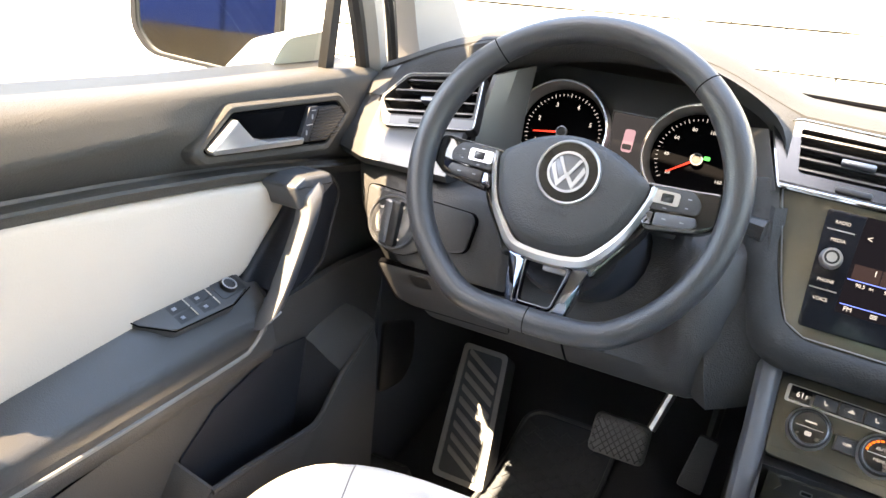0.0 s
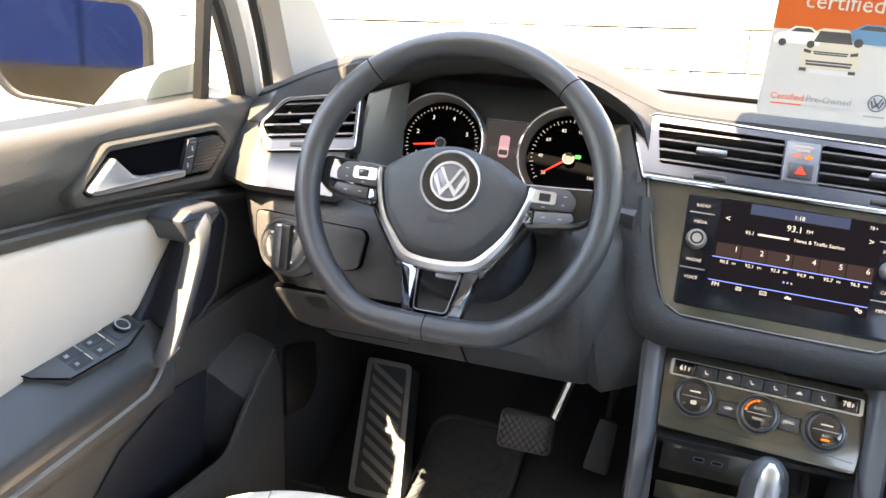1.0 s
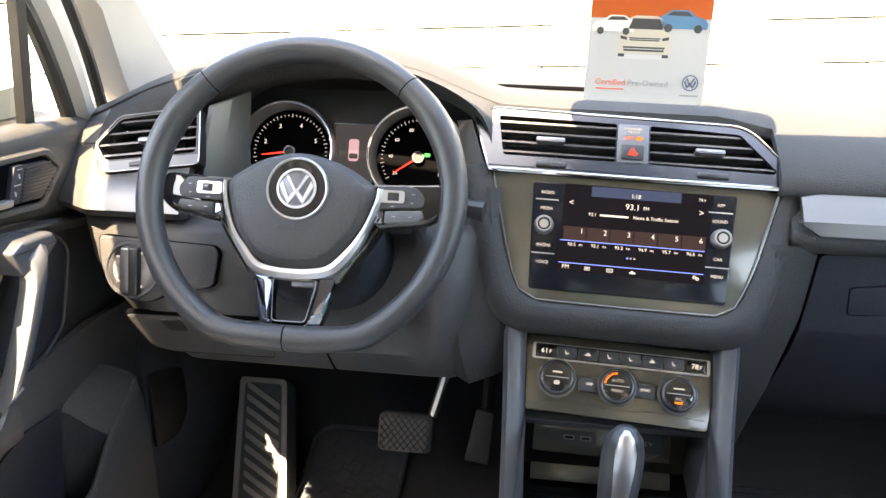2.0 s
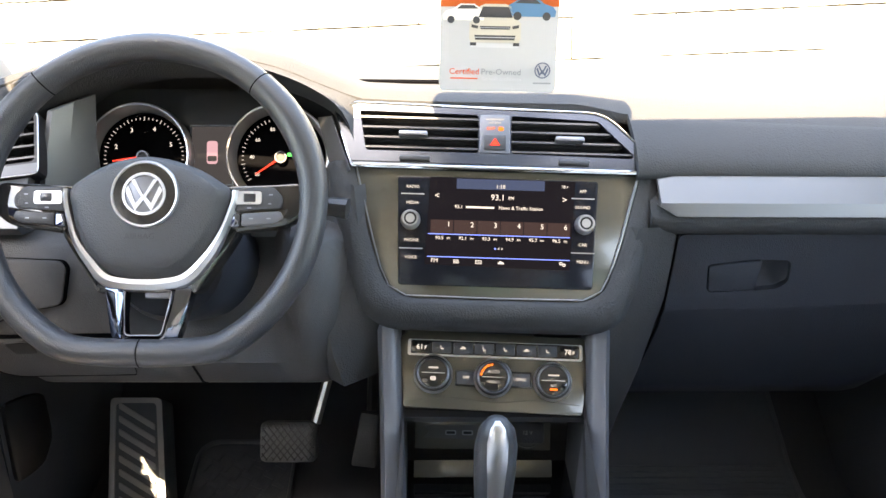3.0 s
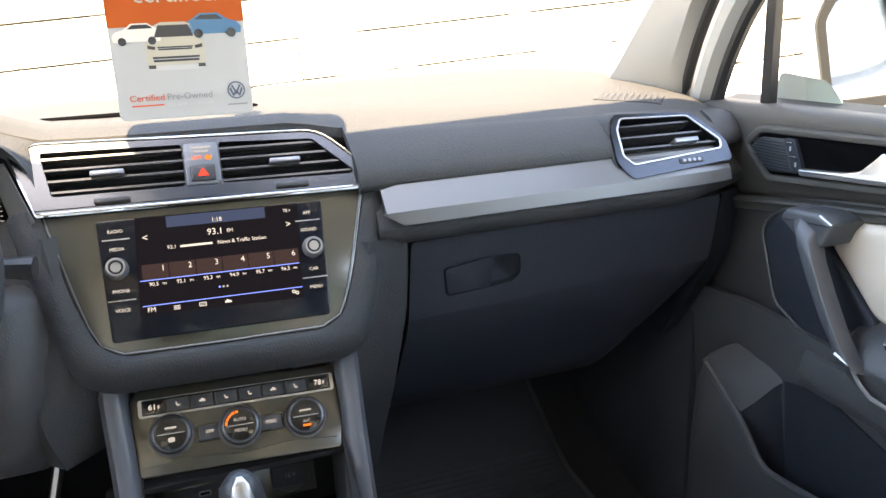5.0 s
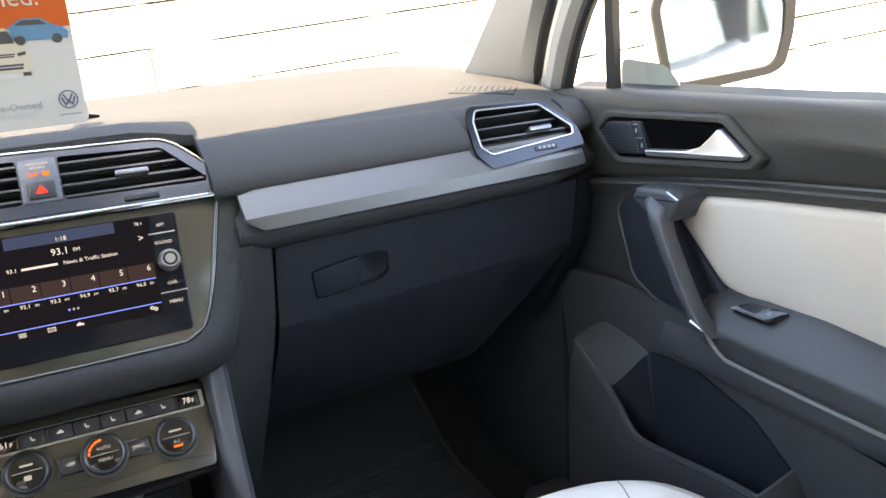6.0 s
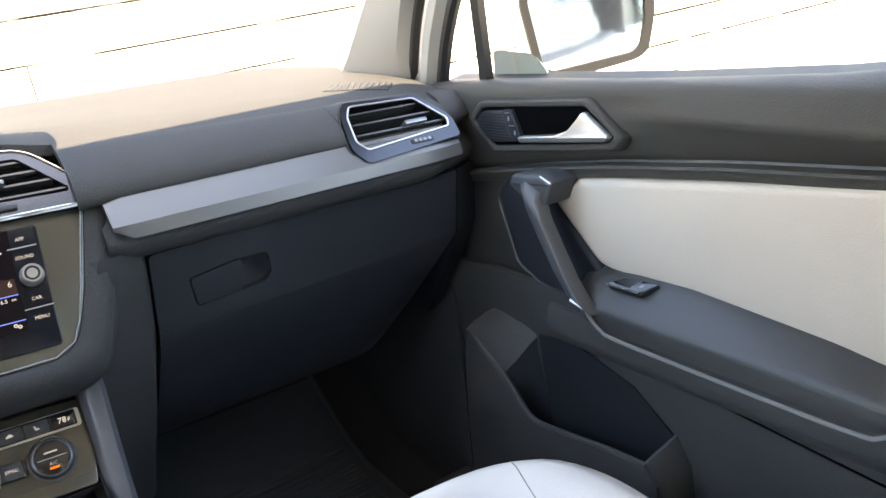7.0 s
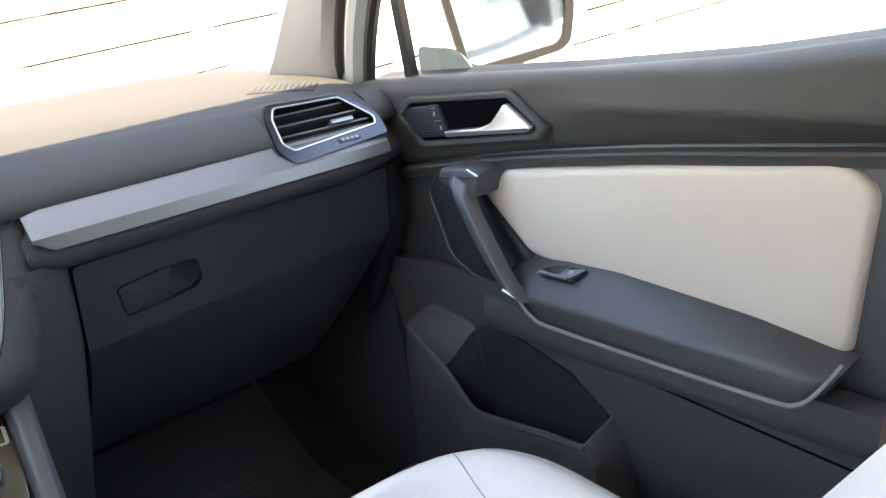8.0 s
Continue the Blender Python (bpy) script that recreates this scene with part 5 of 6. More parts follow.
letters("socket_word", "12 V", 0.007, SLOT @ Matrix.Translation((0.058, 0.001, 0.0083)), DIMSIL, sk)
part("tray_lip", prism(plane_at((-0.008, 0.90, 0.672), (0, 0.5, 0.86)), rect(0.18, 0.022), -0.01, 0.002, 0.001), BEZEL, con, "dark glossy tray lip")
part("tray_back", box((-0.118, 0.945, 0.60), (0.118, 0.96, 0.80)), BLACK, con)
part("console_top", slab([[(-0.115, 0.95, 0.655), (0.115, 0.95, 0.655)], [(-0.115, 0.78, 0.640), (0.115, 0.78, 0.640)], [(-0.115, 0.66, 0.60), (0.115, 0.66, 0.60)], [(-0.115, 0.2, 0.575), (0.115, 0.2, 0.575)]], -0.02, (0, 0, 1)), GLOSS, con, "glossy black console top")
part("start_button", lathe(Matrix.Translation((-0.085, 0.80, 0.645)) @ pose(0, 0, 0, -8), [(0.016, 0), (0.016, 0.004), (0.014, 0.006), (0.0125, 0.005), (0.0001, 0.005)], 28), CHROME, con, "chrome ringed start button")

# gear lever
gear = thing("gear_lever", (-0.012, 0.70, 0.60), "silver faced automatic gear lever with black grip", "gear lever")
GS = Matrix.Translation((-0.013, 0.705, 0.652)) @ pose(0, 0, 0, 12)
part("boot", lathe(GS, [(0.055, -0.055), (0.05, 0), (0.045, 0.02), (0.03, 0.06), (0.024, 0.10), (0.021, 0.13)], 20), WHEELLE, gear, "black leather boot")
rows = []
for h, w, d in ((0.120, 0.014, 0.014), (0.128, 0.018, 0.017), (0.150, 0.019, 0.018), (0.185, 0.0205, 0.020), (0.212, 0.0205, 0.020), (0.232, 0.0175, 0.017), (0.243, 0.011, 0.011), (0.247, 0.003, 0.003)):
    rows.append([GS @ Vector((w * math.cos(a), d * math.sin(a), h)) for a in [2 * math.pi * k / 20 for k in range(20)]])
part("grip", loft(rows, ring=True), WHEELLE, gear, "black leather grip", 60)
rows = []
for h, w, d in ((0.128, 0.0068, 0.0172), (0.150, 0.0072, 0.0185), (0.185, 0.0082, 0.0206), (0.212, 0.0096, 0.0206), (0.232, 0.0098, 0.0178), (0.2435, 0.007, 0.0115), (0.2478, 0.002, 0.004)):
    rows.append([GS @ Vector((w * k / 4, -d * math.sqrt(max(0, 1 - (w * k / 4 / max(d, w)) ** 2)) - 0.0012, h)) for k in range(-4, 5)])
part("face", slab(rows, 0.003, (0, 1, 0)), SATIN, gear, "satin silver front of the grip", 60)
part("collar", lathe(GS @ Matrix.Translation((0, 0, 0.112)), [(0.0165, 0), (0.0185, 0.002), (0.0185, 0.012), (0.0165, 0.015)], 24), CHROME, gear, "chrome collar")

# ---------------------------------------------------------------- driver's side of the dash
HX = -0.3615
# hood band and black tunnel round the dials
arch = [(-0.562, 1.030), (-0.558, 1.085), (-0.540, 1.130), (-0.495, 1.164), (-0.43, 1.182), (-0.367, 1.187), (-0.30, 1.181), (-0.25, 1.168), (-0.21, 1.150), (-0.182, 1.128), (-0.168, 1.095), (-0.166, 1.055)]
ar = smooth_line([Vector((x, 0, z)) for x, z in arch], 30)
rows = []
for p in ar:
    fy, fz = front_at(p.x)
    up_ = max(p.z + 0.008, fz - 0.004)
    rows.append([(p.x, fy + 0.004, up_), (p.x, fy - 0.008, up_ - 0.004), (p.x, 0.943, p.z + 0.004), (p.x, 0.947, p.z), (HX + (p.x - HX) * 0.97, 0.975, 1.06 + (p.z - 1.06) * 0.86), (HX + (p.x - HX) * 0.93, 1.00, 1.06 + (p.z - 1.06) * 0.80), (HX + (p.x - HX) * 0.90, 1.06, 1.06 + (p.z - 1.06) * 0.74)])
part("cluster_hood", loft(rows), SOFT, dash, "dark hood over the instruments", 60)
CLU = plane_at((HX, 1.036, 1.054), (0, 0.35, 0.937))
part("cluster_back", prism(CLU, rpoly([(-0.21, -0.085), (0.19, -0.085), (0.19, 0.09), (-0.21, 0.09)], 0.03, 4), -0.02, -0.004, 0), BLACK, dash, "black instrument panel")
part("cluster_floor", slab([[(-0.60, 0.93, 1.000), (-0.17, 0.93, 1.000)], [(-0.60, 1.06, 0.975), (-0.17, 1.06, 0.975)]], -0.02, (0, 0, 1)), BLACK, dash)
for sx, nums in ((-1, ["1", "2", "3", "4", "5", "6"]), (1, ["20", "40", "60", "80", "100", "120", "140", "160"])):
    fr = CLU @ Matrix.Translation((0.0895 * sx, 0, 0))
    gg = part("gauge", lathe(fr, [(0.066, -0.004), (0.0675, 0.012), (0.0670, 0.024), (0.0655, 0.027), (0.0635, 0.0265), (0.0585, 0.004), (0.0580, 0.0), (0.0001, 0.0)], 48), SATIN, dash, "satin ringed gauge")
    part("gauge_face", prism(fr, circle(0.0584, 48), 0.0, 0.0012), DEEP, gg)
    n = len(nums)
    for k, w in enumerate(nums):
        a = radians(205 - (225 / (n - 1)) * k) if sx < 0 else radians(215 - (250 / (n - 1)) * k)
        letters("gauge_number", w, 0.0082 if sx < 0 else 0.0064, fr @ Matrix.Translation((0.0385 * math.cos(a), 0.0385 * math.sin(a), 0.0014)), LITSOFT, gg)
    tk = bmesh.new()
    for k in range(41):
        a = radians(215 - 250 / 40 * k)
        prism(fr @ pose(0.0505 * math.cos(a), 0.0505 * math.sin(a), 0, 0, 0, math.degrees(a)), rect(0.005 if k % 4 == 0 else 0.0026, 0.0009), 0.0012, 0.0016, 0, tk)
    part("scale", tk, LITDIM, gg)
    a = radians(188 if sx < 0 else 214)
    part("needle", prism(fr @ pose(0, 0, 0, 0, 0, math.degrees(a)), [(0.004, -0.0012), (0.040, -0.0006), (0.040, 0.0006), (0.004, 0.0012)], 0.004, 0.005), LITRED, gg, "red needle")
    part("hub_cap", lathe(fr, [(0.0075, 0.0012), (0.0075, 0.007), (0.0068, 0.008), (0.0055, 0.008), (0.005, 0.0074), (0.0001, 0.0074)], 24), BLACK, gg)
    part("hub_ring", ringplate(fr, circle(0.0078, 24), circle(0.0062, 24), 0.006, 0.0084), DIMSIL, gg)
part("warning_lamp", prism(CLU @ Matrix.Translation((0.0895, 0, 0)), rpoly(rect(0.008, 0.005, 0.0115, 0.004), 0.0015, 2), 0.0012, 0.0016), LITGREEN, dash)
mid = part("info_display", prism(CLU, rpoly([(-0.026, -0.035), (0.026, -0.035), (0.027, 0.040), (-0.027, 0.040)], 0.002, 2), 0, 0.004, 0.001), LCDGREY, dash, "small dark display")
part("display_edge", ringplate(CLU, [(-0.028, -0.037), (0.028, -0.037), (0.029, 0.042), (-0.029, 0.042)], [(-0.0265, -0.0355), (0.0265, -0.0355), (0.0275, 0.0405), (-0.0275, 0.0405)], 0.003, 0.006), DIMSIL, mid)
part("car_symbol", prism(CLU, rpoly(rect(0.014, 0.030, 0, 0.006), 0.004, 3), 0.004, 0.0044), LITPINK, mid)
part("car_symbol_roof", prism(CLU, rpoly(rect(0.012, 0.007, 0, -0.002), 0.002, 3), 0.0044, 0.0047), LCDGREY, mid)

# left vent and its surround
VL = plane_at((-0.588, 0.914, 1.086), (0, 0.55, 0.83), 8) @ Matrix.Diagonal((1.03, 1.03, 1, 1))
lo_ = rpoly([(-0.070, 0.004), (-0.040, 0.034), (0.055, 0.038), (0.055, -0.018), (-0.058, -0.018)], 0.006, 3)
lo_out = rpoly([(-0.074, 0.004), (-0.043, 0.039), (0.060, 0.043), (0.060, -0.034), (-0.061, -0.034)], 0.008, 3)
lv = part("left_vent_frame", holed(VL, lo_out, [lo_], -0.02, 0.0), BLACK, dash, "black frame of the side vent with silver edge", 20)
part("lower_band", prism(VL, [(-0.059, -0.0205), (0.058, -0.0205), (0.058, -0.0325), (-0.059, -0.0325)], 0, 0.0012), RAIL, lv)
part("frame_edge", tube([VL @ Vector((p.x * 0.985, p.y * 0.975, 0.0003)) for p in lo_out], 0.0008, 6, closed=True), SATIN, lv)
vent("vent_opening", VL, lo_out, lo_, 4, lv, (0.0, 0.004))
part("thumb_wheel", prism(VL, rpoly(rect(0.030, 0.006, -0.012, -0.0265), 0.002, 2), -0.01, 0.003, 0.001), BLACK, lv)
# face of the driver's end, shaped round the vent
def on_vent(x, ly):
    lx = ((x + 0.588) / 1.03 + ly * math.sin(radians(8))) / math.cos(radians(8))
    return lx, VL @ Vector((lx, ly, -0.003))


rows = []
for x in [-0.722 + 0.0574 * k / 7 for k in range(8)] + [-0.6645 + 0.1295 * k / 14 for k in range(15)]:
    y, z = front_at(x)
    b = max(0, -x - 0.655) * 0.6
    lx = on_vent(x, 0.02)[0]
    hole = x > -0.665
    up = curve_at(lx, [(-0.08, 0.006), (-0.074, 0.006), (-0.043, 0.0405), (0.062, 0.0445)]) if hole else 0.006
    dn = curve_at(lx, [(-0.08, 0.003), (-0.074, 0.003), (-0.061, -0.0355), (0.062, -0.0355)]) if hole else -0.004
    pt, pb = on_vent(x, up)[1], on_vent(x, dn)[1]
    o = 0.05 if hole else 0.002
    md = (Vector((x, y - 0.002, z - 0.008)) + Vector((x, pt.y + b, pt.z))) / 2 + Vector((0, -0.003, 0.002))
    rows.append([(x, y + 0.012, z - 0.002), (x, y - 0.002, z - 0.008), md, (x, pt.y + b, pt.z), (x, pt.y + b + o, pt.z - 0.001), (x, pb.y + b + o, pb.z + 0.001), (x, pb.y + b, pb.z), (x, 0.876 + b, 1.036), (x, 0.866 + b, 1.026), (x, 0.858 + b, 1.012), (x, 0.866 + b, 1.002), (x, 0.90 + b, 0.998)])
part("driver_face", slab([r[:5] for r in rows[8:]], 0.02, (0, 1, 0)), SOFT, dash, "soft charcoal face above the driver's vent", 60)
part("driver_trim", slab([r[5:10] for r in rows[8:]], 0.02, (0, 1, 0)), SILVER, dash, "brushed silver trim under the driver's vent", 60)
part("driver_trim_end", slab([r[:10] for r in rows[:8]], 0.02, (0, 1, 0)), SILVER, dash, "brushed silver end of the driver's trim", 60)
part("trim_underside", slab([r[9:] for r in rows], 0.02, (0, 1, 0)), SOFT, dash)
# wing panels beside the dials
part("wing_panel", slab([[(-0.530, 0.922, 1.040), (-0.526, 0.936, 1.085), (-0.520, 0.950, 1.128)], [(-0.512, 0.945, 1.034), (-0.508, 0.955, 1.085), (-0.500, 0.964, 1.136)], [(-0.492, 0.990, 1.028), (-0.490, 0.990, 1.085), (-0.484, 0.990, 1.142)]], -0.006, (1, 0, 0)), SILVER, dash, "silver wing beside the dials", 20)
part("wing_edge", tube([(-0.550, 0.916, 1.040), (-0.500, 0.940, 1.028), (-0.44, 0.950, 1.022)], 0.002, 6), SATIN, dash)
part("wing_panel", slab([[(-0.194, 0.955, 1.122), (-0.170, 0.915, 1.066)], [(-0.215, 0.985, 1.115), (-0.195, 0.95, 1.050)], [(-0.215, 1.02, 1.10), (-0.20, 1.0, 1.04)]], 0.005, (0, 1, 0)), SILVER, dash, "silver wing beside the dials")

# knee panel
rows = []
for k in range(25):
    x = -0.665 + 0.515 * k / 24
    e = max(0, -x - 0.60) * 0.55
    w = max(0, min(1, (x + 0.222) / 0.072))
    e += 0.046 * w * w * (3 - 2 * w)
    c = 0.075 * max(0, min(1, (0.440 + x) / 0.03, (-0.232 - x) / 0.03)) if -0.44 < x < -0.232 else 0.0
    def kx(left):
        return -0.15 + (x + 0.15) * (left + 0.15) / (-0.665 + 0.15)
    rows.append([(kx(-0.690), 0.905 + e, 1.000), (kx(-0.686), 0.874 + e + c, 0.994), (kx(-0.682), 0.866 + e + c, 0.986), (kx(-0.668), 0.853 + e + c, 0.94), (kx(-0.645), 0.846 + e * 1.2 + c * 0.9, 0.900), (kx(-0.642), 0.848 + e * 1.2 + c * 0.9, 0.890), (kx(-0.622), 0.866 + e * 1.2, 0.843), (kx(-0.604), 0.884 + e * 1.2, 0.808), (kx(-0.602), 0.90 + e, 0.798), (kx(-0.61), 0.96, 0.794)])
part("knee_panel", slab(rows, 0.015, (0, 1, 0)), HARD, dash, "grained charcoal knee panel", 60)
rows = []
for z, x0, x1, y0, y1 in ((1.05, -0.165, -0.20, 0.905, 0.99), (0.985, -0.158, -0.205, 0.888, 0.93), (0.95, -0.150, -0.205, 0.885, 0.90), (0.90, -0.137, -0.20, 0.885, 0.87), (0.85, -0.130, -0.19, 0.90, 0.862), (0.81, -0.128, -0.18, 0.92, 0.868)):
    rows.append([(x0 + 0.012, y0 + 0.012, z), (x0, y0, z), (x0 * 0.6 + x1 * 0.4, y0 * 0.6 + y1 * 0.4 - 0.003, z), (x1, y1, z), (x1 - 0.02, y1 + 0.02, z)])
part("side_filler", loft(rows), SOFT, dash, "dark curved panel beside the console", 50)
KNE = plane_at((-0.40, 0.8635, 0.853), (0, -0.43, 0.90))
flap = rpoly([(-0.212, 0.034), (-0.030, 0.038), (-0.030, -0.032), (-0.170, -0.036), (-0.194, -0.028)], [0.008, 0.004, 0.004, 0.006, 0.01], 3)
part("flap_seam", ringplate(KNE, [Vector((p.x * 1.010 - 0.0004, p.y + (0.0018 if p.y > 0 else -0.0018))) for p in flap], flap, -0.004, 0.0032), DEEP, dash, "dark seam round the storage flap")
part("storage_flap", prism(KNE, flap, -0.004, 0.0038, 0.0015), HARD, dash, "dark storage flap")
part("flap_grip", prism(KNE, rpoly([(-0.168, 0.026), (-0.140, 0.029), (-0.135, 0.010), (-0.160, 0.008)], 0.003, 2), 0.003, 0.0046), BLACK, dash)
LSW = plane_at((-0.590, 0.8515, 0.945), (0, 0.25, 0.97))
plate = rpoly([(-0.050, 0.036), (0.098, 0.030), (0.104, 0.022), (0.098, -0.020), (0.040, -0.030), (0.022, -0.042), (-0.004, -0.044), (-0.030, -0.030), (-0.046, -0.004)], [0.008, 0.008, 0.006, 0.010, 0.006, 0.016, 0.016, 0.016, 0.02], 4)
part("plate_seam", prism(LSW, [p * 1.022 for p in plate], -0.01, 0.0026), DEEP, dash, "dark seam round the light switch plate")
part("switch_plate", prism(LSW, plate, -0.01, 0.0045, 0.002), HARD, dash, "dark light switch plate")
LSC = LSW @ Matrix.Translation((-0.004, -0.004, 0.0045))
ls = part("light_switch", lathe(LSC, [(0.036, -0.002), (0.036, 0.002), (0.034, 0.0045), (0.031, 0.004), (0.030, 0.002), (0.0001, 0.002)], 40), HARD, dash, "round light switch with bright ring")
part("switch_ring", lathe(LSC, [(0.0345, 0.0035), (0.0340, 0.0056), (0.0318, 0.0056), (0.0312, 0.0035)], 40), DIMSIL, ls)
part("switch_face", lathe(LSC, [(0.030, 0.0015), (0.029, 0.0034), (0.0001, 0.0040)], 36), ACCENT, ls, "grey switch face")
part("switch_grip", prism(LSC, rpoly([(-0.001, -0.031), (0.012, -0.031), (0.012, 0.028), (-0.001, 0.028)], 0.004, 4), 0.002, 0.013, 0.003), BLACK, ls)
part("switch_bar", prism(LSC, rpoly([(-0.013, -0.029), (-0.001, -0.029), (-0.001, 0.027), (-0.013, 0.027)], 0.003, 3), 0.002, 0.010, 0.003), DIMSIL, ls)
for k in range(4):
    a = radians(60 + 80 * k)
    part("switch_mark", prism(LSC @ pose(0.0235 * math.cos(a), 0.0235 * math.sin(a), 0), rpoly(rect(0.0045, 0.003), 0.001, 1), 0.003, 0.0048), LITDIM, ls)
# seam down to the lower edge of the knee panel
part("panel_seam", tube([(-0.362, 0.864, 0.846), (-0.359, 0.872, 0.830), (-0.355, 0.883, 0.809), (-0.354, 0.90, 0.7975)], 0.0014, 6), DEEP, dash)
# steering column cover
rows = []
for f, r in ((0, 0.058), (0.1, 0.066), (0.4, 0.070), (1, 0.078)):
    c = Vector((-0.362, 0.825 + 0.18 * f, 0.985 - 0.06 * f))
    rows.append([c + Vector((r * 1.05 * math.cos(a), r * 0.25 * math.sin(a), r * math.sin(a))) for a in [2 * math.pi * k / 24 for k in range(24)]])
part("column_cover", loft(rows, ring=True), LOWER, dash, "black steering column cover", 60)
part("stalk", tube([(-0.30, 0.88, 1.02), (-0.22, 0.87, 1.04), (-0.168, 0.862, 1.035)], [0.008, 0.008, 0.012], 10), BLACK, dash, "black column stalk")

# right vent
ro = rpoly([(-0.079, 0.028), (-0.068, 0.046), (0.040, 0.041), (0.078, -0.002), (0.078, -0.030), (-0.068, -0.043), (-0.083, -0.020)], [0.006, 0.006, 0.01, 0.008, 0.006, 0.006, 0.008], 3)
ri = rpoly([(-0.069, 0.024), (-0.061, 0.038), (0.032, 0.035), (0.068, -0.002), (0.065, -0.013), (-0.060, -0.024), (-0.071, -0.012)], [0.004] * 7, 3)
rv = part("right_vent_frame", holed(VR, ro, [ri], -0.045, 0.002), VENTSIL, dash, "silver frame of the side vent", 20)
part("vent_surround", holed(VR, [p * 1.035 for p in ro], [[p * 1.004 for p in ro]], -0.03, -0.002), SOFT, dash, "soft surround of the side vent")
part("frame_edge", tube([VR @ Vector((p.x * 1.02, p.y * 1.03, 0.0024)) for p in ri], 0.0012, 6, closed=True), SATIN, rv)
vent("vent_opening", VR, ro, ri, 4, rv, (0.022, 0.003))
part("thumb_wheel", prism(VR, rpoly(rect(0.034, 0.007, 0.018, -0.0262), 0.002, 2), -0.01, 0.0035, 0.001), BLACK, rv)
for k in range(4):
    part("wheel_rib", prism(VR, rpoly(rect(0.0045, 0.0040, 0.0075 + 0.007 * k, -0.0262), 0.0008, 1), 0.0035, 0.0046), DIMSIL, rv)
# screen demister slot on top, with its ribs
def top_z(x, yy):
    y, z = front_at(x)
    return curve_at(yy, [(y, z - 0.011), (y + 0.02, z - 0.003), (y + 0.05, z + 0.004), (1.10, 1.147 * 0.5 + z * 0.5)])


slot_rows = []
for k in range(12):
    x, yy = 0.514 + 0.0078 * k, 1.010 - 0.0028 * k
    slot_rows.append([(x + 0.0085 * j, yy + 0.0095 * j, top_z(x + 0.0085 * j, yy + 0.0095 * j) + 0.0011) for j in range(4)])
ds = part("demister_slot", slab(slot_rows, -0.004, (0, 0, 1)), LOWER, dash, "narrow demister slot")
for k in range(11):
    x, yy = 0.5155 + 0.0078 * k, 1.0095 - 0.0028 * k
    part("slot_rib", slab([[(x + 0.0085 * j, yy + 0.0095 * j, top_z(x + 0.0085 * j, yy + 0.0095 * j) + 0.0016) for j in range(4)], [(x + 0.0050 + 0.0085 * j, yy - 0.0016 + 0.0095 * j, top_z(x + 0.0050 + 0.0085 * j, yy - 0.0016 + 0.0095 * j) + 0.0016) for j in range(4)]], -0.003, (0, 0, 1)), SOFT, ds)
part("screen_slot", slab([[(-0.20, 1.09, 1.1442), (0.08, 1.09, 1.1427)], [(-0.19, 1.108, 1.1449), (0.07, 1.108, 1.1435)]], 0.0025, (0, 0, 1)), DEEP, dash, "dark demister slot")

# ---------------------------------------------------------------- steering wheel
wheel = thing("steering_wheel", WHL @ Vector((0, 0, -0.06)), "black leather flat-bottomed steering wheel with silver spokes", "steering wheel")
N = 96
path, rad_ = [], 0.170
for k in range(N):
    a = 2 * math.pi * k / N
    x, y = rad_ * math.sin(a), rad_ * math.cos(a)
    fl = -0.164
    if y < fl + 0.02:
        y = fl + 0.02 - (1 - math.exp(-(fl + 0.02 - y) / 0.012)) * 0.014
    path.append(WHL @ Vector((x * 1.005, y * (0.955 if y > 0 else 1.0), 0.004)))
rows = []
zx = WHL.to_3x3() @ Vector((0, 0, 1))
for k in range(N + 1):
    p, c = path[k % N], WHL @ Vector((0, 0, 0.004))
    out = (p - c).normalized()
    a = 2 * math.pi * (k % N) / N
    fat = 1.0 + 0.10 * math.exp(-((abs(math.degrees(a if a < math.pi else a - 2 * math.pi)) - 62) / 16) ** 2)
    rows.append([p + out * 0.0145 * fat * math.cos(b) + zx * 0.0165 * fat * math.sin(b) for b in [2 * math.pi * j / 16 for j in range(16)]])
bm = loft(rows, ring=True, caps=False)
bmesh.ops.remove_doubles(bm, verts=bm.verts, dist=1e-6)
rim = part("rim", bm, WHEELLE, wheel, "black leather rim", 80)
for deg in (40, -40, 180):
    k = int(round((deg % 360) / 360 * N)) % N
    p, c = path[k], WHL @ Vector((0, 0, 0.004))
    out = (p - c).normalized()
    t = out.cross(zx)
    part("rim_seam", loft([[p + t * dd + out * 0.0150 * 1.0 * math.cos(b) + zx * 0.0170 * math.sin(b) for b in [2 * math.pi * j / 16 for j in range(16)]] for dd in (-0.0007, 0.0007)], ring=True, caps=False), DEEP, rim)
padp = rpoly([(-0.083, 0.012), (-0.045, 0.038), (0.0, 0.048), (0.048, 0.036), (0.088, 0.010), (0.072, -0.040), (0.040, -0.078), (0.0, -0.084), (-0.040, -0.078), (-0.070, -0.042)], [0.012, 0.03, 0.03, 0.03, 0.012, 0.03, 0.02, 0.02, 0.02, 0.03], 5)
rows = [[WHL @ Vector((p.x * k, p.y * k, d)) for p in padp] for k, d in ((1.0, -0.03), (1.0, -0.002), (0.985, 0.004), (0.925, 0.0085), (0.900, 0.0125), (0.86, 0.0150), (0.75, 0.0172), (0.4, 0.020), (0.05, 0.021))]
hubpad = part("airbag_pad", loft(rows, ring=True), HARD, wheel, "dark grained airbag cover", 60)
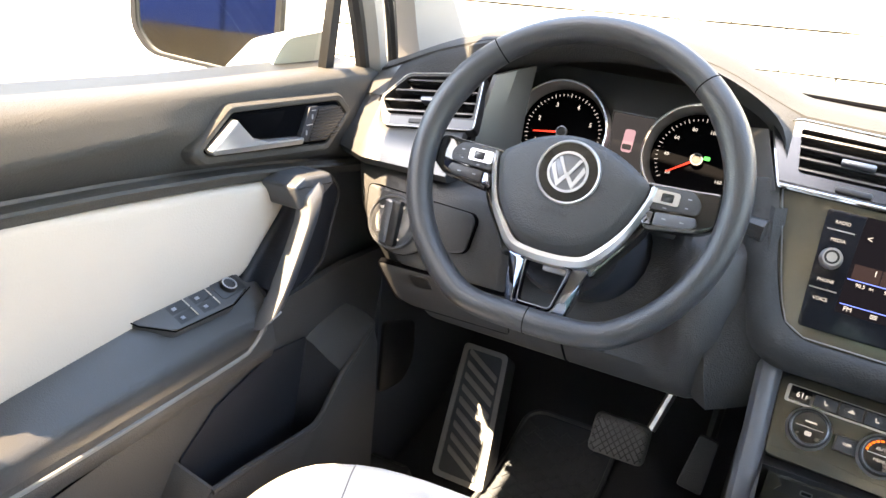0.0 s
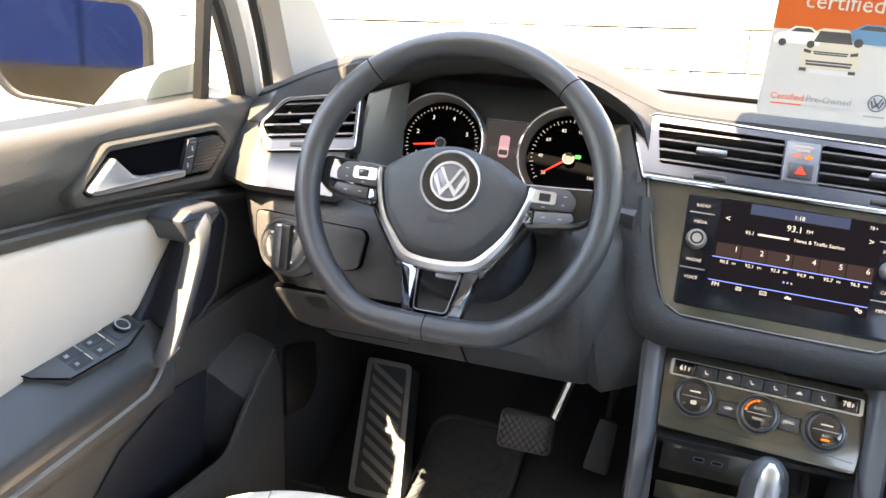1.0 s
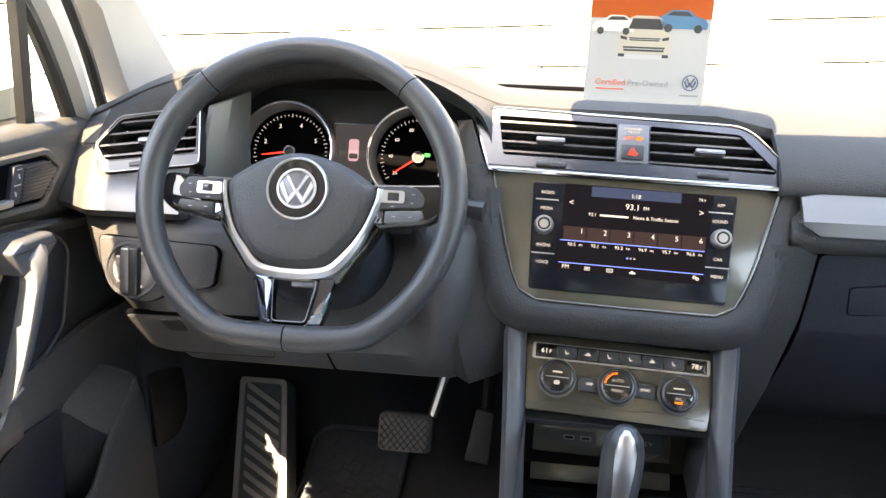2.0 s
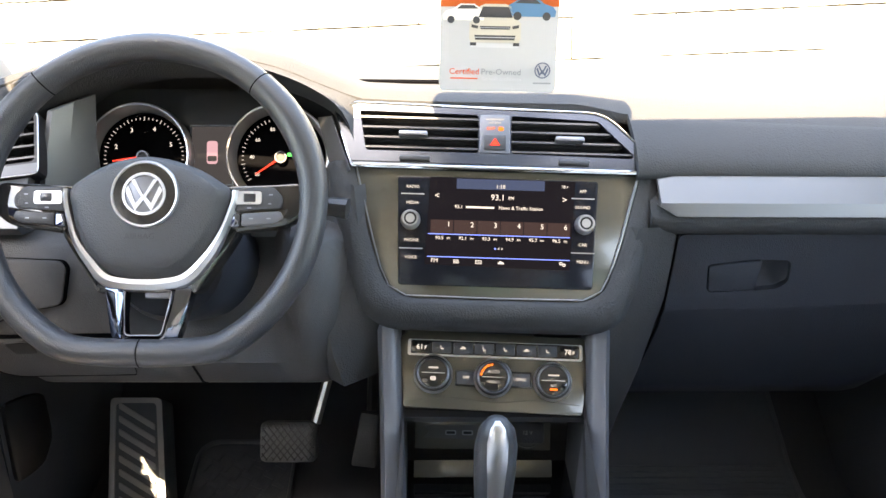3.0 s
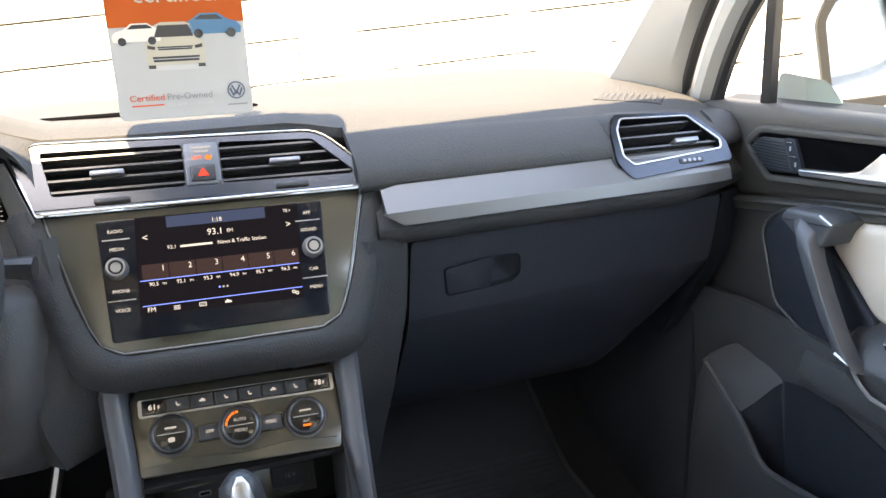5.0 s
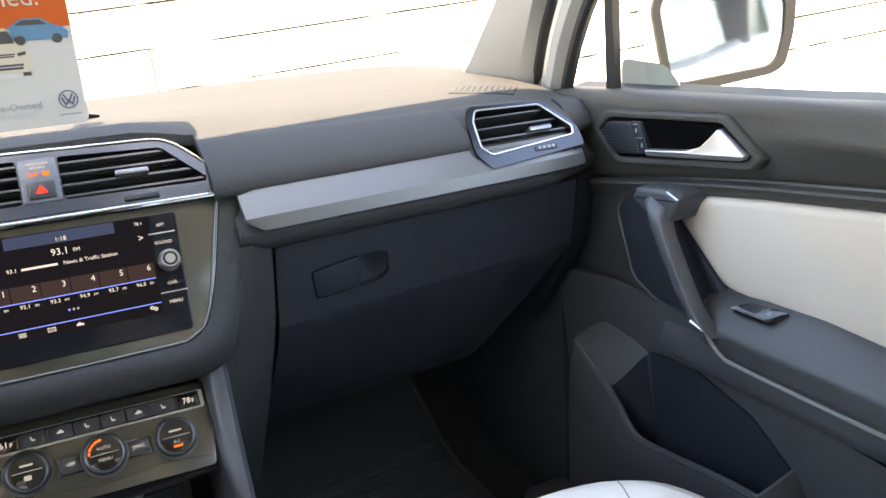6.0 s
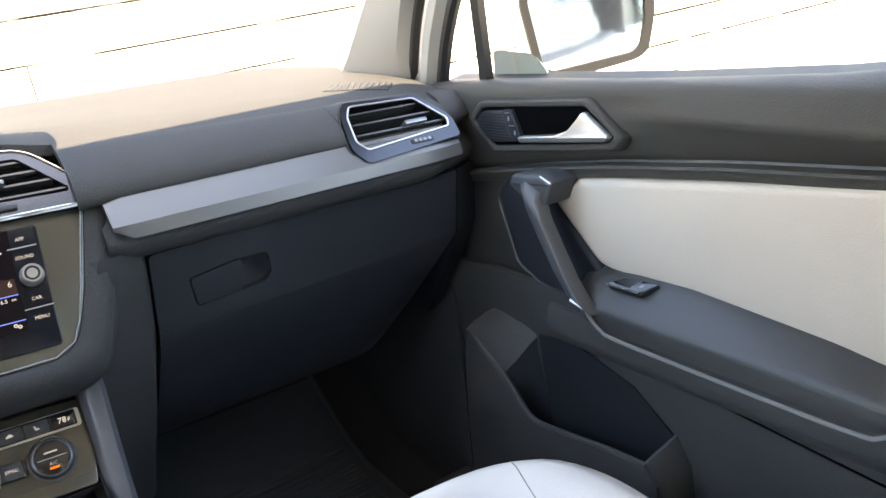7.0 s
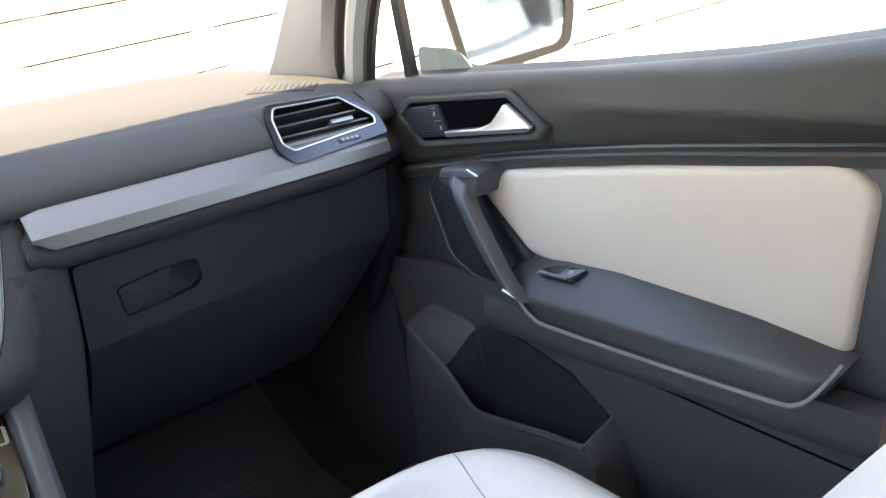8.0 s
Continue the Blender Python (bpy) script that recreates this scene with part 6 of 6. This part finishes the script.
trim_line = smooth_line([(-0.0855, 0.012), (-0.0840, -0.006), (-0.073, -0.042), (-0.058, -0.064), (-0.042, -0.082), (-0.02, -0.0875), (0, -0.0885), (0.02, -0.0875), (0.042, -0.082), (0.060, -0.064), (0.075, -0.040), (0.088, -0.006), (0.0905, 0.010)], 48)
rows = []
for q in trim_line:
    q = Vector(q[:2])
    wide = 0.0034 + 0.0030 * max(0.0, min(1.0, (-q.y - 0.03) / 0.045))
    dv = q.normalized()
    rows.append([WHL @ Vector((q.x + dv.x * o_, q.y + dv.y * o_, h)) for o_, h in ((-wide, -0.004), (-wide, 0.0050), (-0.2 * wide, 0.0062), (0.7 * wide, 0.0030), (wide, -0.001), (wide, -0.006))])
part("pad_trim", loft(rows, ring=True), SATIN, wheel, "silver line round the cover", 30)
em = WHL @ Matrix.Translation((0.003, 0.003, 0.0175))
eb = part("emblem", lathe(em, [(0.0345, 0), (0.0345, 0.003), (0.0332, 0.0052), (0.0318, 0.0050), (0.0312, 0.0035), (0.0001, 0.0035)], 40), SATIN, wheel, "round silver badge")
part("emblem_field", prism(em, circle(0.0311, 36), 0.003, 0.0040), GLOSS, eb)
part("emblem_disc", prism(em, circle(0.0215, 36), 0.003, 0.0046, 0.0006), DIMSIL, eb)
part("emblem_ring", ringplate(em, circle(0.0218, 36), circle(0.0192, 36), 0.0038, 0.0062), SATIN, eb)
for pts in ([(-0.016, 0.017), (-0.0115, 0.018), (-0.001, -0.001), (0.001, -0.001), (0.0115, 0.018), (0.016, 0.017), (0.0015, -0.006), (-0.0015, -0.006)],
            [(-0.023, 0.004), (-0.019, 0.010), (-0.0095, -0.012), (0, 0.000), (0.0095, -0.012), (0.019, 0.010), (0.023, 0.004), (0.010, -0.021), (0, -0.008), (-0.010, -0.021)]):
    part("emblem_bar", prism(em, [(q[0] * 0.82, q[1] * 0.82) for q in pts], 0.0038, 0.0062), SATIN, eb)
letters("airbag_word", "AIRBAG", 0.0088, WHL @ Matrix.Translation((-0.001, -0.040, 0.0190)), BLACK, hubpad, depth=0.0006)
for s in (-1, 1):
    sp = [(0.075 * s, 0.016), (0.130 * s, 0.018), (0.158 * s, 0.020), (0.162 * s, -0.012), (0.143 * s, -0.026), (0.112 * s, -0.030), (0.085 * s, -0.034)]
    arm = part("spoke", prism(WHL, rpoly(sp, 0.008, 3), -0.022, -0.003, 0.004), GLOSS, wheel, "glossy black spoke")
    pad_ = rpoly([(0.086 * s, 0.0135), (0.128 * s, 0.0145), (0.139 * s, 0.004), (0.137 * s, -0.0085), (0.087 * s, -0.0110)], [0.002, 0.005, 0.006, 0.005, 0.002], 4)
    part("button_pad", prism(WHL, pad_, -0.003, 0.0012, 0.001), HARD, arm, "dark grey button pad")
    part("button_frame", ringplate(WHL, rpoly(rect(0.0285, 0.0135, 0.1025 * s, 0.0025), 0.003, 3), rpoly(rect(0.0125, 0.0090, 0.1045 * s, 0.0025), 0.001, 3), 0.0005, 0.0032), SATIN, arm, "silver button frame")
    part("button", prism(WHL, rpoly(rect(0.0122, 0.0087, 0.1045 * s, 0.0025), 0.001, 2), 0, 0.0024, 0.0005), SLAT, arm)
    for xx, yy, ww in ((0.126, 0.006, 0.004), (0.125, -0.0035, 0.003), (0.104, -0.0078, 0.004)):
        part("button_mark", prism(WHL, rect(ww, 0.0012, xx * s, yy), 0.0011, 0.0014), INKGREY, arm)
    low = rpoly([(0.096 * s, -0.0135), (0.136 * s, -0.0110), (0.139 * s, -0.0180), (0.132 * s, -0.0235), (0.096 * s, -0.0265)], 0.002, 3)
    part("lower_button", prism(WHL, low, -0.003, 0.0008, 0.0012), BLACK if s < 0 else RAIL, arm, "" if s < 0 else "satin grey lower button")
    for xx in (0.106, 0.124):
        part("button_mark", prism(WHL, rect(0.004, 0.0012, xx * s, -0.0188), 0.0008, 0.0011), INKGREY, arm)
    part("key_end", prism(WHL, rpoly([(0.0865 * s, -0.0140), (0.0945 * s, -0.0140), (0.0945 * s, -0.0270), (0.0840 * s, -0.0275)], 0.0015, 2), -0.003, 0.0010, 0.001), GUN, arm)
    wing = [(0.070 * s, -0.030), (0.093 * s, -0.024), (0.090 * s, -0.036), (0.079 * s, -0.054), (0.066 * s, -0.073), (0.052 * s, -0.096), (0.030 * s, -0.096), (0.045 * s, -0.070)]
    part("hub_wing", prism(WHL, rpoly(wing, 0.005, 3), -0.030, -0.004, 0.005), GLOSS, wheel, "glossy black side of the hub")
ys_ = rpoly([(-0.044, -0.089), (0.048, -0.089), (0.0400, -0.128), (0.031, -0.1535), (-0.027, -0.1535), (-0.0345, -0.136)], [0.004, 0.004, 0.012, 0.014, 0.014, 0.010], 4)
yi = rpoly([(-0.0215, -0.0935), (0.0265, -0.0935), (0.0225, -0.118), (0.0185, -0.139), (-0.0185, -0.139), (-0.0205, -0.118)], [0.003, 0.003, 0.006, 0.005, 0.005, 0.006], 4)
sp_rows = [[WHL @ Vector((a.x + (b.x - a.x) * f, a.y + (b.y - a.y) * f, h - 0.10 * (a.y + 0.118))) for a, b in zip(ys_, yi)] for f, h in ((0, -0.016), (0, -0.0035), (0.06, -0.0010), (0.62, 0.0052), (0.72, 0.0054), (0.95, 0.0010), (1, -0.001), (1, -0.016))]
part("lower_spoke", loft(sp_rows, ring=True, caps=False), GUN, wheel, "dark chrome lower spoke", 24)
part("spoke_edge", tube([WHL @ Vector((v.x * 1.01, v.y, 0.0002 - 0.10 * (v.y + 0.118))) for v in yi], 0.0009, 6, closed=True), DIMSIL, wheel)
part("opening_clip", prism(WHL, rpoly(rect(0.026, 0.0065, 0.010, -0.0975), 0.001, 2), -0.018, -0.008, 0.001), DIMSIL, wheel, "pale clip behind the lower spoke")
part("hub_back", lathe(WHL @ Matrix.Translation((0, -0.01, -0.07)), [(0.045, 0), (0.048, 0.03), (0.05, 0.05)], 28), BLACK, wheel)

# ---------------------------------------------------------------- seats
def seat(s):
    cx = 0.370 * s
    st = thing("front_seat", (cx, 0.30, 0.36), "pale grey leatherette front seat with perforated cushion", "car seat", "front seats")
    # cushion, rounded towards its front
    def half(y):
        return 0.256 * math.sqrt(max(0.0, 1 - max(0, (y - 0.55) / 0.202) ** (2.9 if s < 0 else 2.4)))

    def height(y, u):
        f = (y - 0.12) / 0.63
        bol = 0.014 * math.exp(-((abs(u) - 0.80) / 0.17) ** 2)
        return (0.656 if s < 0 else 0.648) + 0.028 * f - 0.035 * max(0, (f - 0.84) / 0.16) ** 2 + bol - 0.05 * max(0, (abs(u) - 0.90) / 0.10) ** 2

    rows = []
    for k in range(29):
        y = 0.12 + 0.63 * (1 - (1 - k / 28) ** 1.5)
        nw = max(0.03, half(y))
        r = [(cx + (-1 + j / 12) * nw, y, height(y, -1 + j / 12)) for j in range(25)]
        r += [(cx + nw * 1.01, y, 0.56), (cx + nw * 0.99, y, 0.45), (cx - nw * 0.99, y, 0.45), (cx - nw * 1.01, y, 0.56)]
        rows.append(r)
    cu = part("cushion", loft(rows, ring=True), SEATLE, st, "pale leatherette cushion", 70)
    for u in (-0.93, 0.93):
        line = [(cx + u * max(0.03, half(y)), y, height(y, u) + 0.0003) for y in [0.12 + 0.62 * k / 40 for k in range(40)]]
        part("stitching", tube(line, 0.0012, 5), SEAM, cu)
    for sg in (-1, 1):
        line = []
        for k in range(40):
            y = 0.12 + 0.585 * k / 39
            dx = 0.122 + 0.30 * max(0, y - 0.55)
            line.append((cx + sg * dx, y, height(y, dx / max(0.03, half(y))) + 0.0002))
        part("stitching", tube(line, 0.0009, 5), SEAM, cu)
    # backrest
    bx = 0.365 * s
    lean = 0.18 if s < 0 else 0.57
    foot = 0.135 if s < 0 else 0.290
    rows = []
    for k in range(19):
        f = k / 18
        z = 0.64 + 0.60 * f
        yb = foot - lean * 0.60 * f
        w = 0.235 - 0.055 * f - 0.05 * max(0, (f - 0.85) / 0.15) ** 2
        r = []
        for j in range(21):
            u = -1 + j / 10
            bol = (0.075 - 0.055 * f) * math.exp(-((abs(u) - 0.84) / 0.16) ** 2)
            back = 0.09 * max(0, (abs(u) - 0.88) / 0.12) ** 2
            r.append((bx + u * w, yb + bol - back, z))
        r += [(bx + w * 0.95, yb - 0.12, z), (bx - w * 0.95, yb - 0.12, z)]
        rows.append(r)
    rows.append([(bx + (q[0] - bx) * 0.8, q[1] * 0.5 + (yb - 0.06) * 0.5, q[2] + 0.03) for q in rows[-1]])
    part("backrest", loft(rows, ring=True), SEATLE, st, "pale leatherette backrest", 70)
    part("base", box((cx - 0.21, 0.08, 0.36), (cx + 0.21, 0.56, 0.47), 0.02), BLACK, st, "black seat base")
    yt = foot - lean * 0.60
    part("headrest", box((cx - 0.12, yt - 0.15, 1.31), (cx + 0.12, yt - 0.05, 1.46), 0.03), SEATLE, st)
    for dx in (-0.05, 0.05):
        part("headrest_post", tube([(cx + dx, yt - 0.09, 1.20), (cx + dx, yt - 0.10, 1.33)], 0.006, 8), CHROME, st)
    return st


seat(-1)
seat(1)

def rear_bench():
    st = thing("rear_bench", (0, -0.8, 0.40), "pale leatherette rear bench behind the front seats", "car seat")
    part("cushion", box((-0.66, -1.10, 0.42), (0.66, -0.58, 0.72), 0.06), SEATLE, st)
    rows = []
    for z, y in ((0.68, -1.02), (0.95, -1.10), (1.22, -1.20), (1.26, -1.25)):
        rows.append([(-0.66, y, z), (-0.3, y - 0.03, z), (0, y, z), (0.3, y - 0.03, z), (0.66, y, z), (0.66, y - 0.14, z), (-0.66, y - 0.14, z)])
    part("backrest", loft(rows, ring=True), SEATLE, st)


rear_bench()

# ---------------------------------------------------------------- footwells
rest = thing("footrest", (-0.60, 1.2, 0.385), "ribbed grey rubber footrest on the toe board", "footrest")
FR = plane_at((-0.577, 1.1775, 0.4815), (-0.03, 0.145, 0.193))
fp = rpoly([(-0.050, -0.126), (0.050, -0.126), (0.043, 0.121), (-0.045, 0.121)], 0.010, 4)
fi = rpoly([(-0.040, -0.116), (0.040, -0.116), (0.034, 0.112), (-0.036, 0.112)], 0.008, 4)
plate = part("plate", prism(FR, fp, -0.06, 0.002, 0.004), RUBBER, rest, "grey rubber plate")
part("plate_rim", ringplate(FR, fp, fi, 0.001, 0.0050), PEDAL2, plate)
for k in range(9):
    y0 = -0.098 + 0.0225 * k
    part("rib", prism(FR, rpoly([(-0.031, y0 + 0.020), (0.031, y0 - 0.018), (0.031, y0 - 0.0065), (-0.031, y0 + 0.0315)], 0.003, 2), 0.001, 0.0055, 0.001), PEDAL2, plate)

brake = thing("brake_pedal", (-0.30, 1.12, 0.58), "black rubber brake pedal on a steel arm", "pedal")
BR = plane_at((-0.303, 1.106, 0.580), (0, 0.40, 0.92))
rows = [[BR @ Vector((p.x, p.y, d)) for p in rpoly(rect(0.090 * k, 0.064 * k), 0.012, 4)] for k, d in ((1.0, -0.014), (1.0, -0.004), (0.96, 0.002), (0.7, 0.005), (0.1, 0.006))]
bp = part("pad", loft(rows, ring=True), PEDAL, brake, "grooved rubber pad", 60)
gb = bmesh.new()
for k in range(-6, 7):
    for sgn in (-1, 1):
        dx, dy = -sgn * math.sin(radians(40)), math.cos(radians(40))
        ts = [t_ / 100 * 0.06 for t_ in range(-100, 101) if abs(0.011 * k + dx * t_ / 100 * 0.06) < 0.041 and abs(dy * t_ / 100 * 0.06) < 0.028]
        if len(ts) > 20:
            mid = (ts[0] + ts[-1]) / 2
            prism(BR @ pose(0.011 * k + dx * mid, dy * mid, 0, 0, 0, 40 * sgn), rect(0.0018, ts[-1] - ts[0]), 0.001, 0.0062 - 0.09 * abs(dy * mid), 0, gb)
part("tread", gb, BLACK, bp)
part("arm", tube([(-0.262, 1.13, 0.60), (-0.245, 1.16, 0.66), (-0.235, 1.20, 0.76), (-0.235, 1.24, 0.90)], [0.008, 0.008, 0.009, 0.010], 8), STEEL, brake, "bare steel arm")
gas = thing("accelerator_pedal", (-0.18, 1.15, 0.40), "narrow dark accelerator pedal", "pedal")
GA = plane_at((-0.180, 1.13, 0.575), (0.04, 0.42, 0.9))
part("pad", prism(GA, rpoly([(-0.024, -0.045), (0.016, -0.050), (0.018, 0.035), (-0.012, 0.040)], 0.006, 3), -0.012, 0.003, 0.003), HARD, gas)
part("arm", tube([(-0.175, 1.17, 0.60), (-0.17, 1.22, 0.75), (-0.17, 1.27, 0.88)], 0.009, 8), BLACK, gas)


def floor_mat(s):
    m = thing("floor_mat", (0.42 * s, 1.2, 0.38), "black rubber floor mat with fine pattern", "floor mat", "floor mats")
    lo_x, hi_x = (0.215, 0.60) if s > 0 else (0.335, 0.52)
    end = 1.50 if s > 0 else 1.35
    heights = [(0.55, 0.376), (1.10, 0.376), (1.24, 0.382), (1.36, 0.424), (1.50, 0.534)]
    rows, near_, far_ = [], [], []
    for y in (0.55, 0.90, 1.10, 1.17, 1.24, 1.30, end - 0.05, end - 0.03, end - 0.018, end - 0.009, end - 0.003, end):
        if y > 1.30 and y < end - 0.051:
            continue
        z = curve_at(y, heights)
        c = 0.035 - math.sqrt(max(0.0, 0.035 ** 2 - max(0.0, y - end + 0.035) ** 2))
        rows.append([(s * x, y, z) for x in (lo_x + c, lo_x + 0.04, hi_x - 0.04, hi_x - c)])
        near_.append((s * (lo_x + c), y, z + 0.004))
        far_.append((s * (hi_x - c), y, z + 0.004))
    part("sheet", slab(rows, -0.006, (0, 0, 1)), RUBBER, m, "black rubber sheet")
    part("rim", tube(near_ + far_[::-1], 0.005, 6), RUBBER, m)
    if s > 0:
        for k in range(46):
            y = 0.80 + 0.0125 * k
            z = curve_at(y, heights)
            part("rib", box((s * lo_x + 0.02, y, z - 0.002), (s * hi_x - 0.02, y + 0.006, z + 0.0018), 0.0), RUBBER, m)
    else:
        weave = prism(Matrix.Identity(4), rpoly(rect(0.024, 0.0075), 0.0015, 1), -0.002, 0.0022)
        me = bpy.data.meshes.new("bar")
        weave.to_mesh(me)
        weave.free()
        me.materials.append(RUBBER)
        for k in range(17):
            for j in range(8):
                x, y = -0.500 + 0.0200 * j, 1.00 + 0.0200 * k
                z = curve_at(y, heights)
                up = math.degrees(math.atan2(curve_at(y + 0.01, heights) - z, 0.01))
                bar = new("bar", me)
                bar.parent = m
                bar.matrix_basis = Matrix.Translation(-m.location) @ pose(x, y, z, up) @ pose(0, 0, 0, 0, 0, 62 if (j + k) % 2 else -28)
    return m


floor_mat(-1)
floor_mat(1)

# ---------------------------------------------------------------- inside mirror and hang tag
rv_ = thing("rear_view_mirror", (0, 0.80, 1.40), "black rear view mirror above the dashboard", "mirror")
part("shell", prism(pose(-0.01, 0.79, 1.405, 80, 0, 0), rpoly(rect(0.24, 0.065), 0.025, 5), -0.02, 0.012, 0.008), BLACK, rv_)
part("stem", tube([(-0.01, 0.80, 1.41), (-0.005, 0.83, 1.44), (0, 0.80, 1.475)], 0.010, 8), BLACK, rv_)
tag = thing("hang_tag", (-0.008, 0.825, 1.17), "orange and white card tag hanging from the mirror", "tag")
TAG = plane_at((-0.0075, 0.826, 1.290), (0, 0.02, 1.0), -0.8)
card = rpoly([(-0.0585, -0.120), (0.0585, -0.120), (0.0585, 0.110), (-0.0585, 0.110)], 0.006, 4)
part("card", prism(TAG, card, -0.0006, 0.0), PAPER, tag, "white card")
part("orange_field", prism(TAG, [(-0.0585, -0.039), (0.0585, -0.037), (0.0585, 0.108), (-0.0585, 0.108)], 0.0, 0.0003), ORANGE, tag, "orange printed field")
letters("tag_word", "certified.", 0.0205, TAG @ Matrix.Translation((0.0015, -0.0125, 0.0004)), PAPER, tag)
letters("tag_name", "Certified", 0.0085, TAG @ Matrix.Translation((-0.0335, -0.1010, 0.0001)), INKRED, tag)
letters("tag_name", "Pre-Owned", 0.0085, TAG @ Matrix.Translation((0.0035, -0.1010, 0.0001)), INKGREY, tag)
letters("tag_line", "Go with confidence.", 0.0050, TAG @ Matrix.Translation((0.0045, -0.1078, 0.0001)), INKLIGHT, tag)
part("red_rule", prism(TAG, rect(0.0275, 0.0013, -0.0335, -0.1075), 0, 0.0003), INKRED, tag)
part("round_mark", ringplate(TAG, circle(0.0080, 28, 0.0450, -0.0985), circle(0.0068, 28, 0.0450, -0.0985), 0, 0.0004), INKNAVY, tag, "round printed mark")
for pts in ([(-0.0045, 0.0045), (-0.003, 0.005), (0, -0.001), (0.003, 0.005), (0.0045, 0.0045), (0, -0.004)], [(-0.006, 0.001), (-0.0048, 0.003), (-0.0026, -0.003), (0, 0.0005), (0.0026, -0.003), (0.0048, 0.003), (0.006, 0.001), (0.003, -0.006), (0, -0.0025), (-0.003, -0.006)]):
    part("mark_bar", prism(TAG @ Matrix.Translation((0.0450, -0.0985, 0)), pts, 0, 0.0004), INKNAVY, tag)
part("small_writing", prism(TAG, rect(0.018, 0.0014, 0.0450, -0.1112), 0, 0.0003), INKGREY, tag)


def printed_car(name, at, size, paint, front, flip=1):
    """A flat printed car: side view, or seen from the front."""
    fr = TAG @ Matrix.Translation((at[0], at[1], 0.0004)) @ Matrix.Diagonal((size * flip, size, 1, 1))
    if front:
        body = [(-0.5, -0.26), (-0.47, -0.34), (0.47, -0.34), (0.5, -0.26), (0.5, 0.02), (0.40, 0.12), (0.30, 0.34), (0.2, 0.38), (-0.2, 0.38), (-0.30, 0.34), (-0.40, 0.12), (-0.5, 0.02)]
        glass_ = [(-0.33, 0.13), (0.33, 0.13), (0.25, 0.33), (-0.25, 0.33)]
        dark = [([(-0.30, -0.03), (0.30, -0.03), (0.28, -0.09), (-0.28, -0.09)]), ([(-0.40, -0.20), (0.40, -0.20), (0.38, -0.29), (-0.38, -0.29)]), ([(-0.46, 0.0), (-0.33, -0.03), (-0.34, -0.08), (-0.46, -0.06)]), ([(0.46, 0.0), (0.33, -0.03), (0.34, -0.08), (0.46, -0.06)]), ([(-0.48, -0.34), (-0.36, -0.34), (-0.36, -0.40), (-0.48, -0.40)]), ([(0.36, -0.34), (0.48, -0.34), (0.48, -0.40), (0.36, -0.40)])]
        lightbar = [[(-0.30, -0.055), (0.30, -0.055), (0.30, -0.065), (-0.30, -0.065)], [(-0.40, -0.235), (0.40, -0.235), (0.40, -0.25), (-0.40, -0.25)]]
    else:
        body = [(-0.5, -0.12), (-0.48, -0.18), (0.48, -0.18), (0.5, -0.06), (0.42, 0.03), (0.25, 0.08), (0.08, 0.20), (-0.25, 0.20), (-0.42, 0.09), (-0.5, 0.05)]
        glass_ = [(-0.36, 0.09), (0.17, 0.08), (0.06, 0.17), (-0.24, 0.17)]
        dark = [[(c[0] - 0.31, c[1] - 0.17) for c in circle(0.085, 16)], [(c[0] + 0.30, c[1] - 0.17) for c in circle(0.085, 16)]]
        lightbar = []
    c = part(name, prism(fr, body, 0, 0.0002), paint, tag, "small printed car")
    part("printed_glass", prism(fr, glass_, 0.0002, 0.0003), INKDARK, c)
    for q in dark:
        part("printed_detail", prism(fr, q, 0.0002, 0.00035), INKDARK, c)
    for q in lightbar:
        part("printed_chrome", prism(fr, q, 0.00035, 0.0005), PAPER, c)


printed_car("printed_car", (-0.0355, -0.044), 0.041, INKWHITE, False, -1)
printed_car("printed_car", (0.032, -0.0385), 0.047, INKBLUE, False, 1)
printed_car("printed_car", (-0.004, -0.0550), 0.051, INKSILVER, True)
part("printed_shadow", prism(TAG, rpoly(rect(0.048, 0.004, -0.004, -0.0752), 0.002, 3), 0, 0.0003), INKLIGHT, tag)
# ---------------------------------------------------------------- wall blocks, last
def block_mesh(w, h):
    bm = bmesh.new()
    prism(Matrix.Identity(4), rpoly(rect(w, h), 0.005, 2), -0.03, 0.008, 0.003, bm, seg=1)
    bmesh.ops.recalc_face_normals(bm, faces=bm.faces)
    me = bpy.data.meshes.new("block")
    bm.to_mesh(me)
    bm.free()
    me.materials.append(BLOCK)
    return me


random.seed(7)
full = [block_mesh(LONG - 0.007, COURSE - 0.010), block_mesh(LONG - 0.003, COURSE - 0.012), block_mesh(LONG - 0.009, COURSE - 0.007)]
wide = [block_mesh(LONG - 0.012, COURSE - 0.017), block_mesh(LONG - 0.008, COURSE - 0.014), block_mesh(LONG - 0.010, COURSE - 0.020)]
rest_bm = bmesh.new()
for c in range(-8, 8):
    for b in range(int(WALL_L / LONG), int(WALL_R / LONG)):
        x = (b + (0.5 if c % 2 else 0.0)) * LONG + 0.09
        m = WALL @ pose(x, 0, (c + 0.5) * COURSE, 90, 0, 0) @ Matrix.Translation((0, 0, random.uniform(-0.003, 0.003)))
        near = -4 <= c <= 4 and -4.5 < x < 8.8
        if near:
            ob = new("block", random.choice(wide if x > 2.6 else full))
            ob.parent = wall
            ob.matrix_world = m
        else:
            prism(m, rect(LONG - 0.006, COURSE - 0.006), -0.03, 0.008, 0, rest_bm)
part("far_blocks", rest_bm, BLOCK, wall, "white painted blocks", kind="stuff")
